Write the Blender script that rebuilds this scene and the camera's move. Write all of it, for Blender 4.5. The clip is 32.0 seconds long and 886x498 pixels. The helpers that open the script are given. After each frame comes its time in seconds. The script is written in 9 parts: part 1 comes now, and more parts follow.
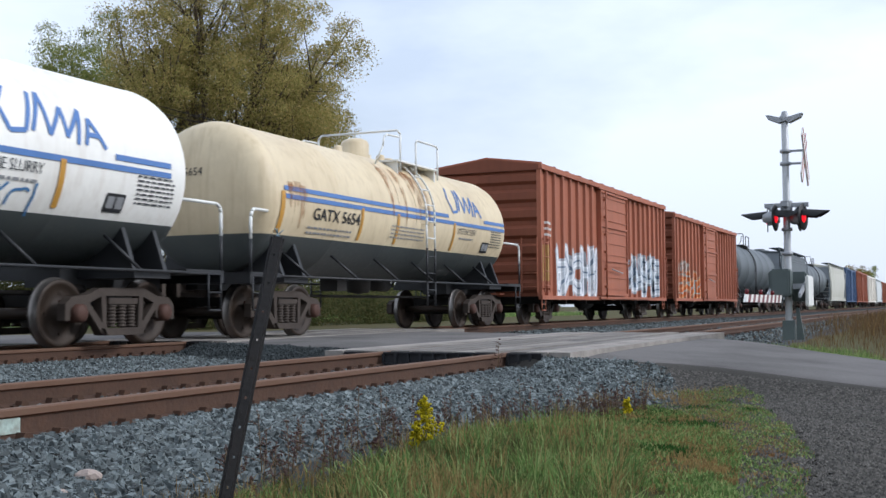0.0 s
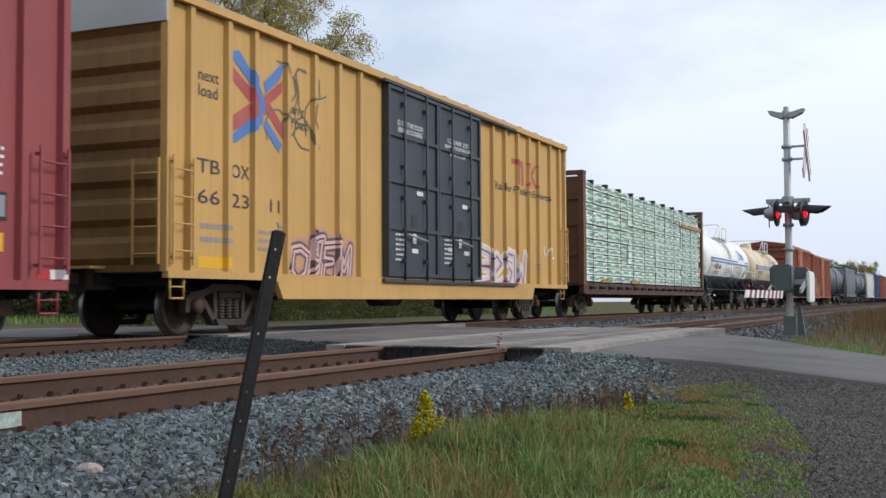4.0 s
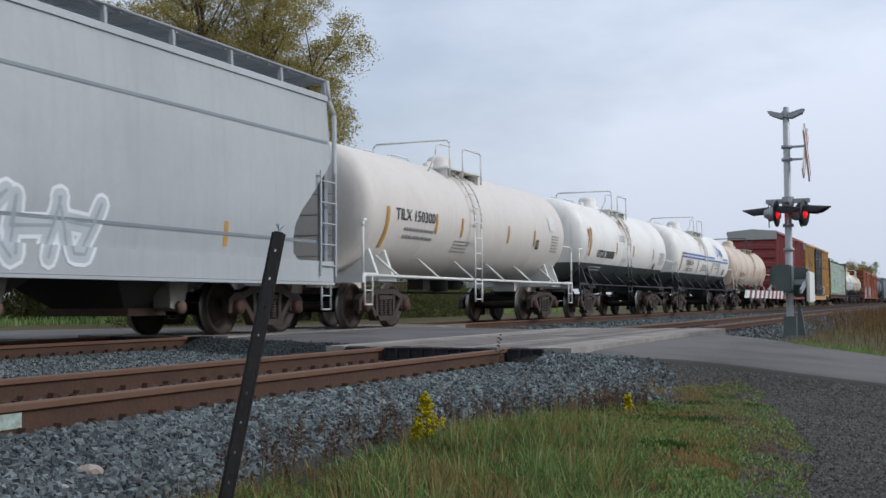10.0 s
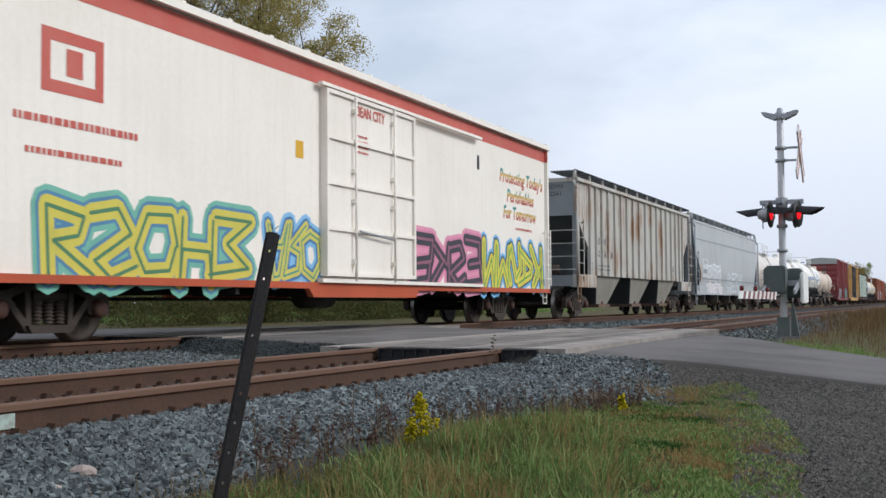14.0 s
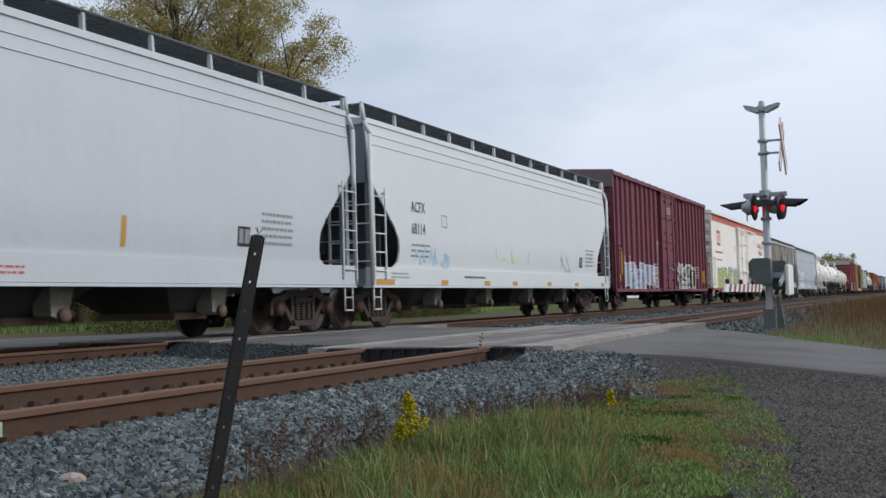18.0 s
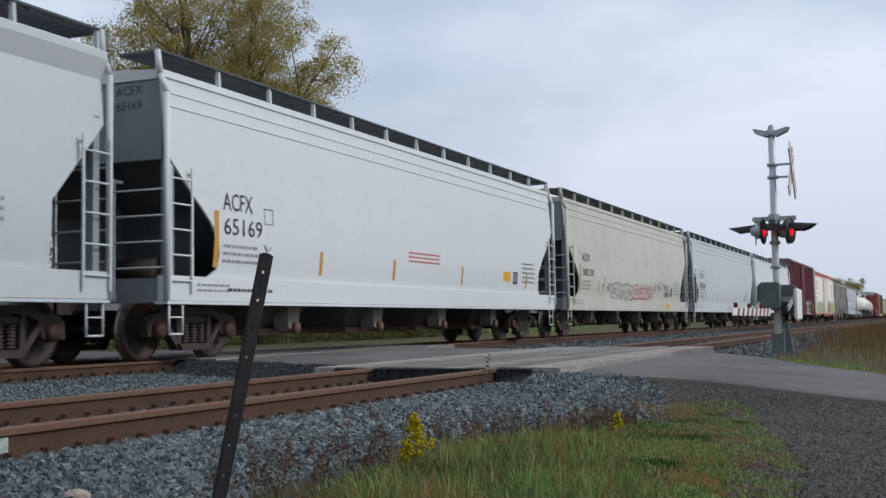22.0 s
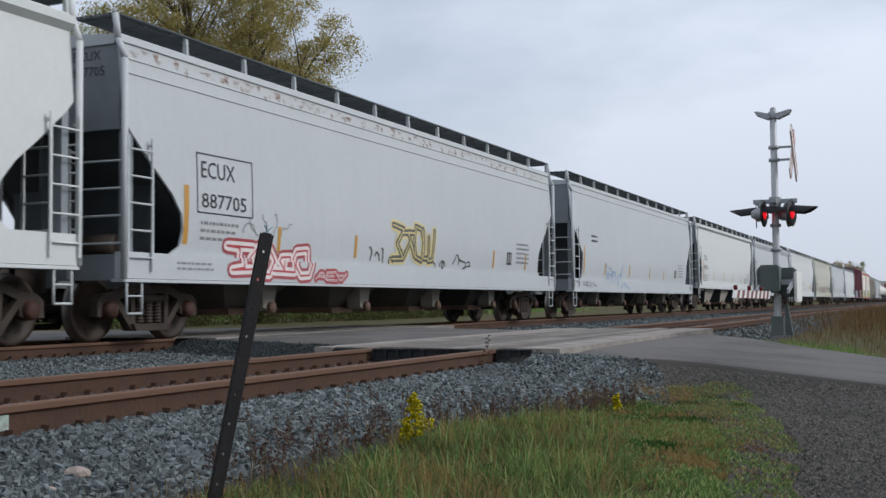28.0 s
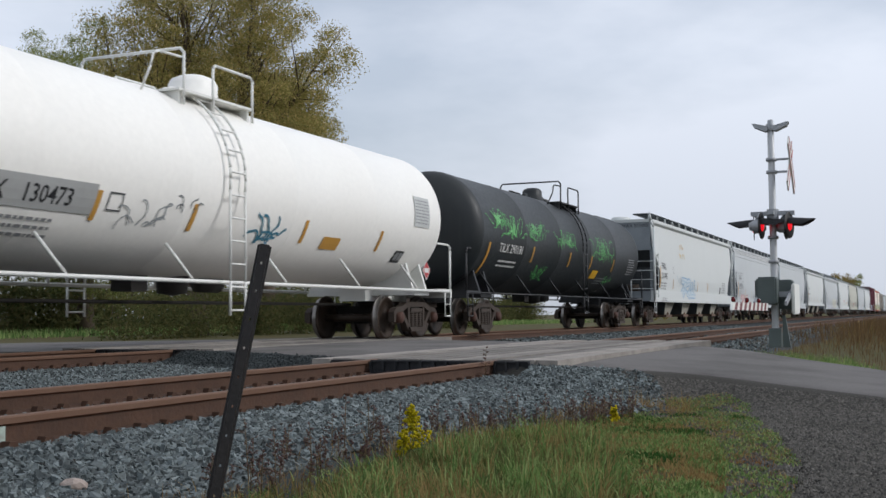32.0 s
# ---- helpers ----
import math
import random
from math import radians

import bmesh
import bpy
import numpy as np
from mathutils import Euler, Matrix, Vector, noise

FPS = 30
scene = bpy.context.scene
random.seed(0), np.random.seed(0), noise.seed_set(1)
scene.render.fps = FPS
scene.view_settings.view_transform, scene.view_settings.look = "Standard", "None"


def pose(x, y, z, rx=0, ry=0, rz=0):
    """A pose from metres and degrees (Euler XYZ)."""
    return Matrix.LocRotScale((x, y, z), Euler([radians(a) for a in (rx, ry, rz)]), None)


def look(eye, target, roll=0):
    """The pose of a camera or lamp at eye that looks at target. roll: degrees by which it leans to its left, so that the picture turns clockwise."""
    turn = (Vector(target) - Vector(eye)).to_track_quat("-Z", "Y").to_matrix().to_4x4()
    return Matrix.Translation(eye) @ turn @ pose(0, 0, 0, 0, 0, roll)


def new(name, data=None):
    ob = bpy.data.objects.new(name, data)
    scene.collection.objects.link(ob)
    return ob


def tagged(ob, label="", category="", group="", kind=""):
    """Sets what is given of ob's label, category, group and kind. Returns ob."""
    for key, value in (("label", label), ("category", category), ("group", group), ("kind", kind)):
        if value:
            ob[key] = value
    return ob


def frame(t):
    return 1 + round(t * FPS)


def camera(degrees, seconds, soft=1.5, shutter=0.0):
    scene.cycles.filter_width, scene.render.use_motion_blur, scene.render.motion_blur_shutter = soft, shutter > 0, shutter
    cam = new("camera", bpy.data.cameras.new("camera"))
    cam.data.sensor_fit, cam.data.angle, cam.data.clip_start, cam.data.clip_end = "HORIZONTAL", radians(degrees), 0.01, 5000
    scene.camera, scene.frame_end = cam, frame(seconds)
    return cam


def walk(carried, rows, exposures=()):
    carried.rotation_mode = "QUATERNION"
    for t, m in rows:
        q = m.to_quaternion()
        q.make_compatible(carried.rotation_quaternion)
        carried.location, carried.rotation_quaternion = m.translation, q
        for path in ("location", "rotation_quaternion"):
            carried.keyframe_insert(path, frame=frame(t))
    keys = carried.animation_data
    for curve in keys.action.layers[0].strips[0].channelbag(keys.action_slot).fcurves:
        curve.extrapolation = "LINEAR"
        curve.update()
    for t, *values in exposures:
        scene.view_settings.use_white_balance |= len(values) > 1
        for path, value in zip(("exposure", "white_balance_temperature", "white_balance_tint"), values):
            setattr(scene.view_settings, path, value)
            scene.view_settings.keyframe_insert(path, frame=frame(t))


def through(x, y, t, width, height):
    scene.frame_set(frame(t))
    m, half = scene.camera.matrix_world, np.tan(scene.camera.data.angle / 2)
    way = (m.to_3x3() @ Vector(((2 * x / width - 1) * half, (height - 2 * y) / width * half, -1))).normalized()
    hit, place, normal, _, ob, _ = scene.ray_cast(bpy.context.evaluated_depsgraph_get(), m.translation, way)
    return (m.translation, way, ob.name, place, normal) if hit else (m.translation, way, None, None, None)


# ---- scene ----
# World: x runs along the tracks (the way the train goes), y across them towards the train, z = 0 is the top of the rails.
cam = camera(42.6, 32.0, shutter=0.1)
EYE = (0.0, 0.0, 0.495)


def aim(yaw, pitch, roll):
    """The camera's pose: yaw to the left of the track's line, pitch up, roll."""
    return pose(*EYE, 0, 0, yaw - 90) @ pose(0, 0, 0, 90 + pitch) @ pose(0, 0, 0, 0, 0, roll)


LOOKS = [
    (0.0, 23.788, 2.946, -0.449),
    (0.5, 23.781, 2.956, -0.401),
    (1.0, 23.695, 2.780, -0.417),
    (1.5, 23.658, 2.738, -0.521),
    (2.0, 23.616, 2.791, -0.518),
    (2.5, 23.639, 2.855, -0.338),
    (3.0, 23.730, 2.995, -0.088),
    (3.5, 23.807, 2.712, -0.073),
    (4.0, 23.850, 2.680, -0.300),
    (4.5, 23.775, 2.595, -0.412),
    (6.5, 23.747, 2.355, -0.244),
    (7.0, 23.760, 2.339, -0.349),
    (7.5, 23.652, 2.436, -0.312),
    (8.0, 23.715, 2.640, -0.337),
    (8.5, 23.593, 2.687, -0.228),
    (9.0, 23.639, 3.116, -0.310),
    (9.5, 23.746, 3.079, -0.422),
    (10.0, 23.848, 2.725, -0.402),
    (10.5, 23.807, 2.785, -0.411),
    (11.0, 23.843, 2.645, -0.448),
    (11.5, 23.774, 2.908, -0.524),
    (12.0, 23.562, 2.906, -0.538),
    (12.5, 23.582, 3.073, -0.434),
    (13.0, 23.684, 2.979, -0.289),
    (13.5, 23.637, 2.760, -0.277),
    (15.5, 23.377, 3.089, -0.688),
    (16.0, 23.353, 3.183, -0.938),
    (16.5, 23.286, 3.193, -1.257),
    (17.0, 23.394, 3.261, -1.531),
    (17.5, 23.059, 2.747, -1.351),
    (18.0, 22.841, 2.700, -1.573),
    (18.5, 23.198, 2.921, -1.361),
    (19.0, 23.167, 3.037, -1.497),
    (19.5, 23.075, 2.819, -1.049),
    (20.0, 23.081, 2.952, -1.055),
    (20.5, 23.251, 3.297, -1.170),
    (21.0, 23.222, 3.479, -1.231),
    (21.5, 23.081, 3.618, -1.105),
    (22.0, 23.229, 3.736, -0.910),
    (22.5, 23.125, 3.560, -0.772),
    (23.0, 22.999, 3.197, -0.718),
    (23.5, 23.063, 3.113, -0.586),
    (24.0, 23.120, 3.001, -0.781),
    (24.5, 23.122, 3.035, -0.739),
    (25.0, 23.172, 3.193, -0.556),
    (25.5, 23.188, 3.182, -0.327),
    (27.5, 23.215, 2.773, -0.595),
    (28.0, 23.261, 2.760, -0.543),
    (28.5, 23.299, 3.016, -0.464),
    (29.0, 23.278, 3.240, -0.637),
    (29.5, 23.332, 3.257, -0.750),
    (30.0, 23.387, 3.097, -0.476),
    (30.5, 23.282, 3.184, -0.560),
    (31.0, 23.170, 3.390, -0.682),
    (31.5, 23.118, 3.375, -0.731),
    (32.0, 23.146, 3.343, -0.471),
]
# the camera's own brightness and white balance drift a little on the way
EXPOSURE = [(0.0, 0.34, 6050), (1.0, 0.08, 6100), (2.0, 0.07, 6200), (3.0, 0.0, 6150), (4.5, 0.28, 6300), (7.0, 0.26, 6200), (9.0, -0.08, 6150), (10.5, -0.07, 6150), (12.0, -0.1, 6250),
            (13.0, 0.06, 6300), (16.0, 0.18, 6300), (19.0, -0.08, 6200), (22.0, -0.07, 6200), (24.0, -0.18, 6200), (25.0, -0.06, 6200), (28.0, -0.08, 6280), (30.0, -0.15, 6250), (31.0, 0.14, 6350), (32.0, -0.04, 6400)]
walk(cam, [(t, aim(a, b, c)) for t, a, b, c in LOOKS], [(t, e, k, 10) for t, e, k in EXPOSURE])
# ---- light: thin bright overcast, a weak broad sun high on the camera's side of the train ----
world = bpy.data.worlds.new("overcast_sky")
scene.world = world
world.use_nodes = True
wn, wl = world.node_tree.nodes, world.node_tree.links
wn.clear()
sky = wn.new("ShaderNodeTexSky")
sky.sky_type, sky.sun_disc = "NISHITA", False
sky.sun_elevation, sky.sun_rotation = radians(33), radians(165)
sky.air_density, sky.dust_density, sky.ozone_density = 1.0, 2.0, 1.0
skyb = wn.new("ShaderNodeVectorMath")
skyb.operation = "SCALE"
skyb.inputs["Scale"].default_value = 0.11
wl.new(sky.outputs[0], skyb.inputs[0])
wc = wn.new("ShaderNodeTexCoord")
wm = wn.new("ShaderNodeMapping")
wm.inputs["Scale"].default_value = (1.0, 1.0, 2.6)
wl.new(wc.outputs["Generated"], wm.inputs["Vector"])
cloud = wn.new("ShaderNodeTexNoise")
cloud.inputs["Scale"].default_value, cloud.inputs["Detail"].default_value, cloud.inputs["Roughness"].default_value = 1.7, 6.0, 0.55
wl.new(wm.outputs[0], cloud.inputs["Vector"])
cr = wn.new("ShaderNodeValToRGB")
cr.color_ramp.elements[0].position, cr.color_ramp.elements[1].position = 0.36, 0.60
cr.color_ramp.elements[0].color, cr.color_ramp.elements[1].color = (0.52, 0.52, 0.52, 1), (1.0, 1.0, 1.0, 1)
wl.new(cloud.outputs["Fac"], cr.inputs["Fac"])
mixc = wn.new("ShaderNodeMix")
mixc.data_type = "RGBA"
mixc.inputs["B"].default_value = (0.84, 0.895, 1.0, 1)
wl.new(cr.outputs["Color"], mixc.inputs["Factor"])
wl.new(skyb.outputs[0], mixc.inputs["A"])
# haze: the sky is a little duller towards the horizon
wz = wn.new("ShaderNodeSeparateXYZ")
wl.new(wc.outputs["Generated"], wz.inputs[0])
hz = wn.new("ShaderNodeMapRange")
hz.inputs["From Min"].default_value, hz.inputs["From Max"].default_value, hz.inputs["To Min"].default_value, hz.inputs["To Max"].default_value = 0.0, 0.22, 0.76, 1.0
wl.new(wz.outputs["Z"], hz.inputs["Value"])
dull = wn.new("ShaderNodeVectorMath")
dull.operation = "SCALE"
wl.new(mixc.outputs["Result"], dull.inputs[0])
wl.new(hz.outputs[0], dull.inputs["Scale"])
bg = wn.new("ShaderNodeBackground")
bg.inputs["Strength"].default_value = 1.0
wl.new(dull.outputs[0], bg.inputs["Color"])
wo = wn.new("ShaderNodeOutputWorld")
wl.new(bg.outputs[0], wo.inputs["Surface"])
sun_data = bpy.data.lights.new("sun", "SUN")
sun_data.energy, sun_data.angle, sun_data.color = 1.75, radians(14), (1.0, 0.98, 0.97)
sun = new("sun", sun_data)
sun.matrix_world = look((24, -30, 25), (14, 8, 0))

# ---- materials ----
def lin(hex6):
    """Linear colour of an sRGB hex."""
    v = [int(hex6[i:i + 2], 16) / 255 for i in (0, 2, 4)]
    return tuple(c / 12.92 if c <= 0.04045 else ((c + 0.055) / 1.055) ** 2.4 for c in v)


MATS = {}


def mat(name, colour, rough=0.6, metal=0.0, dirt=0.25, dirt_colour=None, scale=1.2, grain=8.0, bump=0.15, coords="Object",
        island=0.0, obj_random=0.0, emit=0.0, streak=0.0, rust=0.0, spec=0.4):
    """A painted or natural surface: large stains, fine grain, fine relief; streak: dirt that runs down; rust: rusty patches."""
    if name in MATS:
        return MATS[name]
    m = bpy.data.materials.new(name)
    MATS[name] = m
    m.use_nodes = True
    n, l = m.node_tree.nodes, m.node_tree.links
    b = n["Principled BSDF"]
    c = lin(colour) if isinstance(colour, str) else colour
    dc = lin(dirt_colour) if dirt_colour else tuple(x * 0.45 for x in c)
    tc = n.new("ShaderNodeTexCoord")
    src = tc.outputs[coords]
    big = n.new("ShaderNodeTexNoise")
    big.inputs["Scale"].default_value, big.inputs["Detail"].default_value, big.inputs["Roughness"].default_value = scale, 5, 0.6
    l.new(src, big.inputs["Vector"])
    fine = n.new("ShaderNodeTexNoise")
    fine.inputs["Scale"].default_value, fine.inputs["Detail"].default_value = grain, 6
    l.new(src, fine.inputs["Vector"])
    ramp = n.new("ShaderNodeMapRange")
    ramp.inputs["From Min"].default_value, ramp.inputs["From Max"].default_value = 0.42, 0.72
    ramp.inputs["To Max"].default_value = dirt
    l.new(big.outputs["Fac"], ramp.inputs["Value"])
    mix = n.new("ShaderNodeMix")
    mix.data_type = "RGBA"
    mix.inputs["A"].default_value, mix.inputs["B"].default_value = (*c, 1), (*dc, 1)
    l.new(ramp.outputs[0], mix.inputs["Factor"])
    col = mix.outputs["Result"]

    def layer(fac, colour2):
        nonlocal col
        k = n.new("ShaderNodeMix")
        k.data_type = "RGBA"
        k.inputs["B"].default_value = (*colour2, 1)
        l.new(col, k.inputs["A"])
        l.new(fac, k.inputs["Factor"])
        col = k.outputs["Result"]

    if streak or rust:
        mp = n.new("ShaderNodeMapping")
        mp.inputs["Scale"].default_value = (8.0, 8.0, 0.45)
        l.new(src, mp.inputs["Vector"])
        st = n.new("ShaderNodeTexNoise")
        st.inputs["Scale"].default_value, st.inputs["Detail"].default_value = 1.0, 5
        l.new(mp.outputs[0], st.inputs["Vector"])
        if streak:
            r2 = n.new("ShaderNodeMapRange")
            r2.inputs["From Min"].default_value, r2.inputs["From Max"].default_value, r2.inputs["To Max"].default_value = 0.48, 0.75, streak
            l.new(st.outputs["Fac"], r2.inputs["Value"])
            layer(r2.outputs[0], dc)
        if rust:
            mul = n.new("ShaderNodeMath")
            mul.operation = "MULTIPLY"
            l.new(st.outputs["Fac"], mul.inputs[0])
            l.new(big.outputs["Fac"], mul.inputs[1])
            r3 = n.new("ShaderNodeMapRange")
            r3.inputs["From Min"].default_value, r3.inputs["From Max"].default_value, r3.inputs["To Max"].default_value = 0.26, 0.38, rust
            l.new(mul.outputs[0], r3.inputs["Value"])
            layer(r3.outputs[0], lin("8a5e34"))
    g = n.new("ShaderNodeHueSaturation")
    gv = n.new("ShaderNodeMapRange")
    gv.inputs["To Min"].default_value, gv.inputs["To Max"].default_value = (0.75, 1.25) if rough >= 0.8 else (0.94, 1.06)
    l.new(fine.outputs["Fac"], gv.inputs["Value"])
    val = gv.outputs[0]
    for amount, node, out in ((island, "ShaderNodeNewGeometry", "Random Per Island"), (obj_random, "ShaderNodeObjectInfo", "Random")):
        if amount:
            src2 = n.new(node)
            rv = n.new("ShaderNodeMapRange")
            rv.inputs["To Min"].default_value, rv.inputs["To Max"].default_value = 1 - amount, 1 + amount
            l.new(src2.outputs[out], rv.inputs["Value"])
            mm = n.new("ShaderNodeMath")
            mm.operation = "MULTIPLY"
            l.new(val, mm.inputs[0])
            l.new(rv.outputs[0], mm.inputs[1])
            val = mm.outputs[0]
    l.new(val, g.inputs["Value"])
    l.new(col, g.inputs["Color"])
    l.new(g.outputs[0], b.inputs["Base Color"])
    b.inputs["Metallic"].default_value = metal
    b.inputs["Specular IOR Level"].default_value = spec
    rr = n.new("ShaderNodeMapRange")
    rr.inputs["To Min"].default_value, rr.inputs["To Max"].default_value = max(0.05, rough - 0.12), min(1.0, rough + 0.12)
    l.new(fine.outputs["Fac"], rr.inputs["Value"])
    l.new(rr.outputs[0], b.inputs["Roughness"])
    if bump:
        bp = n.new("ShaderNodeBump")
        bp.inputs["Strength"].default_value, bp.inputs["Distance"].default_value = bump, 0.02
        l.new(fine.outputs["Fac"], bp.inputs["Height"])
        l.new(bp.outputs[0], b.inputs["Normal"])
    if emit:
        b.inputs["Emission Color"].default_value = (*c, 1)
        b.inputs["Emission Strength"].default_value = emit
    return m


M_RAIL = mat("rusty_rail_steel", "76482c", 0.75, 0.1, 0.5, "5a341e", 2.0, 30, 0.25)
M_RAILBASE = mat("dirty_rail_foot", "4c3629", 0.85, 0.05, 0.5, "33261f", 3.0, 30, 0.3)
M_RAILTOP = mat("worn_rail_head", "614838", 0.75, 0.0, 0.5, "5a3c2a", 3.0, 40, 0.1)
M_TIE = mat("creosoted_tie_wood", "2b2622", 0.9, 0, 0.4, "2a2420", 2.0, 25, 0.5, obj_random=0.25, spec=0.12)
M_BALLAST = mat("crushed_grey_stone", "616868", 0.75, 0, 0.6, "4a5051", 0.8, 30, 0.4, island=0.62, spec=0.25)
M_BED = mat("ballast_fines", "3f4445", 0.95, 0, 0.5, "2c2e2e", 0.9, 35, 0.6, spec=0.12)
M_ASPHALT = mat("worn_grey_asphalt", "6a6765", 0.9, 0, 0.8, "4c4a48", 0.7, 45, 0.35, spec=0.12)
M_GRAVEL = mat("dark_road_gravel", "42403c", 0.95, 0, 0.6, "34322d", 0.7, 40, 0.6, spec=0.12)
M_LOT = mat("grey_packed_gravel", "55534f", 0.95, 0, 0.7, "403e3a", 0.4, 20, 0.3, spec=0.1)
M_RUBBER = mat("black_rubber_panel", "232427", 0.7, 0, 0.4, "3a3a3a", 3.0, 30, 0.2)
M_DARKSTEEL = mat("dark_painted_steel", "191615", 0.5, 0.2, 0.3, "2c2622", 6.0, 40, 0.2)
M_TRUCK = mat("grimy_cast_steel", "423932", 0.75, 0.1, 0.6, "2e2520", 2.5, 20, 0.3)
M_WHEEL = mat("rusty_wheel_steel", "33281f", 0.6, 0.2, 0.5, "1c1714", 2.0, 25, 0.2)
M_TREAD = mat("polished_wheel_rim", "84807c", 0.35, 0.8, 0.2, "5a5048", 4.0, 30, 0.1)
M_UNDER = mat("black_underframe", "25221f", 0.8, 0, 0.4, "2a2621", 1.5, 18, 0.2)
M_GALV = mat("galvanised_steel", "9a9da0", 0.5, 0.4, 0.3, "77797a", 3.0, 20, 0.15)
M_WHITEPAINT = mat("white_paint", "d9d9d4", 0.5, 0, 0.15, "a8a496", 0.8, 15, 0.1)
M_BLACKPAINT = mat("black_paint", "242527", 0.5, 0, 0.3, "34302c", 0.8, 15, 0.12)
M_REDPAINT = mat("red_paint", "a83034", 0.5, 0, 0.2, None, 2, 15, 0.1)
M_YELLOWPAINT = mat("yellow_marker_tape", "b98a3c", 0.5, 0, 0.15, None, 2, 20, 0.05)
M_GRATE = mat("dark_roof_grating", "565c5f", 0.7, 0.2, 0.3, None, 2, 25, 0.2)


# ---- mesh tools ----
def box(bm, x0, x1, y0, y1, z0, z1, mi=0):
    v = [bm.verts.new((x, y, z)) for z in (z0, z1) for y in (y0, y1) for x in (x0, x1)]
    for f in ((0, 2, 3, 1), (4, 5, 7, 6), (0, 1, 5, 4), (2, 6, 7, 3), (0, 4, 6, 2), (1, 3, 7, 5)):
        bm.faces.new([v[i] for i in f]).material_index = mi


def prism(bm, poly, fn, a, b, mi=0):
    """Extrudes a 2D outline; fn(u, v, w) gives the point in space, w runs from a to b."""
    va = [bm.verts.new(fn(u, v, a)) for u, v in poly]
    vb = [bm.verts.new(fn(u, v, b)) for u, v in poly]
    k = len(poly)
    for i in range(k):
        bm.faces.new((va[i], va[(i + 1) % k], vb[(i + 1) % k], vb[i])).material_index = mi
    bm.faces.new(va[::-1]).material_index = mi
    bm.faces.new(vb).material_index = mi


def bar(bm, p, q, r, seg=6, mi=0, r2=None):
    """A round bar from p to q."""
    p, q = Vector(p), Vector(q)
    d = (q - p).normalized()
    a = d.orthogonal().normalized()
    c = d.cross(a)
    rings = []
    for o, rad in ((p, r), (q, r if r2 is None else r2)):
        rings.append([bm.verts.new(o + rad * (math.cos(2 * math.pi * i / seg) * a + math.sin(2 * math.pi * i / seg) * c)) for i in range(seg)])
    for i in range(seg):
        f = bm.faces.new((rings[0][i], rings[0][(i + 1) % seg], rings[1][(i + 1) % seg], rings[1][i]))
        f.material_index, f.smooth = mi, True
    bm.faces.new(rings[0][::-1]).material_index = mi
    bm.faces.new(rings[1]).material_index = mi


def pipe(bm, pts, r, seg=6, mi=0):
    for a, b in zip(pts, pts[1:]):
        bar(bm, a, b, r, seg, mi)


def lathe(bm, profile, fn, seg=24, mi=0, smooth=True):
    """Turns (along, radius) pairs round an axis; fn(along, a, b) gives the point."""
    rings = []
    for w, r in profile:
        if r < 1e-5:
            rings.append([bm.verts.new(fn(w, 0, 0))])
        else:
            rings.append([bm.verts.new(fn(w, r * math.cos(2 * math.pi * i / seg), r * math.sin(2 * math.pi * i / seg))) for i in range(seg)])
    for r0, r1 in zip(rings, rings[1:]):
        for i in range(seg):
            j = (i + 1) % seg
            vs = [r0[0] if len(r0) == 1 else r0[i], r0[0] if len(r0) == 1 else r0[j], r1[0] if len(r1) == 1 else r1[j], r1[0] if len(r1) == 1 else r1[i]]
            vs = list(dict.fromkeys(vs))
            if len(vs) > 2:
                f = bm.faces.new(vs)
                f.material_index, f.smooth = mi, smooth


def mesh_of(bm, name, *materials, normals=True):
    if normals:
        bmesh.ops.recalc_face_normals(bm, faces=bm.faces)
    me = bpy.data.meshes.new(name)
    bm.to_mesh(me)
    bm.free()
    for m in materials:
        me.materials.append(m)
    return me


def part(name, bm, material, parent=None, label="", at=None):
    """Links a bmesh (or a finished mesh) as one mesh object under a thing or a part."""
    me = bm if isinstance(bm, bpy.types.Mesh) else mesh_of(bm, name, *(material if isinstance(material, (list, tuple)) else [material]))
    ob = new(name, me)
    if parent is not None:
        ob.parent = parent
    if at is not None:
        ob.matrix_basis = at
    return tagged(ob, label)


def thing(name, label, category, at=None, group="", kind=""):
    ob = new(name)
    ob.empty_display_size = 0.3
    if at is not None:
        ob.matrix_basis = at
    return tagged(ob, label, category, group, kind)


def make(fn, *args, **kw):
    bm = bmesh.new()
    fn(bm, *args, **kw)
    return bm


def conform(me_or_bm, cuts_x, cuts_z, surf):
    """Cuts a flat piece (in x and z) at the given lines and lays it on the surface y = surf(x, z)."""
    bm = me_or_bm
    if not isinstance(bm, bmesh.types.BMesh):
        bm = bmesh.new()
        bm.from_mesh(me_or_bm)
    if not bm.verts:
        return bm
    xs, zs = [v.co.x for v in bm.verts], [v.co.z for v in bm.verts]
    for c, axis, lo, hi in [(c, (1, 0, 0), min(xs), max(xs)) for c in cuts_x] + [(c, (0, 0, 1), min(zs), max(zs)) for c in cuts_z]:
        if lo + 1e-4 < c < hi - 1e-4:
            bmesh.ops.bisect_plane(bm, geom=bm.verts[:] + bm.edges[:] + bm.faces[:], plane_co=Vector(axis) * c, plane_no=axis)
    for v in bm.verts:
        v.co.y = surf(v.co.x, v.co.z)
    return bm


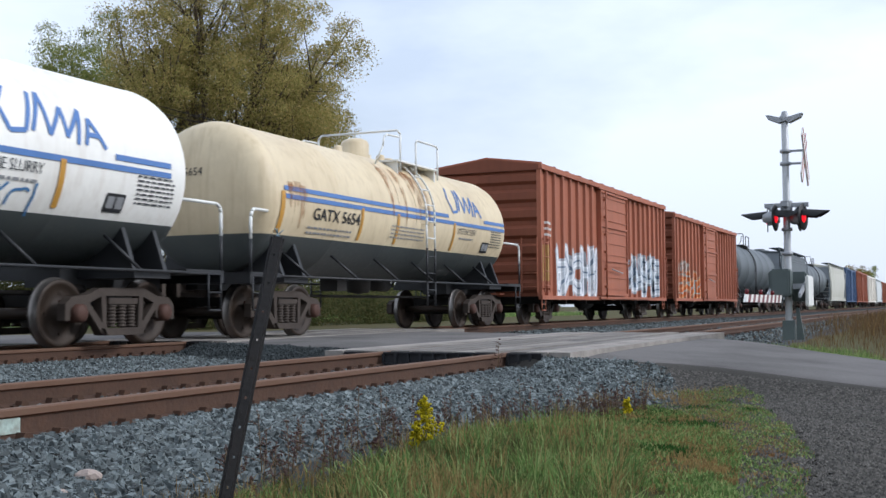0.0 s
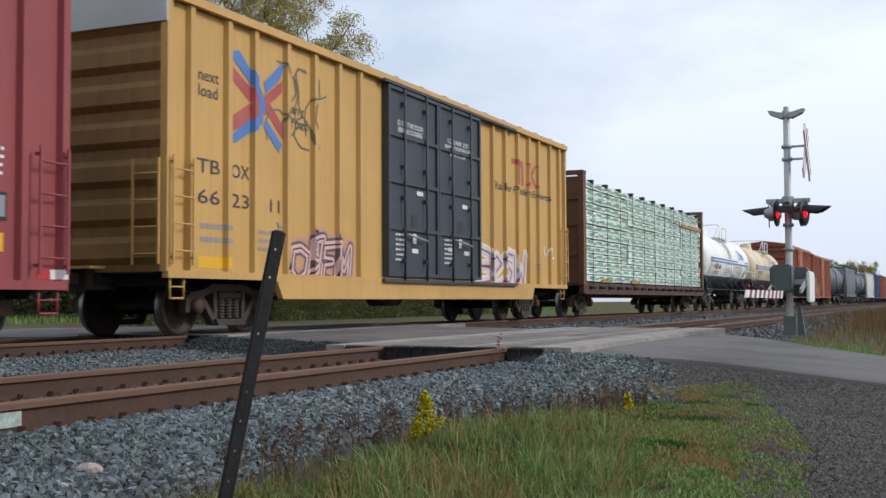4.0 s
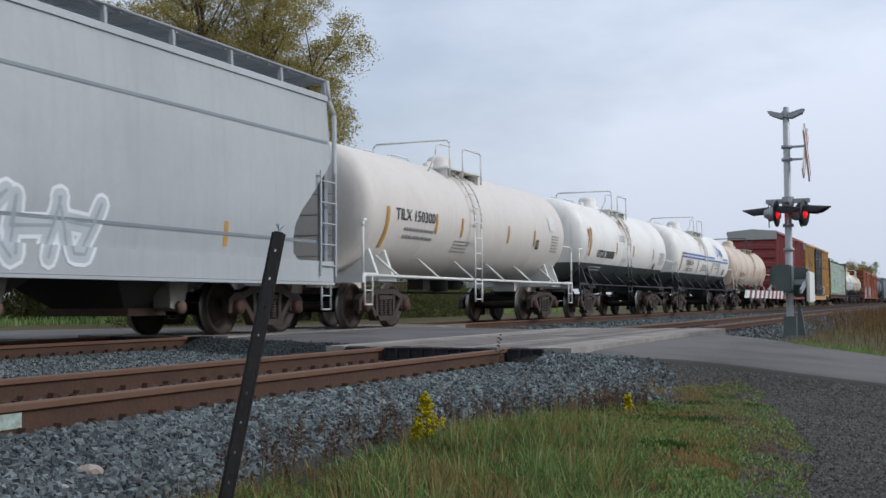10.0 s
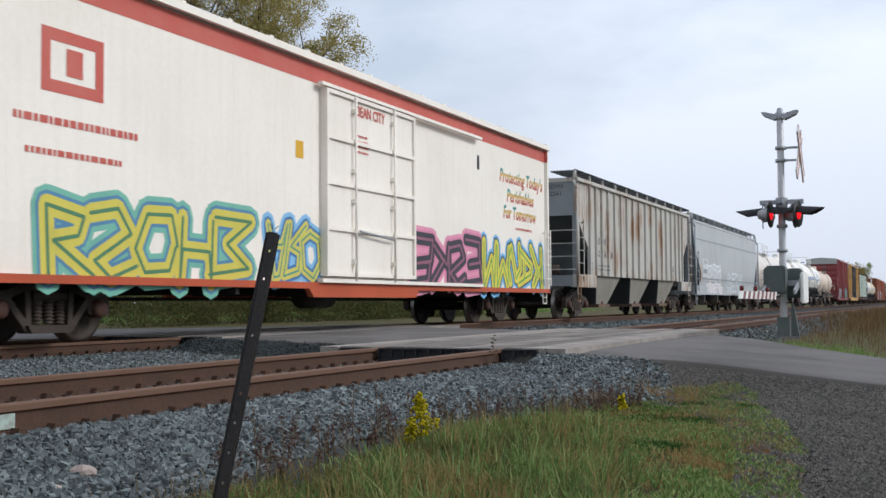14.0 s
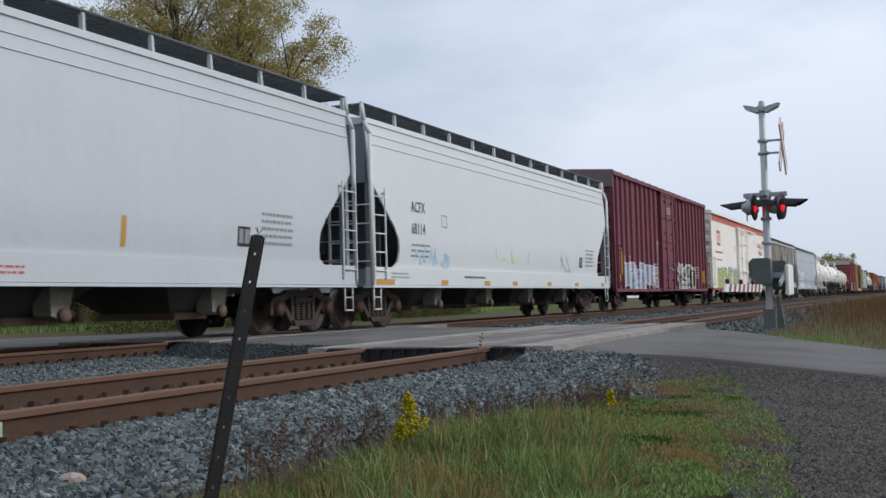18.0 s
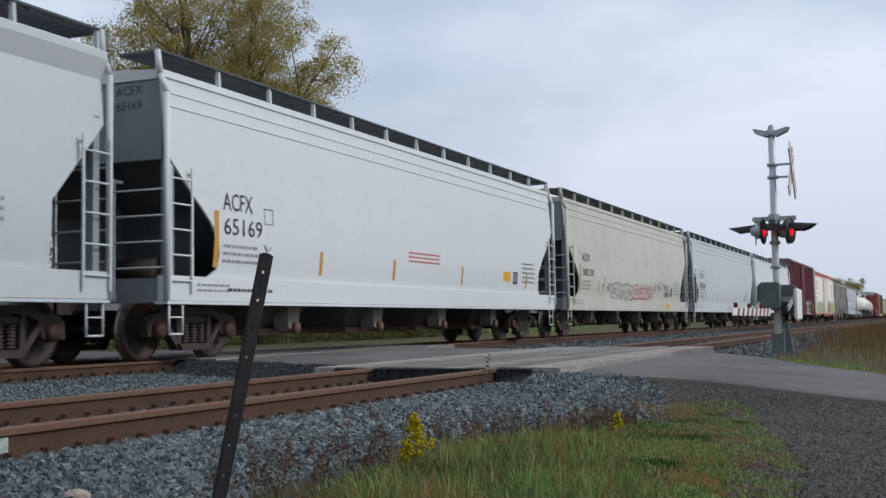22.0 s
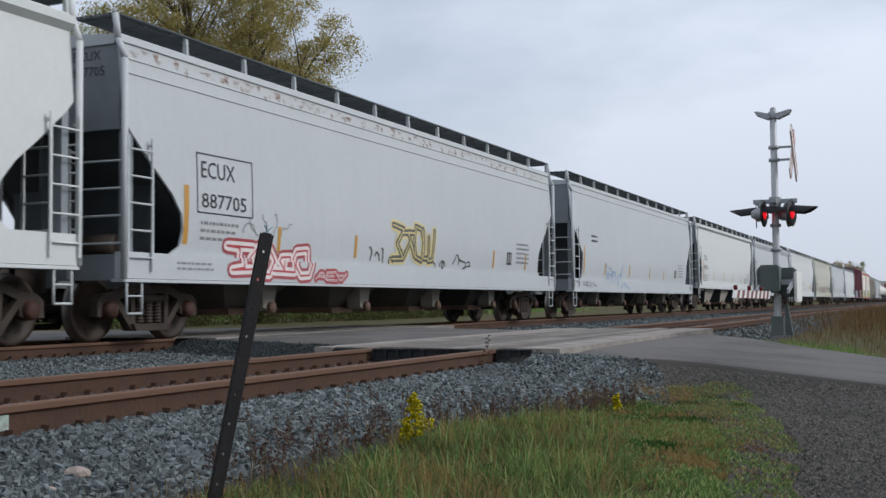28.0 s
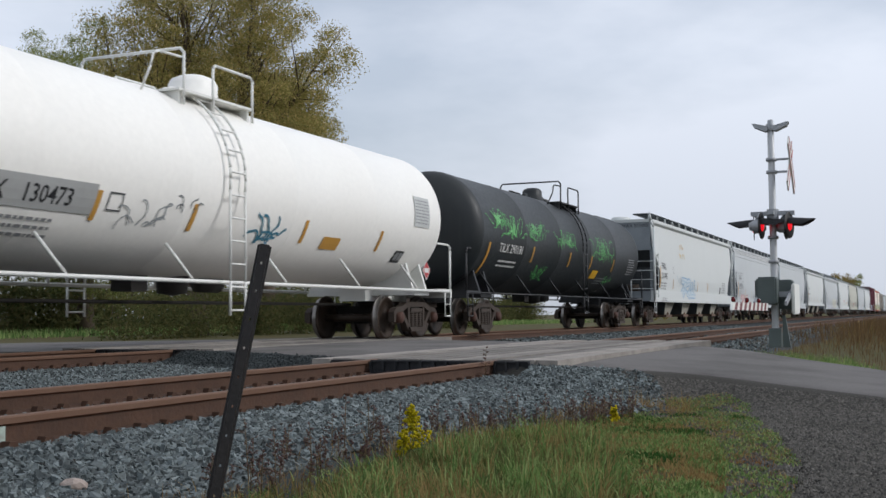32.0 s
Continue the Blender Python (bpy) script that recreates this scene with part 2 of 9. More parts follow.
def words(text, size, x, z, align="LEFT", width=None, bold=0.0, shear=0.0, spacing=1.0):
    """Lettering as a flat bmesh in the x-z plane, read from -y; (x, z) is the first line's base."""
    cu = bpy.data.curves.new("lettering", "FONT")
    cu.body, cu.size, cu.align_x, cu.offset, cu.shear, cu.space_character = text, size, align, bold, shear, spacing
    cu.resolution_u = 2
    ob = bpy.data.objects.new("lettering", cu)
    me = bpy.data.meshes.new_from_object(ob)
    bpy.data.objects.remove(ob)
    bpy.data.curves.remove(cu)
    bm = bmesh.new()
    bm.from_mesh(me)
    bpy.data.meshes.remove(me)
    k = 1.0
    if width and bm.verts:
        w = max(v.co.x for v in bm.verts) - min(v.co.x for v in bm.verts)
        k = width / w
    for v in bm.verts:
        v.co = Vector((x + v.co.x * k, 0, z + v.co.y))
    return bm


def plates(rects):
    """Flat rectangles (x0, x1, z0, z1) in the x-z plane."""
    bm = bmesh.new()
    for x0, x1, z0, z1 in rects:
        bm.faces.new([bm.verts.new(p) for p in ((x0, 0, z0), (x1, 0, z0), (x1, 0, z1), (x0, 0, z1))])
    return bm


def polys(outlines):
    bm = bmesh.new()
    for o in outlines:
        bm.faces.new([bm.verts.new((x, 0, z)) for x, z in o])
    bmesh.ops.triangulate(bm, faces=bm.faces)
    return bm

# ---- ground, tracks, road ----
NEAR_C, FAR_C = 5.12, 11.55


def ground_z(x, y):
    """The lie of the land: level track bed, falling gently to the camera's side."""
    z = float(np.interp(y, [-6, 0, 2.2, 3.2, 4.0, 14.2, 15.5, 40], [-0.62, -0.52, -0.43, -0.34, -0.23, -0.23, -0.42, -0.35]))
    return z + 0.03 * noise.noise((x * 0.6, y * 0.6, 0.3)) * (1 if y < 3.4 or y > 15 else 0.2)


def road_z(y):
    if y > 4.2:
        return -0.006 if y < 13.6 else max(-0.2, -0.006 - 0.05 * (y - 13.6))
    return max(-0.36, -0.006 - 0.085 * (4.2 - y))


M_LAND = mat("rough_grass_ground", "4b4a30", 0.95, 0, 0.8, "57482f", 0.35, 9, 0.6, spec=0.1)
bm = bmesh.new()
xs = [-900, -450, -200, -100, -50, -20] + [-10 + 0.5 * k for k in range(81)] + [35, 45, 60, 90, 140, 220, 400, 900, 2500]
ys = [-900, -300, -100, -40, -15, -8] + [-5 + 0.4 * k for k in range(45)] + [13.5, 14.2, 14.8, 15.5, 20, 30, 50, 90, 160, 300, 700, 2500]
grid = [[bm.verts.new((x, y, ground_z(x, y) - 0.02)) for y in ys] for x in xs]
for i in range(len(xs) - 1):
    for j in range(len(ys) - 1):
        bm.faces.new((grid[i][j], grid[i + 1][j], grid[i + 1][j + 1], grid[i][j + 1])).smooth = True
tagged(part("ground", bm, M_LAND), "rough grassy ground beside the tracks", "ground", kind="structure")

# bed of small stone under both tracks, lying on the ground
bm = bmesh.new()
xs = [-460, -200, -60, -20] + [-8 + 1.0 * k for k in range(50)] + [50, 70, 110, 200, 400, 900]
ys = [(2.95, -0.40), (3.2, -0.325), (3.6, -0.26), (4.1, -0.20), (6.2, -0.19), (7.0, -0.22), (9.4, -0.22), (10.2, -0.19), (13.0, -0.19), (13.8, -0.23), (14.9, -0.5)]
grid = [[bm.verts.new((x, y + (0.12 * noise.noise((x * 0.7, y, 5.0)) if j in (0, 1) else 0), z)) for j, (y, z) in enumerate(ys)] for x in xs]
for i in range(len(xs) - 1):
    for j in range(len(ys) - 1):
        bm.faces.new((grid[i][j], grid[i + 1][j], grid[i + 1][j + 1], grid[i][j + 1])).smooth = True
tagged(part("track_bed", bm, M_BED), "grey ballast bed under the two tracks", "ballast", kind="structure")

near_edge = [(17.2, 24.0), (15.6, 14.5), (14.8, 11.2), (13.6, 8.6), (12.2, 6.4), (11.7, 4.6), (11.53, 4.04), (11.6, 3.6), (11.85, 3.3), (12.2, 3.05), (12.5, 2.7), (12.55, 2.3), (12.4, 1.8), (12.2, 1.3), (12.05, 0.85), (11.95, 0.5), (11.9, -3.0), (12.5, -12.0), (14.0, -40.0)]
far_edge = [(27.0, 24.0), (25.0, 14.5), (23.5, 11.2), (22.0, 8.6), (20.6, 6.4), (20.3, 4.6), (20.2, 4.04), (20.1, 3.6), (20.05, 3.3), (20.0, 3.0), (19.8, 2.7), (19.25, 2.3), (18.6, 1.8), (18.15, 1.3), (17.75, 0.95), (17.35, 0.6), (17.5, -3.0), (18.1, -12.0), (20.0, -40.0)]


def verge_z(x, y):
    """The verge: the ground, rising to the road's edge."""
    d = float(np.interp(-y, [-p[1] for p in near_edge], [p[0] for p in near_edge])) - x
    w = min(1.0, max(0.0, 1.0 - d / 1.5)) ** 1.5
    g = max(ground_z(x, y) + 0.014, float(np.interp(y, [2.6, 3.2, 3.6], [-0.5, -0.325, -0.26])))
    return g + (road_z(y) - 0.022 - g) * w


# dark gravel verge between the grass and the road
bm = bmesh.new()
edge_in = [(2.0, -0.2), (4.3, 0.3), (5.6, 0.7), (6.6, 0.75), (7.5, 0.85), (8.6, 1.02), (9.6, 1.3), (10.3, 1.55), (11.0, 2.0), (11.2, 2.3), (10.7, 2.75), (10.3, 3.4)]
edge_out = [(4.0, -8.0), (7.0, -8.0), (10.0, -6.0), (11.9, -3.0), (11.95, -1.0), (11.97, 0.0), (12.2, 0.6), (12.4, 1.0), (12.65, 1.8), (12.85, 2.3), (12.8, 2.75), (12.4, 3.25)]
rows = []
for i in range((len(edge_in) - 1) * 6 + 1):
    j, g = min(i // 6, len(edge_in) - 2), i / 6 - min(i // 6, len(edge_in) - 2)
    xa, ya = [edge_in[j][c] + (edge_in[j + 1][c] - edge_in[j][c]) * g for c in (0, 1)]
    xb, yb = [edge_out[j][c] + (edge_out[j + 1][c] - edge_out[j][c]) * g for c in (0, 1)]
    row = []
    for k in range(25):
        f = (k / 24) ** 1.3
        x, y = xa + (xb - xa) * f, ya + (yb - ya) * f
        if k < 4:
            x, y = x + 0.15 * noise.noise((x * 2, y * 2, 1.0)), y + 0.15 * noise.noise((x * 2, y * 2, 9.0))
        row.append(bm.verts.new((x, y, verge_z(x, y) - (0.06, 0.02)[k] if k < 2 else verge_z(x, y))))
    rows.append(row)
for a, b in zip(rows, rows[1:]):
    for k in range(24):
        bm.faces.new((a[k], a[k + 1], b[k + 1], b[k])).smooth = True
tagged(part("gravel_verge", bm, M_GRAVEL), "dark gravel verge beside the road", "gravel", kind="structure")

# the road over the crossing


bm = bmesh.new()
rows = []
for (xa, ya), (xb, yb) in zip(near_edge, far_edge):
    row = []
    for k in range(9):
        f = k / 8
        x, y = xa + (xb - xa) * f, ya + (yb - ya) * f
        if k in (0, 8):
            x += 0.12 * noise.noise((y * 1.7, k, 2.0))
        row.append(bm.verts.new((x, y, road_z(y) - (0.03 if k in (0, 8) else 0.0) + 0.012 * (1 - abs(f - 0.5) * 2))))
    rows.append(row)
for a, b in zip(rows, rows[1:]):
    for k in range(8):
        bm.faces.new((a[k], a[k + 1], b[k + 1], b[k])).smooth = True
low = [[bm.verts.new((v.co.x + d, v.co.y, v.co.z - 0.45)) for v in [r[i] for r in rows]] for i, d in ((0, -0.5), (8, 0.5))]
for i, side in ((0, low[0]), (8, low[1])):
    for k in range(len(rows) - 1):
        bm.faces.new((rows[k][i], rows[k + 1][i], side[k + 1], side[k])).material_index = 1
tagged(part("road", bm, [M_ASPHALT, M_GRAVEL]), "worn grey asphalt road over the level crossing", "road", kind="structure")
# gravel lane that leaves the road behind the train
bm = bmesh.new()
lane = [(-60, 28.5, 22.0), (0, 28.0, 21.0), (14, 27.5, 20.0), (24, 23.5, 12.5), (34, 19.6, 4.6), (40, 17.6, 1.0)]
prev = None
for x, y, w in lane:
    row = [bm.verts.new((x, y + s * w / 2, -0.27)) for s in (-1, 0, 1)]
    if prev:
        for k in (0, 1):
            bm.faces.new((prev[k], row[k], row[k + 1], prev[k + 1]))
    prev = row
tagged(part("gravel_lane", bm, M_LOT), "grey gravel lot and lane behind the tracks", "lane", kind="structure")


def build_rail(bm, x0, x1, y):
    prof = [(-0.074, -0.17), (0.074, -0.17), (0.074, -0.155), (0.010, -0.135), (0.010, -0.048), (0.037, -0.038), (0.038, -0.008), (0.03, 0), (-0.03, 0), (-0.038, -0.008), (-0.037, -0.038), (-0.010, -0.048), (-0.010, -0.135), (-0.074, -0.155)]
    n = len(prof)
    va = [bm.verts.new((x0, y + u, v)) for u, v in prof]
    vb = [bm.verts.new((x1, y + u, v)) for u, v in prof]
    for i in range(n):
        f = bm.faces.new((va[i], va[(i + 1) % n], vb[(i + 1) % n], vb[i]))
        f.material_index = 1 if i in (5, 6, 7, 8, 9) else 2 if i in (0, 1, 2, 11, 12, 13) else 0
    bm.faces.new(va[::-1])
    bm.faces.new(vb)


def build_tie(bm):
    box(bm, -0.115, 0.115, -1.3, 1.3, -0.19, 0.0)
    bmesh.ops.bevel(bm, geom=bm.edges[:], offset=0.012, segments=1, affect="EDGES")


def build_plate(bm):
    box(bm, -0.10, 0.10, -0.18, 0.18, 0.0, 0.022)
    for x, y in ((-0.06, -0.085), (0.06, -0.085), (-0.06, 0.085), (0.06, 0.085)):
        box(bm, x - 0.014, x + 0.014, y - 0.02, y + 0.02, 0.022, 0.04)


def build_anchor(bm):
    for s in (-1, 1):
        prism(bm, [(-0.055, -0.035), (0.055, -0.035), (0.030, 0.036), (-0.022, 0.042)], lambda u, v, w: (u, w, v), s * 0.088 - 0.028, s * 0.088 + 0.028)
    box(bm, -0.02, 0.02, -0.095, 0.095, -0.045, -0.022)


ME_TIE = mesh_of(make(build_tie), "tie", M_TIE)
M_FASTENER = mat("rusty_rail_fastener", "4b3324", 0.85, 0.05, 0.5, "2c2019", 4.0, 30, 0.3, obj_random=0.2)
ME_PLATE = mesh_of(make(build_plate), "tie_plate", M_FASTENER)
ME_ANCHOR = mesh_of(make(build_anchor), "rail_anchor", M_FASTENER)
tr = random.Random(11)
TRACKS = []
for c, lab in ((NEAR_C, "rusty empty railway track on wooden ties in grey ballast"), (FAR_C, "railway track under the passing train")):
    track = thing("railway_track", lab, "railway track", kind="structure")
    TRACKS.append(track)
    for s in (-1, 1):
        part("rail", make(build_rail, -460, 900, c + s * 0.7535), [M_RAIL, M_RAILTOP, M_RAILBASE], track)

# painted joint mark on the near rail's web
bm = bmesh.new()
box(bm, 4.33, 4.48, NEAR_C - 0.7535 - 0.020, NEAR_C - 0.7535 - 0.0105, -0.128, -0.05)
part("joint_mark", bm, mat("faded_teal_paint", "9fb0a8", 0.8, 0, 0.7, "6d5a48", 12, 30, 0.2), TRACKS[0], "faded pale paint mark on the rail")

# crossing surface: planks along the rails, black rubber panel ends
crossing = thing("level_crossing", "weathered plank and rubber panel level crossing", "level crossing", kind="structure")
M_PLANK = mat("weathered_grey_plank", "857f78", 0.9, 0, 0.7, "56524d", 1.6, 30, 0.4, obj_random=0.34)
for c, x0, x1 in ((NEAR_C, 11.55, 20.6), (FAR_C, 14.6, 24.0)):
    offs = [-1.36, -1.10, -0.90] + [-0.52, -0.26, 0.0, 0.26, 0.52] + [0.90, 1.10, 1.36]
    for o in offs:
        w = 0.105 if abs(o) == 0.90 else 0.125
        xa, xb = x0 + 0.06 * tr.random(), x1 + 0.3 * tr.random()
        cut1 = xa + (xb - xa) * (0.3 + 0.4 * tr.random())
        for a, b in ((xa, cut1 - 0.01), (cut1 + 0.01, xb)):
            bm = bmesh.new()
            box(bm, a, b, c + o - w + 0.006, c + o + w - 0.006, -0.15, 0.004 + 0.008 * tr.random())
            part("plank", bm, M_PLANK, crossing)
    for o0, o1 in ((-1.19, -0.80), (-0.69, 0.69), (0.80, 1.19)):
        xe = x0 - 0.02
        bm = bmesh.new()
        box(bm, xe - 0.05, xe, c + o0, c + o1, -0.018, 0.0)
        box(bm, xe - 0.05, xe, c + o0, c + o1, -0.15, -0.125)
        box(bm, xe - 0.02, xe, c + o0, c + o1, -0.125, -0.018)
        n = max(3, int((o1 - o0) / 0.14))
        for k in range(n + 1):
            y = c + o0 + (o1 - o0) * k / n
            box(bm, xe - 0.05, xe - 0.02, y - 0.013, y + 0.013, -0.125, -0.018)
        part("rubber_panel", bm, M_RUBBER, crossing, "ribbed black rubber panel end")

# ---- leaning steel sign post ----
post = thing("steel_post", "leaning dark perforated steel channel post", "post")
P_TOP, P_LOW = Vector((4.23, 2.65, 0.81)), Vector((3.99, 2.75, -0.27))
P_BASE = P_TOP + (P_LOW - P_TOP) * 1.25
up = (P_TOP - P_BASE).normalized()
away = Vector((0.84, 0.54, 0.0))
away = (away - up * away.dot(up)).normalized()
side = up.cross(away)


def at_post(u, v, w):
    return P_BASE + side * u * 0.86 + away * v + up * w


bm = bmesh.new()
plen = (P_TOP - P_BASE).length
pitch = 0.125
k = 0
w = 0.06
while w < plen:
    w1 = min(plen, w + pitch - 0.011)
    prism(bm, [(-0.018, 0), (0.018, 0), (0.018, 0.004), (-0.018, 0.004)], at_post, w if k else 0.0, w1)
    w += pitch
    k += 1
for s in (-1, 1):
    prism(bm, [(s * 0.0045, -0.001), (s * 0.019, -0.001), (s * 0.019, 0.005), (s * 0.0045, 0.005)], at_post, 0.0, plen)
    prism(bm, [(s * 0.018, 0.0), (s * 0.022, 0.0), (s * 0.026, 0.03), (s * 0.022, 0.03)], at_post, 0.0, plen)
    prism(bm, [(s * 0.022, 0.026), (s * 0.036, 0.028), (s * 0.036, 0.032), (s * 0.022, 0.031)], at_post, 0.0, plen)
part("channel", bm, M_DARKSTEEL, post)
for a, b in (((-0.004, 0.01), (-0.02, 0.02)), ((0.004, 0.01), (0.012, 0.0)), ((0.006, 0.012), (0.022, 0.01))):
    bm = bmesh.new()
    pipe(bm, [at_post(*a, plen - 0.05), at_post(*a, plen + 0.015), at_post(*b, plen + 0.035)], 0.0022, 5)
    part("wire", bm, mat("blue_grey_wire", "5f7f8f", 0.5, 0, 0.2), post, "bit of blue-grey wire")

# ---- crossing signal ----
SX, SY, SZ = 22.3, 2.70, -0.16
signal = thing("crossing_signal", "grey level-crossing signal mast with flashing red lights and a lowered gate", "crossing signal", pose(SX, SY, SZ))
M_MAST = mat("aluminium_mast", "b6b8ba", 0.5, 0.25, 0.25, "858789", 2.0, 20, 0.1)
M_LAMPBLACK = mat("matt_black_hood", "17181a", 0.6, 0, 0.2, None, 4, 20, 0.1)
M_REDLENS = mat("lit_red_lens", "d01420", 0.2, 0, 0.05, None, 6, 30, 0.0, emit=1.3)
M_REDLENS_OFF = mat("dark_red_lens", "5a0a10", 0.2, 0, 0.05, None, 6, 30, 0.0)
M_CABINET = mat("grey_green_cabinet", "57605e", 0.6, 0.1, 0.4, "3c4442", 1.5, 16, 0.12)
bm = bmesh.new()
lathe(bm, [(0.0, 0.068), (4.12, 0.062), (4.16, 0.04), (4.16, 0)], lambda w, a, b: (a, b, w), 18)
part("mast", bm, M_MAST, signal)
bm = bmesh.new()
prism(bm, [(-0.14, 0.0), (0.14, 0.0), (0.10, 0.36), (-0.10, 0.36)], lambda u, v, w: (u, w, v), -0.11, 0.11)
part("base", bm, M_CABINET, signal, "cast metal mast base")
bm = bmesh.new()
prism(bm, [(0.0, 0.0), (0.14, 0.0), (0.05, 0.6), (0.0, 0.6)], lambda u, v, w: (w, -u - 0.14, v), -0.06, 0.02)
part("conduit", bm, M_CABINET, signal)
for z in (3.57, 3.33, 2.08, 1.62):
    bm = bmesh.new()
    lathe(bm, [(z - 0.03, 0.072), (z - 0.03, 0.10), (z + 0.03, 0.10), (z + 0.03, 0.072)], lambda w, a, b: (a, b, w), 14)
    part("clamp", bm, M_GALV, signal)
# bell on top: two flared gongs on a saddle
bm = bmesh.new()
lathe(bm, [(4.13, 0.09), (4.22, 0.11), (4.27, 0.06), (4.33, 0.05), (4.35, 0)], lambda w, a, b: (a, b, w), 14)
part("cap", bm, M_GALV, signal)
for s in (-1, 1):
    bm = bmesh.new()
    prism(bm, [(0.04, 4.13), (0.10, 4.11), (0.30, 4.20), (0.34, 4.27), (0.28, 4.27), (0.06, 4.21)], lambda u, v, w: (w, s * u, v), -0.10, 0.10)
    part("floodlight", bm, M_GALV, signal)
# crossbuck facing along the road, seen nearly edge-on
CB = -0.36
for s in (-1, 1):
    bm = bmesh.new()
    c, sn = math.cos(radians(45)), math.sin(radians(45)) * s
    def cb(u, v, w):
        return (u * c - v * sn, CB + w, 3.44 + u * sn + v * c)
    prism(bm, [(-0.61, -0.115), (0.61, -0.115), (0.61, 0.115), (-0.61, 0.115)], cb, -0.012 + 0.028 * (s > 0), 0.012 + 0.028 * (s > 0))
    blade = part("crossbuck_blade", bm, M_WHITEPAINT, signal, "white crossbuck blade with red edge")
    bm = bmesh.new()
    for v0 in (-0.115, 0.085):
        prism(bm, [(-0.61, v0), (0.61, v0), (0.61, v0 + 0.03), (-0.61, v0 + 0.03)], cb, -0.018 + 0.028 * (s > 0), -0.013 + 0.028 * (s > 0))
    part("red_edge", bm, M_REDPAINT, blade)
for z in (3.57, 3.33):
    bm = bmesh.new()
    box(bm, -0.02, 0.02, CB - 0.02, -0.06, z - 0.02, z + 0.02)
    part("bracket", bm, M_GALV, signal)
# light units: a cross arm along x and one across, each light with round backboard and long hood
bm = bmesh.new()
box(bm, -0.05, 0.05, -0.40, 0.40, 2.50, 2.58)
lathe(bm, [(2.44, 0.11), (2.62, 0.11)], lambda w, a, b: (a, b, w), 14)
box(bm, -0.32, 0.32, -0.05, 0.05, 2.50, 2.58)
part("cross_arm", bm, M_GALV, signal)


def light_unit(x, y, face, lit):
    """A flasher whose hood points along face (a unit direction in x, y)."""
    f = Vector((face[0], face[1], 0)).normalized()
    r = Vector((-f.y, f.x, 0))
    o = Vector((x, y, 2.30))

    def fn(w, a, b):
        return o + f * w + r * a + Vector((0, 0, b))
    bm = bmesh.new()
    lathe(bm, [(0.0, 0.0), (0.0, 0.25), (0.008, 0.255), (0.016, 0.25), (0.016, 0.10)], fn, 22)
    for f_ in bm.faces:
        c_ = f_.calc_center_median() - o
        f_.material_index = 1 if c_.dot(f) < 0.003 else 0
    u = part("light_unit", bm, [M_LAMPBLACK, M_GALV], signal, "round backboard, black in front and bare metal behind")
    bm = bmesh.new()
    lathe(bm, [(-0.22, 0.0), (-0.22, 0.07), (-0.12, 0.12), (0.0, 0.13)], fn, 18)
    part("housing", bm, M_GALV, u)
    bm = bmesh.new()
    lathe(bm, [(0.02, 0.105), (0.035, 0.09), (0.05, 0.05), (0.055, 0)], fn, 16)
    part("lens", bm, M_REDLENS if lit else M_REDLENS_OFF, u, "lit red lens" if lit else "dark red lens")
    bm = bmesh.new()
    n = 12
    ring = []
    for k in range(n + 1):
        a = radians(8 + 164 * k / n)
        ln = 0.24 + 0.25 * max(0.0, math.sin(a))
        for rad in (0.15, 0.142):
            ring.append((fn(0.02, rad * math.cos(a), rad * math.sin(a)), fn(0.02 + ln, rad * math.cos(a), rad * math.sin(a) - 0.10 * ln)))
    for k in range(n):
        p = [ring[2 * k], ring[2 * k + 2], ring[2 * k + 1], ring[2 * k + 3]]
        for a, b in ((p[0], p[1]), (p[3], p[2])):
            bm.faces.new([bm.verts.new(q) for q in (a[0], b[0], b[1], a[1])])
    bmesh.ops.remove_doubles(bm, verts=bm.verts, dist=1e-4)
    part("hood", bm, M_LAMPBLACK, u)
    bm = bmesh.new()
    pipe(bm, [(x, y, 2.54), tuple(fn(-0.1, 0, 0.1))], 0.025)
    part("hanger", bm, M_GALV, u)


# Y positive is to the picture's left as seen from the camera
light_unit(0.12, 0.36, (-0.12, 1), True)
light_unit(-0.14, 0.20, (-0.12, -1), True)
light_unit(0.12, -0.22, (-0.1, -1), True)
light_unit(-0.10, -0.30, (-0.25, -1), True)
# gate mechanism, counterweights and arm
bm = bmesh.new()
box(bm, -0.55, -0.12, -0.10, 0.26, 0.80, 1.32)
bmesh.ops.bevel(bm, geom=bm.edges[:], offset=0.03, segments=2, affect="EDGES")
part("gate_mechanism", bm, M_CABINET, signal, "grey-green gate mechanism box")
bm = bmesh.new()
box(bm, 0.1, 0.45, -0.32, -0.04, 0.72, 1.28)
bmesh.ops.bevel(bm, geom=bm.edges[:], offset=0.03, segments=2, affect="EDGES")
part("relay_box", bm, M_CABINET, signal, "grey-green relay box")
for y in (-0.36, 0.3):
    bm = bmesh.new()
    box(bm, -0.25, 0.65, y - 0.03, y + 0.03, 0.62 + (0.15 if y > 0 else 0), 1.20 + (0.08 if y > 0 else 0))
    bmesh.ops.bevel(bm, geom=bm.edges[:], offset=0.02, segments=2, affect="EDGES")
    part("counterweight", bm, M_WHITEPAINT if y < 0 else M_CABINET, signal, "counterweight plate")
bm = bmesh.new()
for y in (-0.30, 0.26):
    prism(bm, [(0.3, 1.14), (-0.9, 0.86), (-0.9, 0.78), (0.3, 1.02)], lambda u, v, w: (u, w, v), y - 0.02, y + 0.02)
box(bm, -0.2, -0.05, -0.36, 0.3, 0.95, 1.05)
part("gate_fork", bm, M_GALV, signal)
M_ARMRED = mat("faded_red_stripe", "6e3a3c", 0.6, 0, 0.3, "84565a", 3, 15, 0.1)
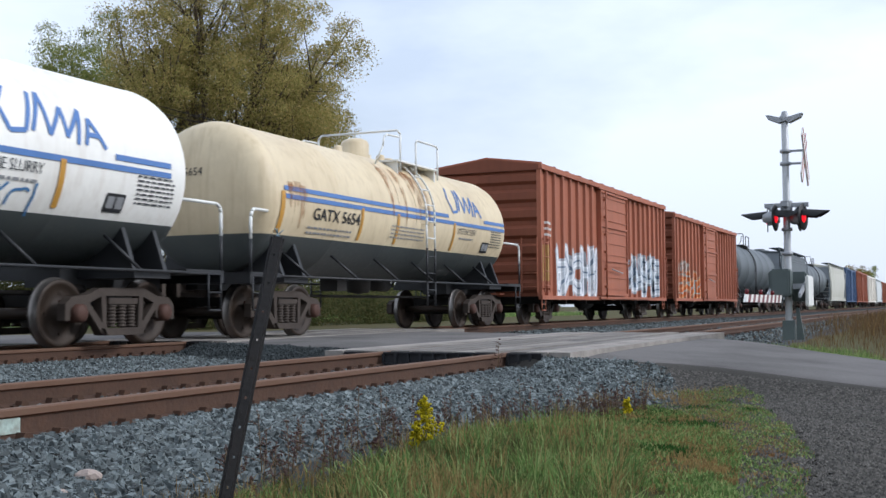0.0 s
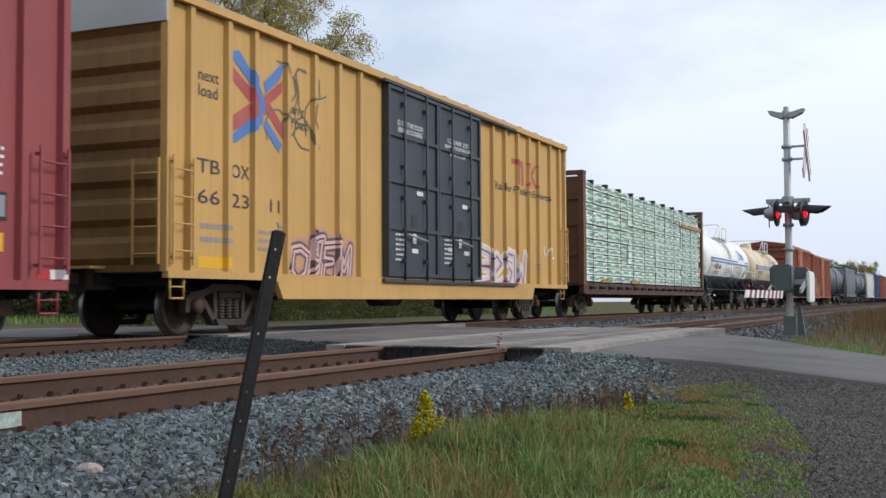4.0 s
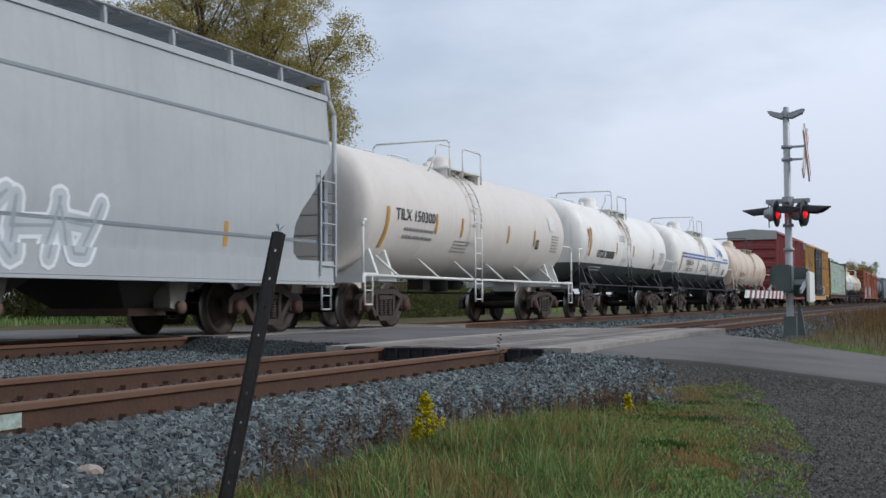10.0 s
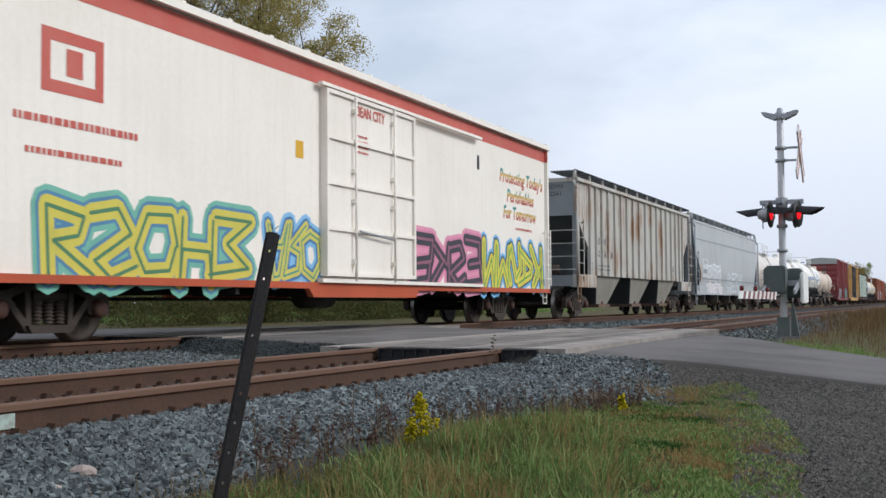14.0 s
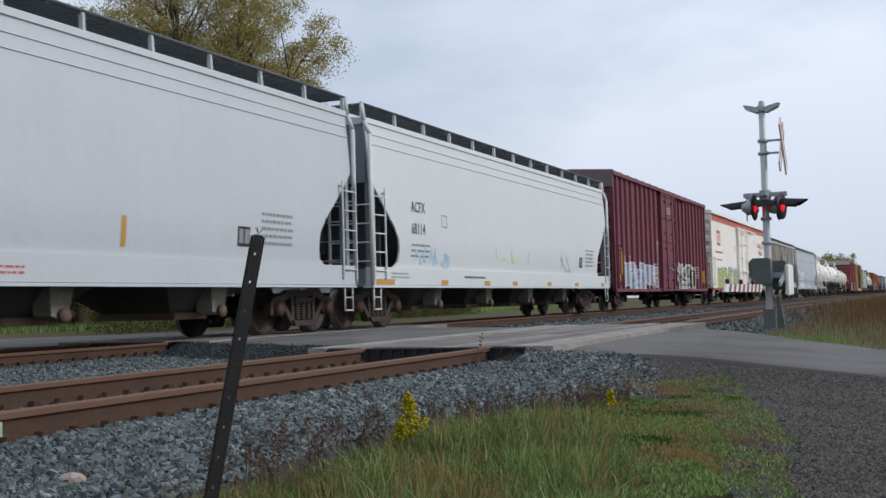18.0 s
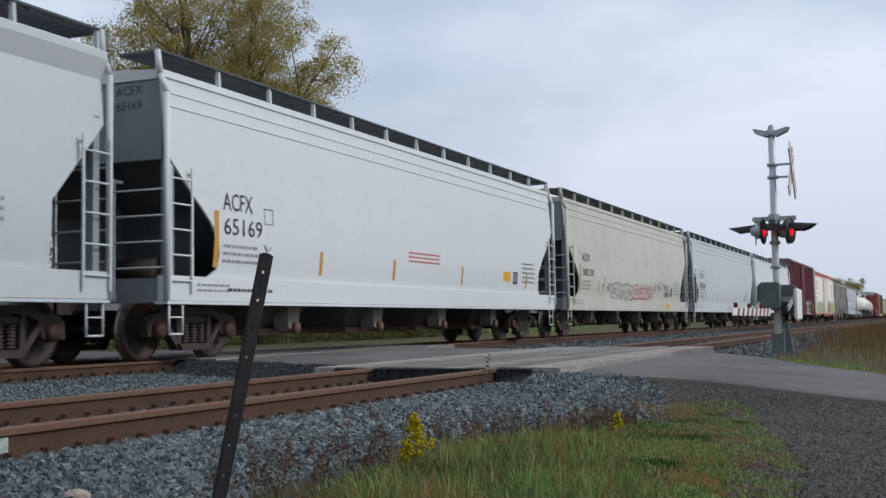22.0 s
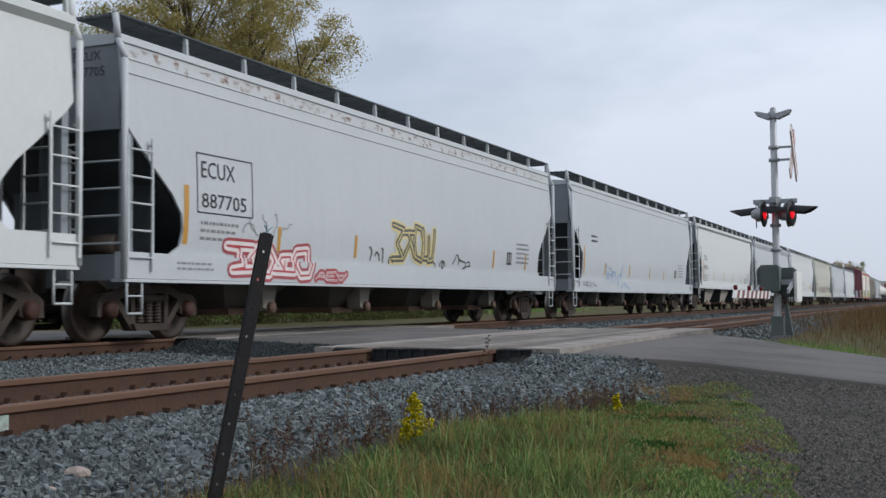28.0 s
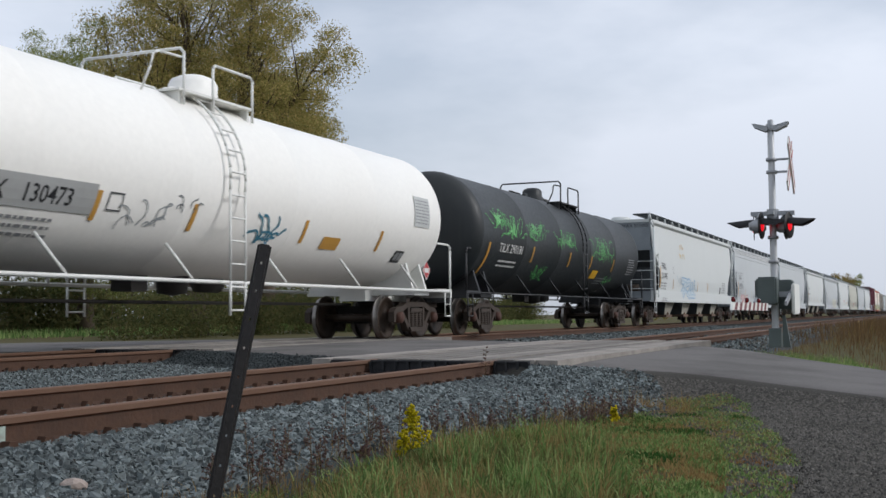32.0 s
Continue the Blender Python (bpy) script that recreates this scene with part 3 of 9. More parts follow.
arm = thing("gate_arm", "lowered red and white striped crossing gate arm with small lamps", "gate arm", pose(SX, SY, SZ))
n = 17
for k in range(n):
    xa, xb = -0.85 - 4.05 * k / n, -0.85 - 4.05 * (k + 1) / n
    hh = 0.07 - 0.012 * k / n
    sl = 0.06
    bm = bmesh.new()
    prism(bm, [(xb + 0.001 - sl, 0.76 - hh), (xa - sl, 0.76 - hh), (xa + sl, 0.76 + hh), (xb + 0.001 + sl, 0.76 + hh)], lambda u, v, w: (u, w, v), 0.02, 0.055)
    part("stripe_panel", bm, M_ARMRED if k % 2 else M_WHITEPAINT, arm, "faded red stripe" if k % 2 else "white stripe")
for x in (-4.7, -3.3, -1.9):
    bm = bmesh.new()
    lathe(bm, [(0.82, 0.02), (0.84, 0.032), (0.89, 0.032), (0.90, 0.02), (0.90, 0)], lambda w, a, b: (x + a, 0.04 + b, w), 12)
    part("gate_lamp", bm, M_REDLENS_OFF, arm, "small dark red lamp")

# ---- wires on poles beyond the train ----
M_POLE = mat("weathered_pole_wood", "5a4c40", 0.9, 0, 0.4, None, 1, 20, 0.3)
wires = thing("overhead_wires", "thin dark overhead wires between wooden poles", "power line")
for x in (-35.0, 232.0):
    bm = bmesh.new()
    bar(bm, (x, 25, -0.5), (x, 25, 8.6), 0.15, 10, 0, 0.1)
    box(bm, x - 0.06, x + 0.06, 24.0, 26.0, 8.0, 8.12)
    part("pole", bm, M_POLE, wires)
for y, z in ((24.2, 8.15), (25.0, 8.6), (25.8, 8.15), (25.0, 7.3)):
    bm = bmesh.new()
    pts = [(-35 + 267 * k / 24, y, z - 1.3 * (1 - (k / 12 - 1) ** 2)) for k in range(25)]
    pipe(bm, pts, 0.014, 4)
    part("wire", bm, M_DARKSTEEL, wires)

# ---- foliage and loose ground cover ----
def soup(name, verts, faces, material, label, category, kind="stuff", parent=None, flat=False):
    """One mesh from arrays of vertices and equal-sided faces."""
    me = bpy.data.meshes.new(name)
    v, f = np.asarray(verts, dtype=np.float32), np.asarray(faces, dtype=np.int32)
    me.vertices.add(len(v))
    me.vertices.foreach_set("co", v.ravel())
    k = f.shape[1]
    me.loops.add(f.size)
    me.loops.foreach_set("vertex_index", f.ravel())
    me.polygons.add(len(f))
    me.polygons.foreach_set("loop_start", np.arange(0, f.size, k, dtype=np.int32))
    me.polygons.foreach_set("use_smooth", np.full(len(f), not flat))
    me.update(calc_edges=True)
    me.validate()
    me.materials.append(material)
    ob = new(name, me)
    if parent is not None:
        ob.parent = parent
        return tagged(ob, label, kind=kind)
    return tagged(ob, label, category, kind=kind)


def leaf_mat(name, a, b, c):
    """Leaves: each island its own mix of three colours, some light let through."""
    m = bpy.data.materials.new(name)
    m.use_nodes = True
    n, l = m.node_tree.nodes, m.node_tree.links
    geo = n.new("ShaderNodeNewGeometry")
    ramp = n.new("ShaderNodeValToRGB")
    e = ramp.color_ramp.elements
    e[0].color, e[1].color = (*lin(a), 1), (*lin(c), 1)
    mid = e.new(0.5)
    mid.color = (*lin(b), 1)
    l.new(geo.outputs["Random Per Island"], ramp.inputs["Fac"])
    bsdf = n["Principled BSDF"]
    l.new(ramp.outputs["Color"], bsdf.inputs["Base Color"])
    bsdf.inputs["Roughness"].default_value = 0.9
    bsdf.inputs["Specular IOR Level"].default_value = 0.08
    tr_ = n.new("ShaderNodeBsdfTranslucent")
    l.new(ramp.outputs["Color"], tr_.inputs["Color"])
    mx = n.new("ShaderNodeMixShader")
    mx.inputs["Fac"].default_value = 0.46
    l.new(bsdf.outputs[0], mx.inputs[1])
    l.new(tr_.outputs[0], mx.inputs[2])
    l.new(mx.outputs[0], n["Material Output"].inputs["Surface"])
    return m


def blades(rng, pts, zs, h, w, lean=0.5, ang=None):
    """Grass blades: a bent quad and a tip each."""
    n = len(pts)
    a = rng.uniform(0, 2 * np.pi, n) if ang is None else ang
    d = np.stack([np.cos(a), np.sin(a)], 1)
    p = np.stack([-d[:, 1], d[:, 0]], 1)
    b = rng.uniform(0.1, 1.0, n) * lean
    base = np.concatenate([pts, zs[:, None]], 1)
    out = np.zeros((n, 5, 3))
    for i, (f, wf) in enumerate(((0.0, 1.0), (0.55, 0.75), (1.0, 0.0))):
        c = base.copy()
        c[:, :2] += d * (b * h * f * f)[:, None]
        c[:, 2] += h * f * (1 - 0.25 * b * f)
        if i < 2:
            out[:, 2 * i] = c
            out[:, 2 * i + 1] = c
            out[:, 2 * i, :2] -= p * (w * wf / 2)[:, None]
            out[:, 2 * i + 1, :2] += p * (w * wf / 2)[:, None]
        else:
            out[:, 4] = c
    o = (np.arange(n) * 5)[:, None]
    f = np.concatenate([o + np.array([[0, 1, 3]]), o + np.array([[0, 3, 2]]), o + np.array([[2, 3, 4]])])
    return out.reshape(-1, 3), f


def inside(poly, p):
    """Which of the points lie in the polygon."""
    x, y = p[:, 0], p[:, 1]
    r = np.zeros(len(p), bool)
    for (xa, ya), (xb, yb) in zip(poly, poly[1:] + poly[:1]):
        c = (ya > y) != (yb > y)
        with np.errstate(divide="ignore", invalid="ignore"):
            r ^= c & (x < (xb - xa) * (y - ya) / (yb - ya + 1e-12) + xa)
    return r


def scatter(rng, poly, n):
    xs, ys = [p[0] for p in poly], [p[1] for p in poly]
    p = np.stack([rng.uniform(min(xs), max(xs), n), rng.uniform(min(ys), max(ys), n)], 1)
    return p[inside(poly, p)]


def land(p, off=-0.025):
    return np.array([ground_z(x, y) + off for x, y in p])


rg = np.random.default_rng(5)
G_GREEN = leaf_mat("green_grass_blade", "4c6638", "6c8a4c", "a2ac72")
G_OLIVE = leaf_mat("olive_grass_blade", "4c5032", "62623c", "787048")
G_RUST = leaf_mat("rusty_dead_grass", "8a6038", "a07848", "6e4a2c")
G_STRAW = leaf_mat("straw_grass_blade", "8a7650", "a08a5a", "6e5a3c")
G_DEEP = leaf_mat("deep_green_weed_leaf", "33482a", "435a34", "566a3e")
G_BROWN = leaf_mat("dead_brown_grass", "6a563e", "8a7048", "a38c5e")
TALL = [(3.4, 2.95), (4.5, 3.02), (5.7, 3.04), (6.7, 3.06), (7.6, 2.92), (8.3, 2.82), (7.8, 2.35), (6.8, 2.0), (5.8, 1.55), (4.8, 1.3), (3.4, 1.3)]
SHORT = [(3.0, 1.5), (4.8, 1.5), (6.4, 2.0), (7.6, 2.5), (8.2, 2.85), (8.9, 2.81), (10.1, 2.77), (11.1, 2.68), (11.7, 2.3), (11.9, 1.95), (11.4, 1.64), (10.3, 1.44), (9.1, 1.1), (8.4, 0.98), (7.6, 0.78), (6.9, 0.74), (6.2, 0.7), (5.0, 0.4), (4.0, 0.0), (3.0, -0.3)]
RIGHT = [(8.6, 2.75), (10.1, 2.72), (11.2, 2.6), (11.9, 2.2), (11.9, 1.9), (10.4, 1.5), (9.2, 1.15), (8.2, 1.0), (7.0, 0.8), (6.4, 1.1), (7.6, 1.9)]
FRINGE = [(3.6, 3.1), (4.6, 3.2), (5.7, 3.25), (6.8, 3.22), (7.8, 3.0), (8.9, 2.95), (10.1, 2.85), (10.2, 2.5), (8.8, 2.6), (7.6, 2.75), (6.6, 2.95), (4.6, 2.85), (3.6, 2.7)]
def tussocks(rng, poly, n, per, h0, h1, w, m, lab, spread=0.055, lean=1.5, nm="grass"):
    """Grass in clumps: blades arch outwards from each clump's heart."""
    c = scatter(rng, poly, n)
    keep = np.array([noise.noise((x * 1.3, y * 1.9, len(lab))) for x, y in c]) > rng.uniform(-0.45, 0.25, len(c))
    c = c[keep]
    k = np.repeat(np.arange(len(c)), per)
    off = rng.normal(0, spread, (len(k), 2))
    pts = c[k] + off
    size = rng.uniform(0.45, 1.0, len(c))[k]
    h = rng.uniform(h0, h1, len(k)) * size
    ang = np.arctan2(off[:, 1], off[:, 0]) + rng.normal(0, 0.7, len(k))
    v, f = blades(rng, pts, land(pts), h, rng.uniform(0.5, 1.3, len(k)) * w, lean * rng.uniform(0.5, 1.2, len(c))[k], ang)
    soup(nm, v, f, m, lab, "grass")


LUSH = [(4.3, 2.6), (5.6, 2.74), (6.7, 2.82), (7.6, 2.72), (8.4, 2.6), (8.1, 2.3), (7.4, 2.0), (6.6, 1.75), (5.6, 1.45), (4.6, 1.25), (3.6, 1.3), (3.6, 2.5)]
tussocks(rg, LUSH, 470, 32, 0.10, 0.30, 0.0085, G_GREEN, "arching green grass clumps beside the ballast")
tussocks(rg, LUSH, 360, 30, 0.08, 0.26, 0.0075, G_OLIVE, "arching olive grass clumps beside the ballast")
tussocks(rg, [(10.2, 1.8), (11.7, 1.9), (11.5, 2.9), (10.3, 2.7)], 60, 18, 0.10, 0.28, 0.005, G_BROWN, "dead brown grass clumps at the edge of the lane", 0.04, 1.2)
for cx, cy, r in ((11.58, 2.47, 0.26), (11.50, 2.09, 0.30), (12.81, 1.96, 0.26), (7.65, 1.75, 0.16), (9.49, 1.62, 0.20), (7.53, 1.09, 0.14), (7.08, 2.02, 0.14)):
    ring = [(cx + 1.6 * r * math.cos(a * 0.785), cy + r * math.sin(a * 0.785)) for a in range(8)]
    tussocks(rg, ring, 34, 26, 0.04, 0.11, 0.007, G_RUST, "patch of rusty dead grass in the short turf", 0.06, 1.6, "dead_grass")
tussocks(rg, LUSH, 420, 16, 0.12, 0.34, 0.005, G_STRAW, "straw-coloured grass clumps beside the ballast", 0.04, 1.0)
tussocks(rg, LUSH, 300, 22, 0.05, 0.16, 0.012, G_DEEP, "dark green leafy undergrowth in the grass", 0.06, 1.3)
tussocks(rg, FRINGE, 420, 14, 0.08, 0.24, 0.0045, G_BROWN, "dead brown grass along the ballast", 0.05, 1.1, "dead_grass")
tussocks(rg, RIGHT, 900, 26, 0.02, 0.07, 0.008, G_GREEN, "low green grass clumps by the gravel verge", 0.05, 1.6)
tussocks(rg, RIGHT, 330, 22, 0.025, 0.08, 0.006, G_BROWN, "low brown grass clumps by the gravel verge", 0.05, 1.6)
for poly, n, h0, h1, w, lean, sharp, m, nm, lab in (
        (TALL, 15000, 0.03, 0.12, 0.009, 1.6, 0.5, G_GREEN, "grass", "green autumn grass beside the ballast"),
        (TALL, 12000, 0.03, 0.13, 0.008, 1.5, 0.6, G_OLIVE, "grass", "olive half-dry grass beside the ballast"),
        (TALL, 6000, 0.04, 0.14, 0.006, 1.5, 0.6, G_BROWN, "grass", "brown grass litter beside the ballast"),
        (SHORT, 120000, 0.012, 0.048, 0.012, 1.4, 0.35, G_GREEN, "grass", "short green grass by the gravel verge"),
        (SHORT, 26000, 0.012, 0.05, 0.008, 1.3, 0.3, G_OLIVE, "grass", "short olive grass by the gravel verge"),
        (SHORT, 34000, 0.015, 0.05, 0.008, 1.3, 0.1, G_BROWN, "grass", "matted brown grass by the gravel verge"),
        (RIGHT, 30000, 0.015, 0.045, 0.007, 1.4, 0.1, G_STRAW, "grass", "dry short straw grass by the gravel verge")):
    p = scatter(rg, poly, n)
    patch = np.array([noise.noise((x * 1.7, y * 2.4, 7.0 + len(lab))) + 0.5 * noise.noise((x * 5, y * 6, 3.0 + len(lab))) for x, y in p])
    p = p[patch > rg.uniform(-0.5, 0.5, len(p)) * sharp + (-0.12 if sharp < 0.4 else -0.2)]
    zb = np.array([verge_z(x, y) - 0.012 for x, y in p]) if h1 < 0.1 else land(p)
    v, f = blades(rg, p, zb, rg.uniform(h0, h1, len(p)), rg.uniform(0.6, 1.3, len(p)) * w, lean)
    soup(nm, v, f, m, lab, "grass")
# thin rough grass round the camera's stand
AROUND = [(-9.0, 2.7), (3.6, 2.9), (3.4, 0.2), (4.2, -6.0), (-9.0, -6.0)]
for n, h0, h1, m, lab in ((60000, 0.02, 0.1, G_GREEN, "short green grass on the rough ground"), (30000, 0.02, 0.08, G_BROWN, "matted brown grass on the rough ground"), (6000, 0.04, 0.16, G_STRAW, "dry straw grass on the rough ground")):
    p = scatter(rg, AROUND, n)
    patch = np.array([noise.noise((x * 0.9, y * 0.9, 2.0 + len(lab))) for x, y in p])
    p = p[(patch > rg.uniform(-0.6, 0.2, len(p))) & (np.hypot(p[:, 0], p[:, 1]) > 0.25)]
    v, f = blades(rg, p, land(p), rg.uniform(h0, h1, len(p)), rg.uniform(0.008, 0.016, len(p)), 1.1)
    soup("grass", v, f, m, lab, "grass")
# tufts in the verge and along the road's far side
G_BANK = leaf_mat("rusty_brown_bank_grass", "544230", "655038", "746040")
FARBANK = [(18.4, 3.4), (19.8, 3.1), (24.0, 3.9), (60.0, 3.9), (120.0, 3.5), (120.0, -30.0), (40.0, -12.0), (19.0, -6.0), (17.9, 0.5)]
for n, h0, h1, m, lab in ((110000, 0.1, 0.38, G_BANK, "dry brown grass on the bank beyond the road"), (5000, 0.1, 0.4, G_STRAW, "straw grass on the bank beyond the road"), (6000, 0.1, 0.35, G_OLIVE, "olive grass on the bank beyond the road")):
    p = scatter(rg, FARBANK, n)
    d = np.hypot(p[:, 0], p[:, 1])
    p = p[rg.uniform(0, 1, len(p)) < np.clip(40 / d, 0, 1)]
    d = np.hypot(p[:, 0], p[:, 1])
    v, f = blades(rg, p, land(p), rg.uniform(h0, h1, len(p)) * np.clip((d - 14) / 16, 0.35, 1.8), rg.uniform(0.005, 0.012, len(p)) * np.clip(d / 25, 1, 3), 0.9)
    soup("bank_grass", v, f, m, lab, "grass")
EDGE = [(18.2, 3.3), (20.5, 3.2), (23.5, 2.6), (22.0, 1.4), (18.2, 0.6), (17.8, 2.0)]
p = scatter(rg, EDGE, 5000)
v, f = blades(rg, p, land(p), rg.uniform(0.08, 0.26, len(p)), rg.uniform(0.008, 0.015, len(p)), 0.8)
soup("verge_grass", v, f, G_GREEN, "green grass tufts round the signal's foot", "grass")


def stones(rng, pts, zs, s0, s1):
    """Crushed stones: squashed, jittered blocks."""
    cube = np.array([(x, y, z) for z in (-1, 1) for y in (-1, 1) for x in (-1, 1)]) * 0.62
    tri = np.array([(0, 2, 3), (0, 3, 1), (4, 5, 7), (4, 7, 6), (0, 1, 5), (0, 5, 4), (2, 6, 7), (2, 7, 3), (0, 4, 6), (0, 6, 2), (1, 3, 7), (1, 7, 5)])
    n = len(pts)
    s = rng.uniform(s0, s1, n)
    v = cube[None] * (1 + rng.uniform(-0.75, 0.4, (n, 8, 3)))
    v = v * rng.uniform(0.4, 1.35, (n, 1, 3))
    a, b = rng.uniform(0, 6.28, n), rng.uniform(-0.9, 0.9, n)
    ca, sa, cb_, sb = np.cos(a), np.sin(a), np.cos(b), np.sin(b)
    x, y, z = v[..., 0], v[..., 1], v[..., 2]
    y, z = y * cb_[:, None] - z * sb[:, None], y * sb[:, None] + z * cb_[:, None]
    x, y = x * ca[:, None] - y * sa[:, None], x * sa[:, None] + y * ca[:, None]
    v = np.stack([x, y, z], -1) * s[:, None, None] + np.concatenate([pts, zs[:, None]], 1)[:, None]
    f = tri[None] + (np.arange(n) * 8)[:, None, None]
    return v.reshape(-1, 3), f.reshape(-1, 3)


BED_Y, BED_Z = [2.6, 2.95, 3.2, 3.6, 4.1, 6.2, 7.0, 9.4, 10.2, 13.0, 13.8], [-0.42, -0.40, -0.325, -0.245, -0.178, -0.182, -0.21, -0.22, -0.19, -0.19, -0.23]
SHOULDER = [(3.0, 3.0), (4.5, 3.1), (6.0, 3.2), (7.2, 3.1), (8.6, 2.75), (10.0, 2.55), (11.0, 2.65), (11.9, 3.0), (11.75, 3.4), (11.62, 3.8), (11.6, 4.33), (2.0, 4.33), (2.0, 3.2)]
MIDDLE = [(4.0, 6.0), (12.2, 6.0), (14.5, 10.6), (6.0, 10.6)]
GAUGE = [(4.0, 4.5), (11.4, 4.5), (11.7, 5.75), (4.0, 5.75)]
BLEND = [(8.6, 2.9), (9.8, 2.55), (10.6, 2.3), (11.6, 2.5), (12.3, 2.8), (12.2, 3.15), (11.7, 3.6), (10.4, 3.5)]
FARSTONE = [(20.6, 3.2), (60.0, 3.6), (60.0, 10.6), (23.0, 10.6), (21.0, 6.6)]
for poly, n, s0, s1, lab in ((SHOULDER, 90000, 0.012, 0.034, "crushed grey ballast stones on the shoulder"), (MIDDLE, 46000, 0.014, 0.034, "crushed grey ballast stones between the tracks"), ([(-13.0, 3.1), (2.1, 3.1), (2.1, 4.33), (-13.0, 4.33)], 30000, 0.016, 0.034, "crushed grey ballast stones along the shoulder"), ([(-13.0, 4.5), (4.0, 4.5), (4.0, 5.75), (-13.0, 5.75)], 9000, 0.018, 0.036, "crushed grey ballast stones between the near rails"), ([(-13.0, 6.0), (5.0, 6.0), (6.0, 10.6), (-13.0, 10.6)], 22000, 0.024, 0.05, "crushed grey ballast stones between the tracks"), (GAUGE, 7000, 0.016, 0.032, "crushed grey ballast stones between the rails"), (FARSTONE, 22000, 0.03, 0.06, "crushed grey ballast stones beyond the crossing"), (BLEND, 5200, 0.010, 0.03, "loose ballast stones strewn over the gravel verge")):
    p = scatter(rg, poly, n)
    z = np.interp(p[:, 1], BED_Y, BED_Z)
    if poly is SHOULDER or poly is BLEND:
        z = np.array([max(a, verge_z(x, y) if x > 10.3 and y < 3.75 else -9) for a, (x, y) in zip(z, p)])
    if poly is BLEND:
        z = np.array([verge_z(x, y) for x, y in p])
    z = z + rg.uniform(-0.012, 0.022, len(p))
    v, f = stones(rg, p, z, s0, s1)
    soup("ballast", v, f, M_BALLAST, lab, "ballast", flat=True)
# larger pale rocks lying among the ballast
M_ROCK = mat("pale_pinkish_rock", "a3948a", 0.8, 0, 0.5, "7d736c", 6.0, 40, 0.4)
for x, y, r in ((4.02, 3.50, 0.062), (3.75, 3.42, 0.035), (4.25, 3.28, 0.03)):
    bm = bmesh.new()
    bmesh.ops.create_icosphere(bm, subdivisions=2, radius=r)
    for q in bm.verts:
        q.co *= 1 + 0.28 * noise.noise(q.co * 22 + Vector((x * 9, y, 0)))
        q.co.z *= 0.62
    tagged(part("rock", bm, M_ROCK, at=pose(x, y, float(np.interp(y, BED_Y, BED_Z)) + r * 0.3)), "pale pinkish rock lying among the ballast", "rock")
# stones heaped against the road's edge
for ya, yb, n in ((3.15, 3.92, 7000), (6.0, 10.5, 16000)):
    y = rg.uniform(ya, yb, n)
    d = rg.uniform(-0.12, 0.95, n) + 0.08 * np.sin(y * 5)
    x = np.interp(-y, [-p[1] for p in near_edge], [p[0] for p in near_edge]) - d
    hi = np.array([road_z(q) for q in y])
    z = hi - 0.03 + (np.interp(y, BED_Y, BED_Z) - hi) * np.clip(d / 0.8, 0, 1) + rg.uniform(-0.015, 0.015, n)
    v, f = stones(rg, np.stack([x, y], 1), z, 0.012, 0.03)
    soup("ballast", v, f, M_BED if ya > 5 else M_BALLAST, "crushed stone heaped along the road's edge", "ballast", flat=True)
# loose gravel over the verge
VERGE = [(4.5, -0.6), (5.0, 0.7), (6.0, 1.0), (7.4, 1.2), (8.7, 1.5), (9.5, 1.9), (10.0, 2.2), (10.2, 2.7), (10.9, 3.3), (11.7, 3.4), (12.3, 2.8), (12.4, 2.3), (12.2, 1.7), (11.9, 0.8), (11.8, -2.0), (6.0, -2.0)]
p = scatter(rg, VERGE, 110000)
q = len(p)
octa = np.array([(1, 0, 0), (0, 1, 0), (-1, 0, 0), (0, -1, 0), (0, 0, 0.7), (0, 0, -0.7)])
v = octa[None] * rg.uniform(0.6, 1.3, (q, 6, 1)) * rg.uniform(0.006, 0.019, (q, 1, 1))
a = rg.uniform(0, 6.28, (q, 1))
v = np.stack([v[..., 0] * np.cos(a) - v[..., 1] * np.sin(a), v[..., 0] * np.sin(a) + v[..., 1] * np.cos(a), v[..., 2]], -1)
v = (v + np.stack([p[:, 0], p[:, 1], np.array([verge_z(x, y) for x, y in p])], 1)[:, None]).reshape(-1, 3)
f = (np.array([(0, 1, 4), (1, 2, 4), (2, 3, 4), (3, 0, 4), (1, 0, 5), (2, 1, 5), (3, 2, 5), (0, 3, 5)])[None] + (np.arange(q) * 6)[:, None, None]).reshape(-1, 3)
M_CHIP = mat("dark_gravel_chips", "514e49", 0.9, 0, 0.5, "3a3833", 0.8, 30, 0.3, island=0.7)
soup("gravel", v, f, M_CHIP, "small dark gravel on the verge", "gravel", flat=True)

# ties and fasteners of both tracks
for ti, (c, x0, n) in enumerate(((NEAR_C, -13.4, 126), (FAR_C, -13.5, 128))):
    for k in range(n):
        x = x0 + 0.52 * k + 0.03 * tr.random()
        if (11.4 < x < 20.8) if ti == 0 else (14.5 < x < 24.2):
            continue
        part("tie", ME_TIE, None, TRACKS[ti], at=pose(x, c, -0.186, 0, 0, 1.5 * (tr.random() - 0.5)))
        if 2.0 < x < (32 if ti == 0 else 15):
            for s in (-1, 1):
                part("tie_plate", ME_PLATE, None, TRACKS[ti], at=pose(x, c + s * 0.7535, -0.186))
                for d in (-0.13, 0.13):
                    part("rail_anchor", ME_ANCHOR, None, TRACKS[ti], at=pose(x + d, c + s * 0.7535, -0.16))


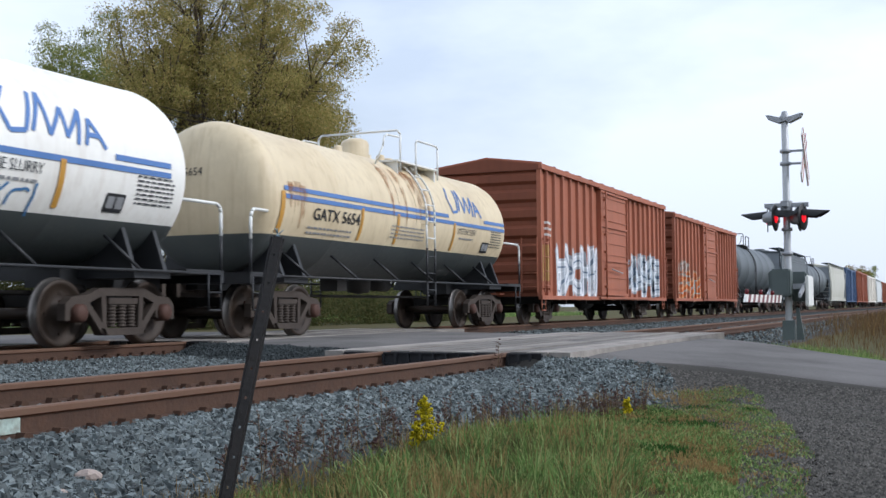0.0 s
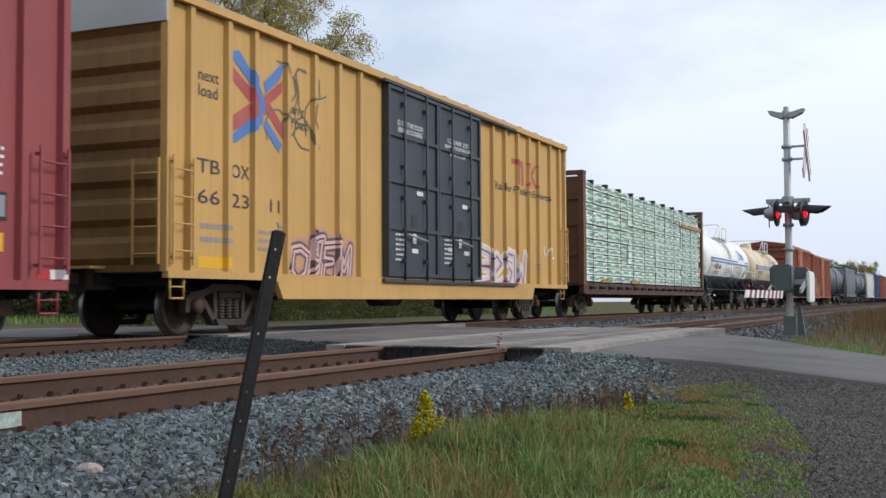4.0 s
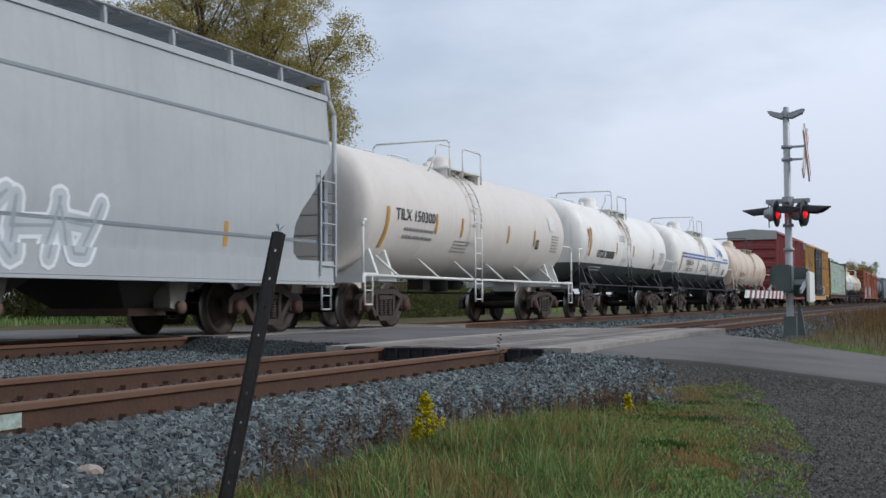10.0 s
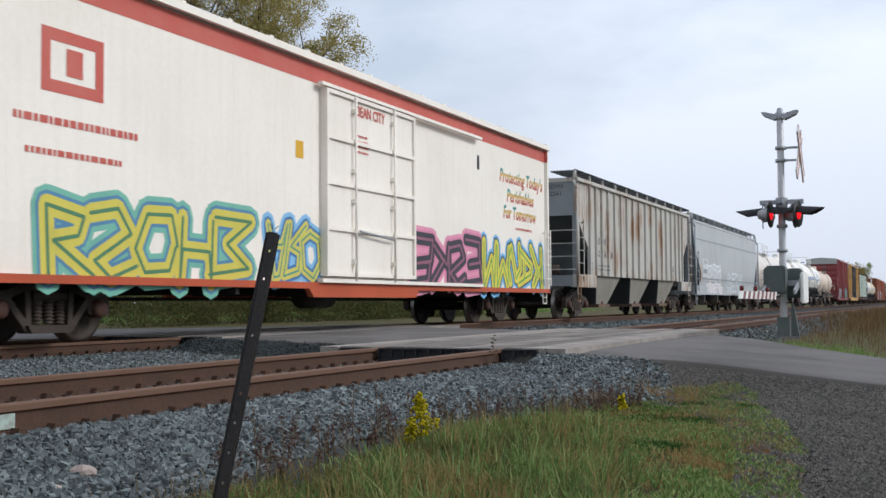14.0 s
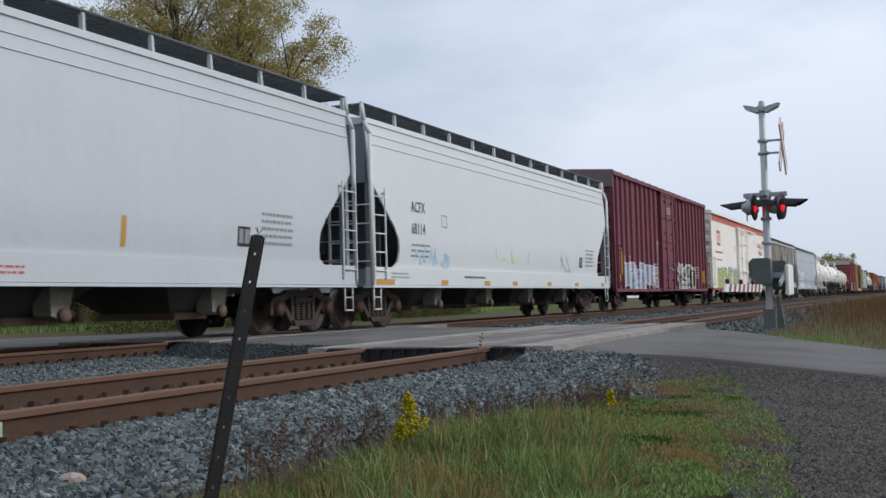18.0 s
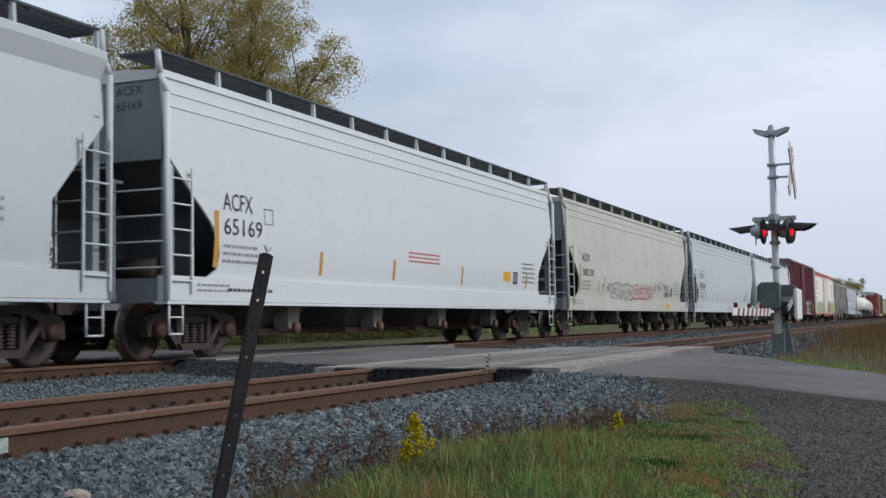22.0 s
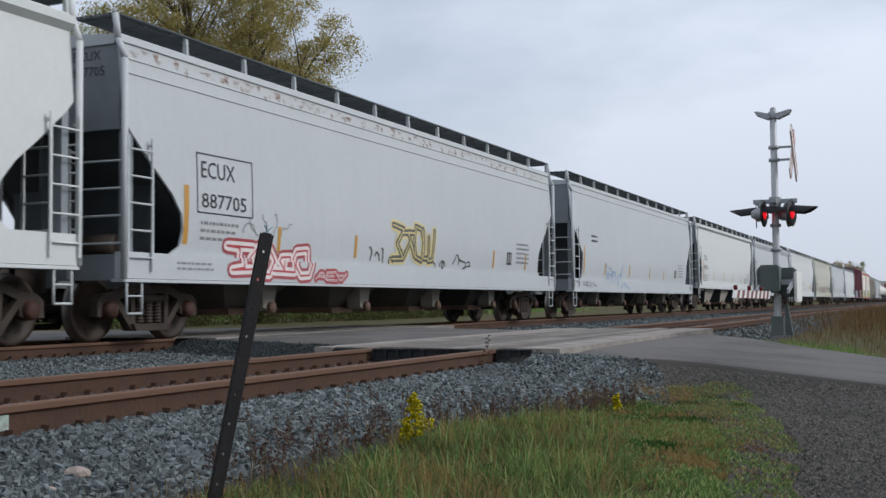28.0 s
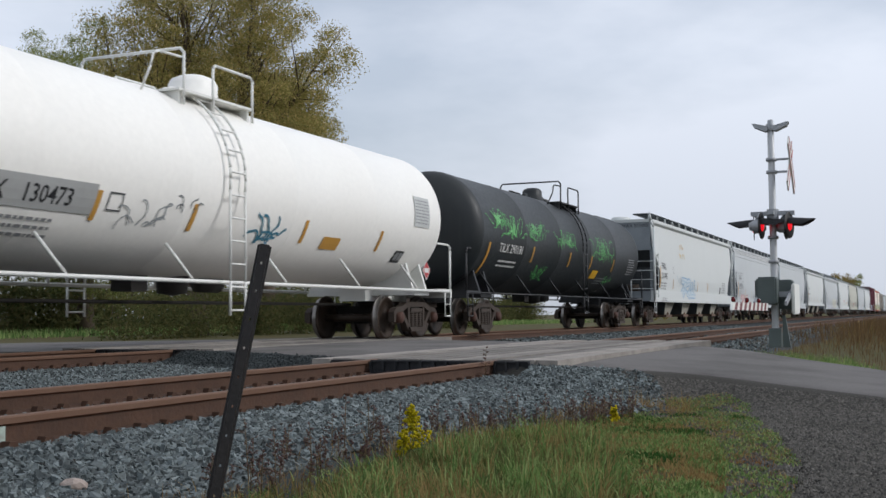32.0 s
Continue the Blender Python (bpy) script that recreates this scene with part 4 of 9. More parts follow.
# ---- weeds ----
def stalk_weed(name, x, y, h, n, material, label, spread=0.35, seed=1, puff=0.02, stem=None):
    """A weed: a stem, side twigs, and small tufts of seed or flowers on them."""
    r = random.Random(seed)
    ob = thing(name, label, "plant", pose(x, y, ground_z(x, y) - 0.03))
    bm = bmesh.new()
    lean = (0.15 * (r.random() - 0.5), 0.15 * (r.random() - 0.5))
    top = (lean[0] * h, lean[1] * h, h)
    bar(bm, (0, 0, 0), top, 0.004, 5, 0, 0.0015)
    tufts = []
    for k in range(n):
        f = 0.3 + 0.7 * (k + r.random()) / n
        a = r.random() * 6.28
        ln = h * spread * (1.08 - f) * (0.7 + 0.5 * r.random())
        p = Vector(top) * f
        q = p + Vector((math.cos(a) * ln, math.sin(a) * ln, ln * (0.25 + 0.3 * r.random())))
        bar(bm, p, q, 0.0018, 4)
        for j in range(5):
            tufts.append(p.lerp(q, 0.25 + 0.75 * (j + r.random()) / 5))
    tagged(part("stem", bm, stem or mat("brown_weed_stem", "5a4a34", 0.9, 0, 0.3), ob), kind="stuff")
    pts = np.array(tufts + [Vector(top)])
    rr = np.random.default_rng(seed)
    pts = np.repeat(pts, 3, 0) + rr.normal(0, puff * 0.5, (len(pts) * 3, 3))
    v, f = stones(rr, pts[:, :2], pts[:, 2], puff * 0.35, puff * 0.8)
    soup("flower_head", v, f, material, "", "", parent=ob)
    return ob


M_GOLDEN = leaf_mat("goldenrod_yellow", "beae1c", "d6c62a", "9a9424")
M_SEED = leaf_mat("dull_mauve_seed_head", "64504e", "7a625e", "54443e")
M_GREENSTEM = mat("green_weed_stem", "56683a", 0.8, 0, 0.3)
stalk_weed("goldenrod", 6.22, 2.86, 0.34, 26, M_GOLDEN, "bright yellow flowering goldenrod in the grass", 0.42, 3, 0.017, M_GREENSTEM)
stalk_weed("goldenrod", 6.16, 2.90, 0.2, 16, M_GOLDEN, "bright yellow flowering goldenrod in the grass", 0.45, 4, 0.017, M_GREENSTEM)
stalk_weed("goldenrod", 9.35, 2.45, 0.16, 14, M_GOLDEN, "small yellow flowering goldenrod in the grass", 0.4, 5, 0.02, M_GREENSTEM)
wr = random.Random(21)
for k in range(130):
    f = wr.random()
    x = 4.5 + 5.6 * f
    y = float(np.interp(x, [4.5, 5.6, 6.7, 7.7, 8.9, 10.1], [3.08, 3.22, 3.25, 2.95, 2.7, 2.6])) - 0.35 * wr.random() + 0.14
    stalk_weed("dead_weed", x, y, 0.10 + 0.18 * wr.random() ** 1.5 + (0.12 if k % 9 == 0 else 0), 8, M_SEED, "dead brown-mauve weed stalk in the grass", 0.45, 40 + k, 0.007)
stalk_weed("dead_weed", 11.1, 4.28, 0.42, 14, M_SEED, "dry twiggy weed beside the rail end", 0.35, 99, 0.008)
# low leafy clumps
M_CLOVER = leaf_mat("clover_green", "2a4a22", "36582a", "44622e")
for k, (x, y, r) in enumerate(((9.6, 2.2, 0.28), (8.9, 2.15, 0.3), (10.3, 2.05, 0.2), (9.0, 1.75, 0.22), (7.4, 1.7, 0.2), (11.0, 1.95, 0.16), (10.3, 1.6, 0.14))):
    rr = np.random.default_rng(60 + k)
    p = rr.normal(0, r * 0.5, (420, 2)) + (x, y)
    v, f = blades(rr, p, land(p, 0.0), rr.uniform(0.02, 0.05, len(p)), rr.uniform(0.012, 0.022, len(p)), 1.3)
    soup("clover", v, f, M_CLOVER, "low leafy green clover clump", "plant")


# ---- trees ----
def grow(rng, p, d, length, rad, depth, segs, tips, droop=0.0):
    """Branches: each limb bends, tapers and splits."""
    n = 4
    q = Vector(p)
    d = Vector(d).normalized()
    for i in range(n):
        nd = (d + Vector((rng.uniform(-1, 1), rng.uniform(-1, 1), rng.uniform(-0.5, 0.8) - droop)) * 0.16).normalized()
        e = q + nd * length / n
        r0, r1 = rad * (1 - 0.45 * i / n), rad * (1 - 0.45 * (i + 1) / n)
        segs.append((q.copy(), e.copy(), r0, r1))
        if depth > 0 and i >= 1:
            for _ in range(1 if depth > 3 else 2):
                a = Vector((rng.uniform(-1, 1), rng.uniform(-1, 1), rng.uniform(-0.25, 0.55))).normalized()
                grow(rng, e, nd * 0.55 + a * 0.8, length * rng.uniform(0.5, 0.72), r1 * 0.6, depth - 1, segs, tips, droop)
        q, d = e, nd
    tips.append((q.copy(), depth))
    if depth > 0:
        grow(rng, q, d, length * 0.62, rad * 0.5, depth - 1, segs, tips, droop)


def leaf_soup(rng, centres, spread, per, size, droop=0.4):
    n = len(centres) * per
    c = np.repeat(np.array(centres), per, 0) + rng.normal(0, 1, (n, 3)) * np.array(spread)
    a = rng.normal(0, 1, (n, 3))
    a[:, 2] -= droop
    a /= np.linalg.norm(a, axis=1)[:, None]
    b = np.cross(a, rng.normal(0, 1, (n, 3)))
    b /= np.linalg.norm(b, axis=1)[:, None]
    s = rng.uniform(0.6, 1.3, n)[:, None] * size
    v = np.stack([c - a * s, c + b * s * 0.32, c + a * s, c - b * s * 0.32], 1).reshape(-1, 3)
    f = np.arange(n * 4).reshape(-1, 4)
    return v, f


M_BARK = mat("grey_brown_bark", "54493c", 0.95, 0, 0.4, "2e2822", 1.5, 14, 0.5)


def tree(x, y, height, width, seed, leaves, label, per=360, size=0.08, limbs=9, z0=-0.45, clump=0.80, depth=3, low=0.12, gap=1.02):
    """Trunk and limbs, and a crown of leafy clumps round the limbs' ends."""
    ob = thing("tree", label, "tree", pose(x, y, z0))
    rng = random.Random(seed)
    segs, tips = [], []
    trunk_h = height * 0.16
    top = Vector((0.2, 0.1, trunk_h))
    segs.append((Vector((0, 0, -0.3)), top, height * 0.028, height * 0.022))
    for k in range(limbs):
        a = 2 * math.pi * (k + 0.6 * rng.random()) / limbs
        out = 0.35 + 0.8 * rng.random() if k else 0.15
        grow(rng, top - Vector((0, 0, rng.random() * trunk_h * 0.3)), (math.cos(a) * out, math.sin(a) * out, 1.0 if k else 1.6), height * (0.30 + 0.10 * rng.random()), height * 0.012, depth, segs, tips, 0.1)
    zmax = max(t[0].z for t in tips)
    rs = sorted(math.hypot(t[0].x, t[0].y) for t in tips)
    kz, kr = (height - clump * 0.6) / zmax, (width / 2 - clump * 0.7) / rs[int(len(rs) * 0.97)]
    sc = lambda p: Vector((p.x * kr, p.y * kr, p.z * kz))
    bm = bmesh.new()
    for a, b, r0, r1 in segs:
        if r0 > 0.022:
            bar(bm, sc(a), sc(b), r0, 7 if r0 > 0.06 else 4, 0, r1)
    part("trunk", bm, M_BARK, ob)
    rr = np.random.default_rng(seed)
    # clumps sit apart from one another on the limb ends
    cs = []
    ends = [sc(t[0]) for t in tips]
    rng.shuffle(ends)
    for p in ends:
        if p.z > height * low and noise.noise(p * 0.33 + Vector((seed, 0, 0))) > -0.3 and all((p - q).length > clump * gap for q in cs):
            cs.append(p)
    pts = []
    for c in cs:
        n = int(per * (0.6 + 0.8 * rng.random()))
        d = rr.normal(0, 1, (n, 3))
        d /= np.linalg.norm(d, axis=1)[:, None]
        r = clump * (0.7 + 0.9 * rng.random()) * rr.uniform(0.05, 1.0, (n, 1)) ** 0.6
        q = np.array(c) + d * r * np.array([1.0, 1.0, 0.8])
        q[:, 2] -= 0.35 * (r[:, 0] / clump) ** 2 * rr.uniform(0.2, 1.0, n)
        pts.append(q)
    pts = np.concatenate(pts)
    v, f = leaf_soup(rr, pts, (0.05, 0.05, 0.05), 1, size)
    soup("crown", v, f, leaves, "", "", parent=ob)
    return ob


L_WILLOW = leaf_mat("olive_autumn_leaf", "7e7e48", "a0965a", "bda872")
L_GREENISH = leaf_mat("dull_green_leaf", "667440", "7e864c", "98945a")
L_AUTUMN = leaf_mat("yellow_autumn_leaf", "7c6a38", "8f7840", "5f5c34")
L_DARK = leaf_mat("dark_hedge_leaf", "434b2f", "565a36", "6a6342")

tree(47.6, 33.8, 22.9, 13.3, 3, L_WILLOW, "tall willow with olive-brown autumn leaves behind the train")
tree(52.0, 32.4, 16.0, 8.2, 8, L_WILLOW, "smaller willow with olive-brown leaves beside the tall one", limbs=5)
tree(53.4, 45.8, 19.6, 8.4, 5, L_GREENISH, "dull green tree farther behind the train", limbs=5)
for k, (x, y, h, w) in enumerate(((190, 30, 9, 8), (205, 34, 10, 8), (228, 33, 9, 9), (250, 38, 11, 9), (150, 34, 7, 7), (285, 36, 10, 10), (330, 40, 10, 10), (300, 26, 10, 10), (360, 26, 14, 12), (322, 25, 12, 11), (395, 27, 14, 12), (430, 26, 15, 12))):
    tree(x, y, h, w, 30 + k, L_AUTUMN if k % 2 == 0 else L_GREENISH, "distant autumn tree beyond the end of the train", per=60, size=0.25, limbs=5, depth=2, clump=1.1, gap=0.95)
# hedge and bushes along the lane behind the train
hr = np.random.default_rng(77)
cs = []
for k in range(760):
    f = hr.random()
    x = 8 + 150 * f ** 1.4
    y = 45 + 0.05 * x + hr.normal(0, 1.2)
    h = 2.3 + 1.4 * abs(noise.noise((x * 0.12, 3.0, 1.0))) * 2
    for z in np.arange(0.0, h, 0.45):
        cs.append((x + hr.normal(0, 0.5), y + hr.normal(0, 0.5), -0.3 + z))
v, f = leaf_soup(hr, cs, (0.5, 0.4, 0.3), 30, 0.17)
soup("hedge", v, f, L_DARK, "dark olive hedge of bushes behind the tracks", "hedge")
# lower weeds close behind the train
cs = []
for k in range(90):
    x, y = 13.0 + hr.random() * 6.0, 20.5 + hr.random() * 2.5
    for z in (0.0, 0.2, 0.4):
        cs.append((x, y, -0.35 + z))
v, f = leaf_soup(hr, cs, (0.25, 0.25, 0.15), 14, 0.09)
soup("bush", v, f, L_DARK, "low dark bush beside the gravel lane", "bush")
cs = []
for k in range(210):
    x = 36.0 + 44.0 * hr.random()
    y = 30.2 + 0.03 * (x - 36) + hr.normal(0, 0.6)
    for z in np.arange(0.0, 1.5 + 1.6 * abs(noise.noise((x * 0.35, 1.0, 6.0))), 0.3):
        cs.append((x + hr.normal(0, 0.3), y + hr.normal(0, 0.3), -0.35 + z))
v, f = leaf_soup(hr, cs, (0.35, 0.3, 0.22), 26, 0.1)
soup("bush", v, f, L_DARK, "olive bushes at the foot of the willows", "bush")
STRIP = [(-20, 39), (120, 33), (120, 45), (-20, 45)]
p = scatter(hr, STRIP, 26000)
v, f = blades(hr, p, land(p), hr.uniform(0.2, 0.5, len(p)), hr.uniform(0.02, 0.05, len(p)), 0.6)
soup("field_grass", v, f, G_GREEN, "green field grass behind the lane", "grass")

# ---- rolling stock: shared pieces (x along the car, near side at -y, z above the rail) ----
WHEEL_R = 0.457
AXLE = 0.89


def build_wheelset(bm):
    for s in (-1, 1):
        prof = [(0.85, 0), (0.85, 0.11), (0.80, 0.13), (0.775, 0.22), (0.765, 0.36), (0.80, 0.385), (0.80, 0.445), (0.79, 0.452)]
        lathe(bm, [(s * w, r) for w, r in prof], lambda w, a, b: (a, w, b), 28, 0)
        lathe(bm, [(s * 0.79, 0.452), (s * 0.715, 0.46), (s * 0.69, 0.485)], lambda w, a, b: (a, w, b), 28, 1)
        lathe(bm, [(s * 0.69, 0.485), (s * 0.665, 0.485), (s * 0.66, 0.39), (s * 0.68, 0.36), (s * 0.70, 0.2), (s * 0.68, 0.12), (s * 0.66, 0)], lambda w, a, b: (a, w, b), 28, 0)
        for k in range(4):
            a = k * math.pi / 2
            bar(bm, (0.27 * math.cos(a), s * 0.765, 0.27 * math.sin(a)), (0.27 * math.cos(a), s * 0.785, 0.27 * math.sin(a)), 0.03, 6, 0)
    bar(bm, (0, -1.08, 0), (0, 1.08, 0), 0.08, 12, 0)


def build_side_frame(bm, y):
    def ext(poly, y0=y - 0.07, y1=y + 0.07):
        prism(bm, poly, lambda u, v, w: (u, w, v), y0, y1)
    # arched top chord with the journal jaws at its ends
    ext([(-1.14, 0.36), (-1.13, 0.58), (-1.02, 0.67), (-0.72, 0.70), (-0.46, 0.80), (0.46, 0.80), (0.72, 0.70), (1.02, 0.67), (1.13, 0.58), (1.14, 0.36), (1.05, 0.36), (1.03, 0.52), (0.94, 0.58), (0.72, 0.58), (0.42, 0.69), (-0.42, 0.69), (-0.72, 0.58), (-0.94, 0.58), (-1.03, 0.52), (-1.05, 0.36)])
    for s in (-1, 1):
        ext([(s * 0.80, 0.60), (s * 0.68, 0.60), (s * 0.30, 0.20), (s * 0.42, 0.17)])
        ext([(s * 0.44, 0.70), (s * 0.345, 0.70), (s * 0.325, 0.22), (s * 0.41, 0.22)])
        ext([(s * 0.79, 0.60), (s * 0.70, 0.60), (s * 0.72, 0.40), (s * 0.78, 0.36)])
    ext([(-0.43, 0.25), (0.43, 0.25), (0.36, 0.15), (-0.36, 0.15)], y - 0.12, y + 0.12)


def build_spring(bm):
    prof = []
    for k in range(7):
        z = 0.26 + k * 0.046
        prof += [(z, 0.058), (z + 0.016, 0.085), (z + 0.032, 0.058)]
    lathe(bm, prof, lambda w, a, b: (a, b, w), 10)


def build_bolster(bm):
    box(bm, -0.24, 0.24, -1.05, 1.05, 0.55, 0.72)
    lathe(bm, [(0.70, 0.0), (0.70, 0.34), (0.86, 0.34), (0.86, 0)], lambda w, a, b: (a, b, w), 16)


def build_caps(bm, x, y):
    s = 1 if y > 0 else -1
    lathe(bm, [(y + s * 0.2, 0), (y + s * 0.2, 0.085), (y + s * 0.17, 0.125), (y, 0.13), (y, 0)], lambda w, a, b: (x + a, w, WHEEL_R + b), 14)
    box(bm, x - 0.15, x + 0.15, y - 0.1, y + 0.1, 0.54, 0.63)


ME_WHEELSET = mesh_of(make(build_wheelset), "wheelset", M_WHEEL, M_TREAD)
ME_FRAME = [mesh_of(make(build_side_frame, y), "side_frame", M_TRUCK) for y in (-1.02, 1.02)]
ME_SPRING = mesh_of(make(build_spring), "spring", M_TRUCK)
ME_SEAT = mesh_of(make(box, -0.3, 0.3, -0.12, 0.12, 0.58, 0.66), "bolster_end", M_TRUCK)
ME_BOLSTER = mesh_of(make(build_bolster), "truck", M_UNDER)
ME_BEAM = mesh_of(make(box, -0.06, 0.06, -0.85, 0.85, 0.33, 0.45), "brake_beam", M_UNDER)
M_CAP = mat("rusty_bearing_cap", "4a3026", 0.7, 0.1, 0.4, "3a2a22", 6, 30, 0.2)
ME_CAP = [mesh_of(make(build_caps, x, y), "bearing_cap", M_CAP) for x in (-AXLE, AXLE) for y in (-0.98, 0.98)]
WHEELSETS = []


def add_truck(car, x):
    t = part("truck", ME_BOLSTER, None, car, at=pose(x, 0, 0))
    for k in (0, 1):
        part("side_frame", ME_FRAME[k], None, t)
        y = (-0.98, 0.98)[k]
        part("bolster_end", ME_SEAT, None, t, at=pose(0, y, 0))
        for x in (-0.2, 0.0, 0.2):
            part("spring", ME_SPRING, None, t, at=pose(x, y * 1.07, 0))
    for me in ME_CAP:
        part("bearing_cap", me, None, t)
    for s in (-1, 1):
        part("brake_beam", ME_BEAM, None, t, at=pose(s * 0.42, 0, 0))
        w = part("wheelset", ME_WHEELSET, None, t)
        w.matrix_parent_inverse = pose(s * AXLE, 0, WHEEL_R)
        WHEELSETS.append(w)


def build_coupler(bm, s, half):
    box(bm, min(s * (half - 1.1), s * (half - 0.25)), max(s * (half - 1.1), s * (half - 0.25)), -0.09, 0.09, 0.78, 0.95)
    box(bm, min(s * (half - 0.3), s * (half + 0.08)), max(s * (half - 0.3), s * (half + 0.08)), -0.16, 0.14, 0.70, 1.02)
    box(bm, min(s * (half - 1.4), s * (half - 0.75)), max(s * (half - 1.4), s * (half - 0.75)), -0.22, 0.22, 0.70, 1.05)
    pipe(bm, [(s * (half - 0.8), 0.4, 0.75), (s * (half - 0.4), 0.42, 0.5), (s * half, 0.4, 0.42)], 0.03)


def add_ends(car, length):
    for s in (-1, 1):
        part("coupler", make(build_coupler, s, length / 2), M_TRUCK, car)


RUNGS = {}


def ladder(owner, x0, x1, y, z0, z1, n, m, r=0.014, out=0.09):
    """A ladder in the plane y: stiles with brackets, and its rungs from x0 to x1 as parts of it."""
    sgn = -1 if y < 0 else 1
    bm = bmesh.new()
    for x in (x0, x1):
        box(bm, x - 0.02, x + 0.02, y - 0.012, y + 0.012, z0, z1)
        for z in (z0 + 0.1, z1 - 0.1):
            box(bm, x - 0.015, x + 0.015, min(y, y - sgn * out), max(y, y - sgn * out), z - 0.02, z + 0.02)
    ob = part("ladder", bm, m, owner)
    key = (round(x1 - x0, 3), r, m.name)
    if key not in RUNGS:
        RUNGS[key] = mesh_of(make(bar, (0, 0, 0), (x1 - x0, 0, 0), r, 5), "rung", m)
    for k in range(n):
        part("rung", RUNGS[key], None, ob, at=pose(x0, y, z0 + (z1 - z0) * (k + 0.5) / n))
    return ob


def stirrup(bm, x, y, z0, z1, w=0.32):
    pipe(bm, [(x - w / 2, y, z1), (x - w / 2, y, z0), (x + w / 2, y, z0), (x + w / 2, y, z1)], 0.018, 5)
    bar(bm, (x - w / 2, y, (z0 + z1) / 2), (x + w / 2, y, (z0 + z1) / 2), 0.014, 5)


def paint(name, bm, material, car, cuts_x, cuts_z, surf, label=""):
    """Paint, lettering or a plate laid on a car's side."""
    bm = conform(bm, cuts_x, cuts_z, surf)
    if not bm.faces:
        bm.free()
        return None
    ob = part(name, bm, material, car, label)
    return ob


# abstract sprayed forms: hooks, bolts, waves and blocks
GLYPHS = (((0.05, 0.0), (0.1, 1.0), (0.45, 0.35), (0.85, 1.0), (0.95, 0.0)), ((0.15, 0.0), (0.1, 1.0), (0.12, 0.5), (0.85, 0.55), (0.9, 1.0), (0.85, 0.0)),
          ((0.9, 0.85), (0.45, 1.0), (0.1, 0.75), (0.8, 0.35), (0.6, 0.0), (0.05, 0.12)), ((0.0, 0.0), (0.4, 1.0), (0.65, 0.95), (0.95, 0.0), (0.8, 0.4), (0.25, 0.38)),
          ((0.12, 0.0), (0.1, 1.0), (0.8, 0.9), (0.75, 0.55), (0.2, 0.45), (0.95, 0.0)), ((0.1, 0.5), (0.25, 1.0), (0.8, 0.95), (0.95, 0.4), (0.7, 0.0), (0.2, 0.05), (0.1, 0.5)),
          ((0.1, 0.0), (0.12, 1.0), (0.15, 0.45), (0.85, 1.0), (0.4, 0.55), (0.95, 0.0)), ((0.9, 1.0), (0.1, 0.92), (0.12, 0.5), (0.75, 0.52), (0.12, 0.5), (0.1, 0.05), (0.95, 0.0)))


def ribbon(pts, width):
    """Quads along a bent line with an eight-sided blob at each bend."""
    out = []
    for (xa, za), (xb, zb) in zip(pts, pts[1:]):
        d = math.hypot(xb - xa, zb - za)
        if d > 0.01:
            nx, nz = -(zb - za) / d * width / 2, (xb - xa) / d * width / 2
            out.append([(xa - nx, za - nz), (xb - nx, zb - nz), (xb + nx, zb + nz), (xa + nx, za + nz)])
    for x, z in pts:
        out.append([(x + width / 2 * math.cos(k * math.pi / 4), z + width / 2 * math.sin(k * math.pi / 4)) for k in range(8)])
    return out


def tag_shapes(rng, x0, x1, z0, z1, n, grow=0.0, clip=None):
    """n sprayed, letter-like forms side by side, in thick strokes."""
    out = []
    w, h = (x1 - x0) / n, z1 - z0
    fat = min(w * 0.30, h * 0.26)
    for i in range(n):
        g = GLYPHS[rng.randrange(len(GLYPHS))]
        lean, top, low = 0.25 * (rng.random() - 0.3), 0.85 + 0.15 * rng.random(), 0.12 * rng.random()
        pts = []
        fu, fv, swap = rng.random() < 0.5, rng.random() < 0.6, rng.random() < 0.4
        for u, v in g:
            u, v = (v, u) if swap else (u, v)
            u, v = 1 - u if fu else u, 1 - v if fv else v
            u, v = u + 0.12 * (rng.random() - 0.5), v + 0.10 * (rng.random() - 0.5)
            pts.append((x0 + w * (i - 0.05 + 1.1 * u) + lean * (v - 0.5) * h, z0 + fat * 0.4 + (h - fat * 0.8) * (low + (top - low) * v)))
        out += ribbon(pts, fat + 2 * grow)
    return out


def strokes(rng, x0, x1, z0, z1, n, width):
    """Sprayed scribble: n bent strokes."""
    out = []
    for i in range(n):
        x = x0 + (x1 - x0) * (i + rng.random() * 0.6) / n
        z = z0 + (z1 - z0) * rng.random() * 0.3
        a = math.pi / 2 + (rng.random() - 0.5) * 1.6
        pts = [(x, z)]
        step = (z1 - z0) / 5
        for _ in range(6):
            a += (rng.random() - 0.5) * 2.2
            x, z = x + step * math.cos(a), min(z1, max(z0, z + step * math.sin(a)))
            pts.append((x, z))
        for (xa, za), (xb, zb) in zip(pts, pts[1:]):
            d = math.hypot(xb - xa, zb - za)
            if d < 0.02:
                continue
            nx, nz = -(zb - za) / d * width / 2, (xb - xa) / d * width / 2
            out.append([(xa - nx, za - nz), (xb - nx, zb - nz), (xb + nx, zb + nz), (xa + nx, za + nz)])
    return out


SPRAY = {}


def spray(hex6):
    if hex6 not in SPRAY:
        SPRAY[hex6] = mat("spray_paint_" + str(len(SPRAY)), hex6, 0.55, 0, 0.25, None, 3.0, 12, 0.05)
    return SPRAY[hex6]


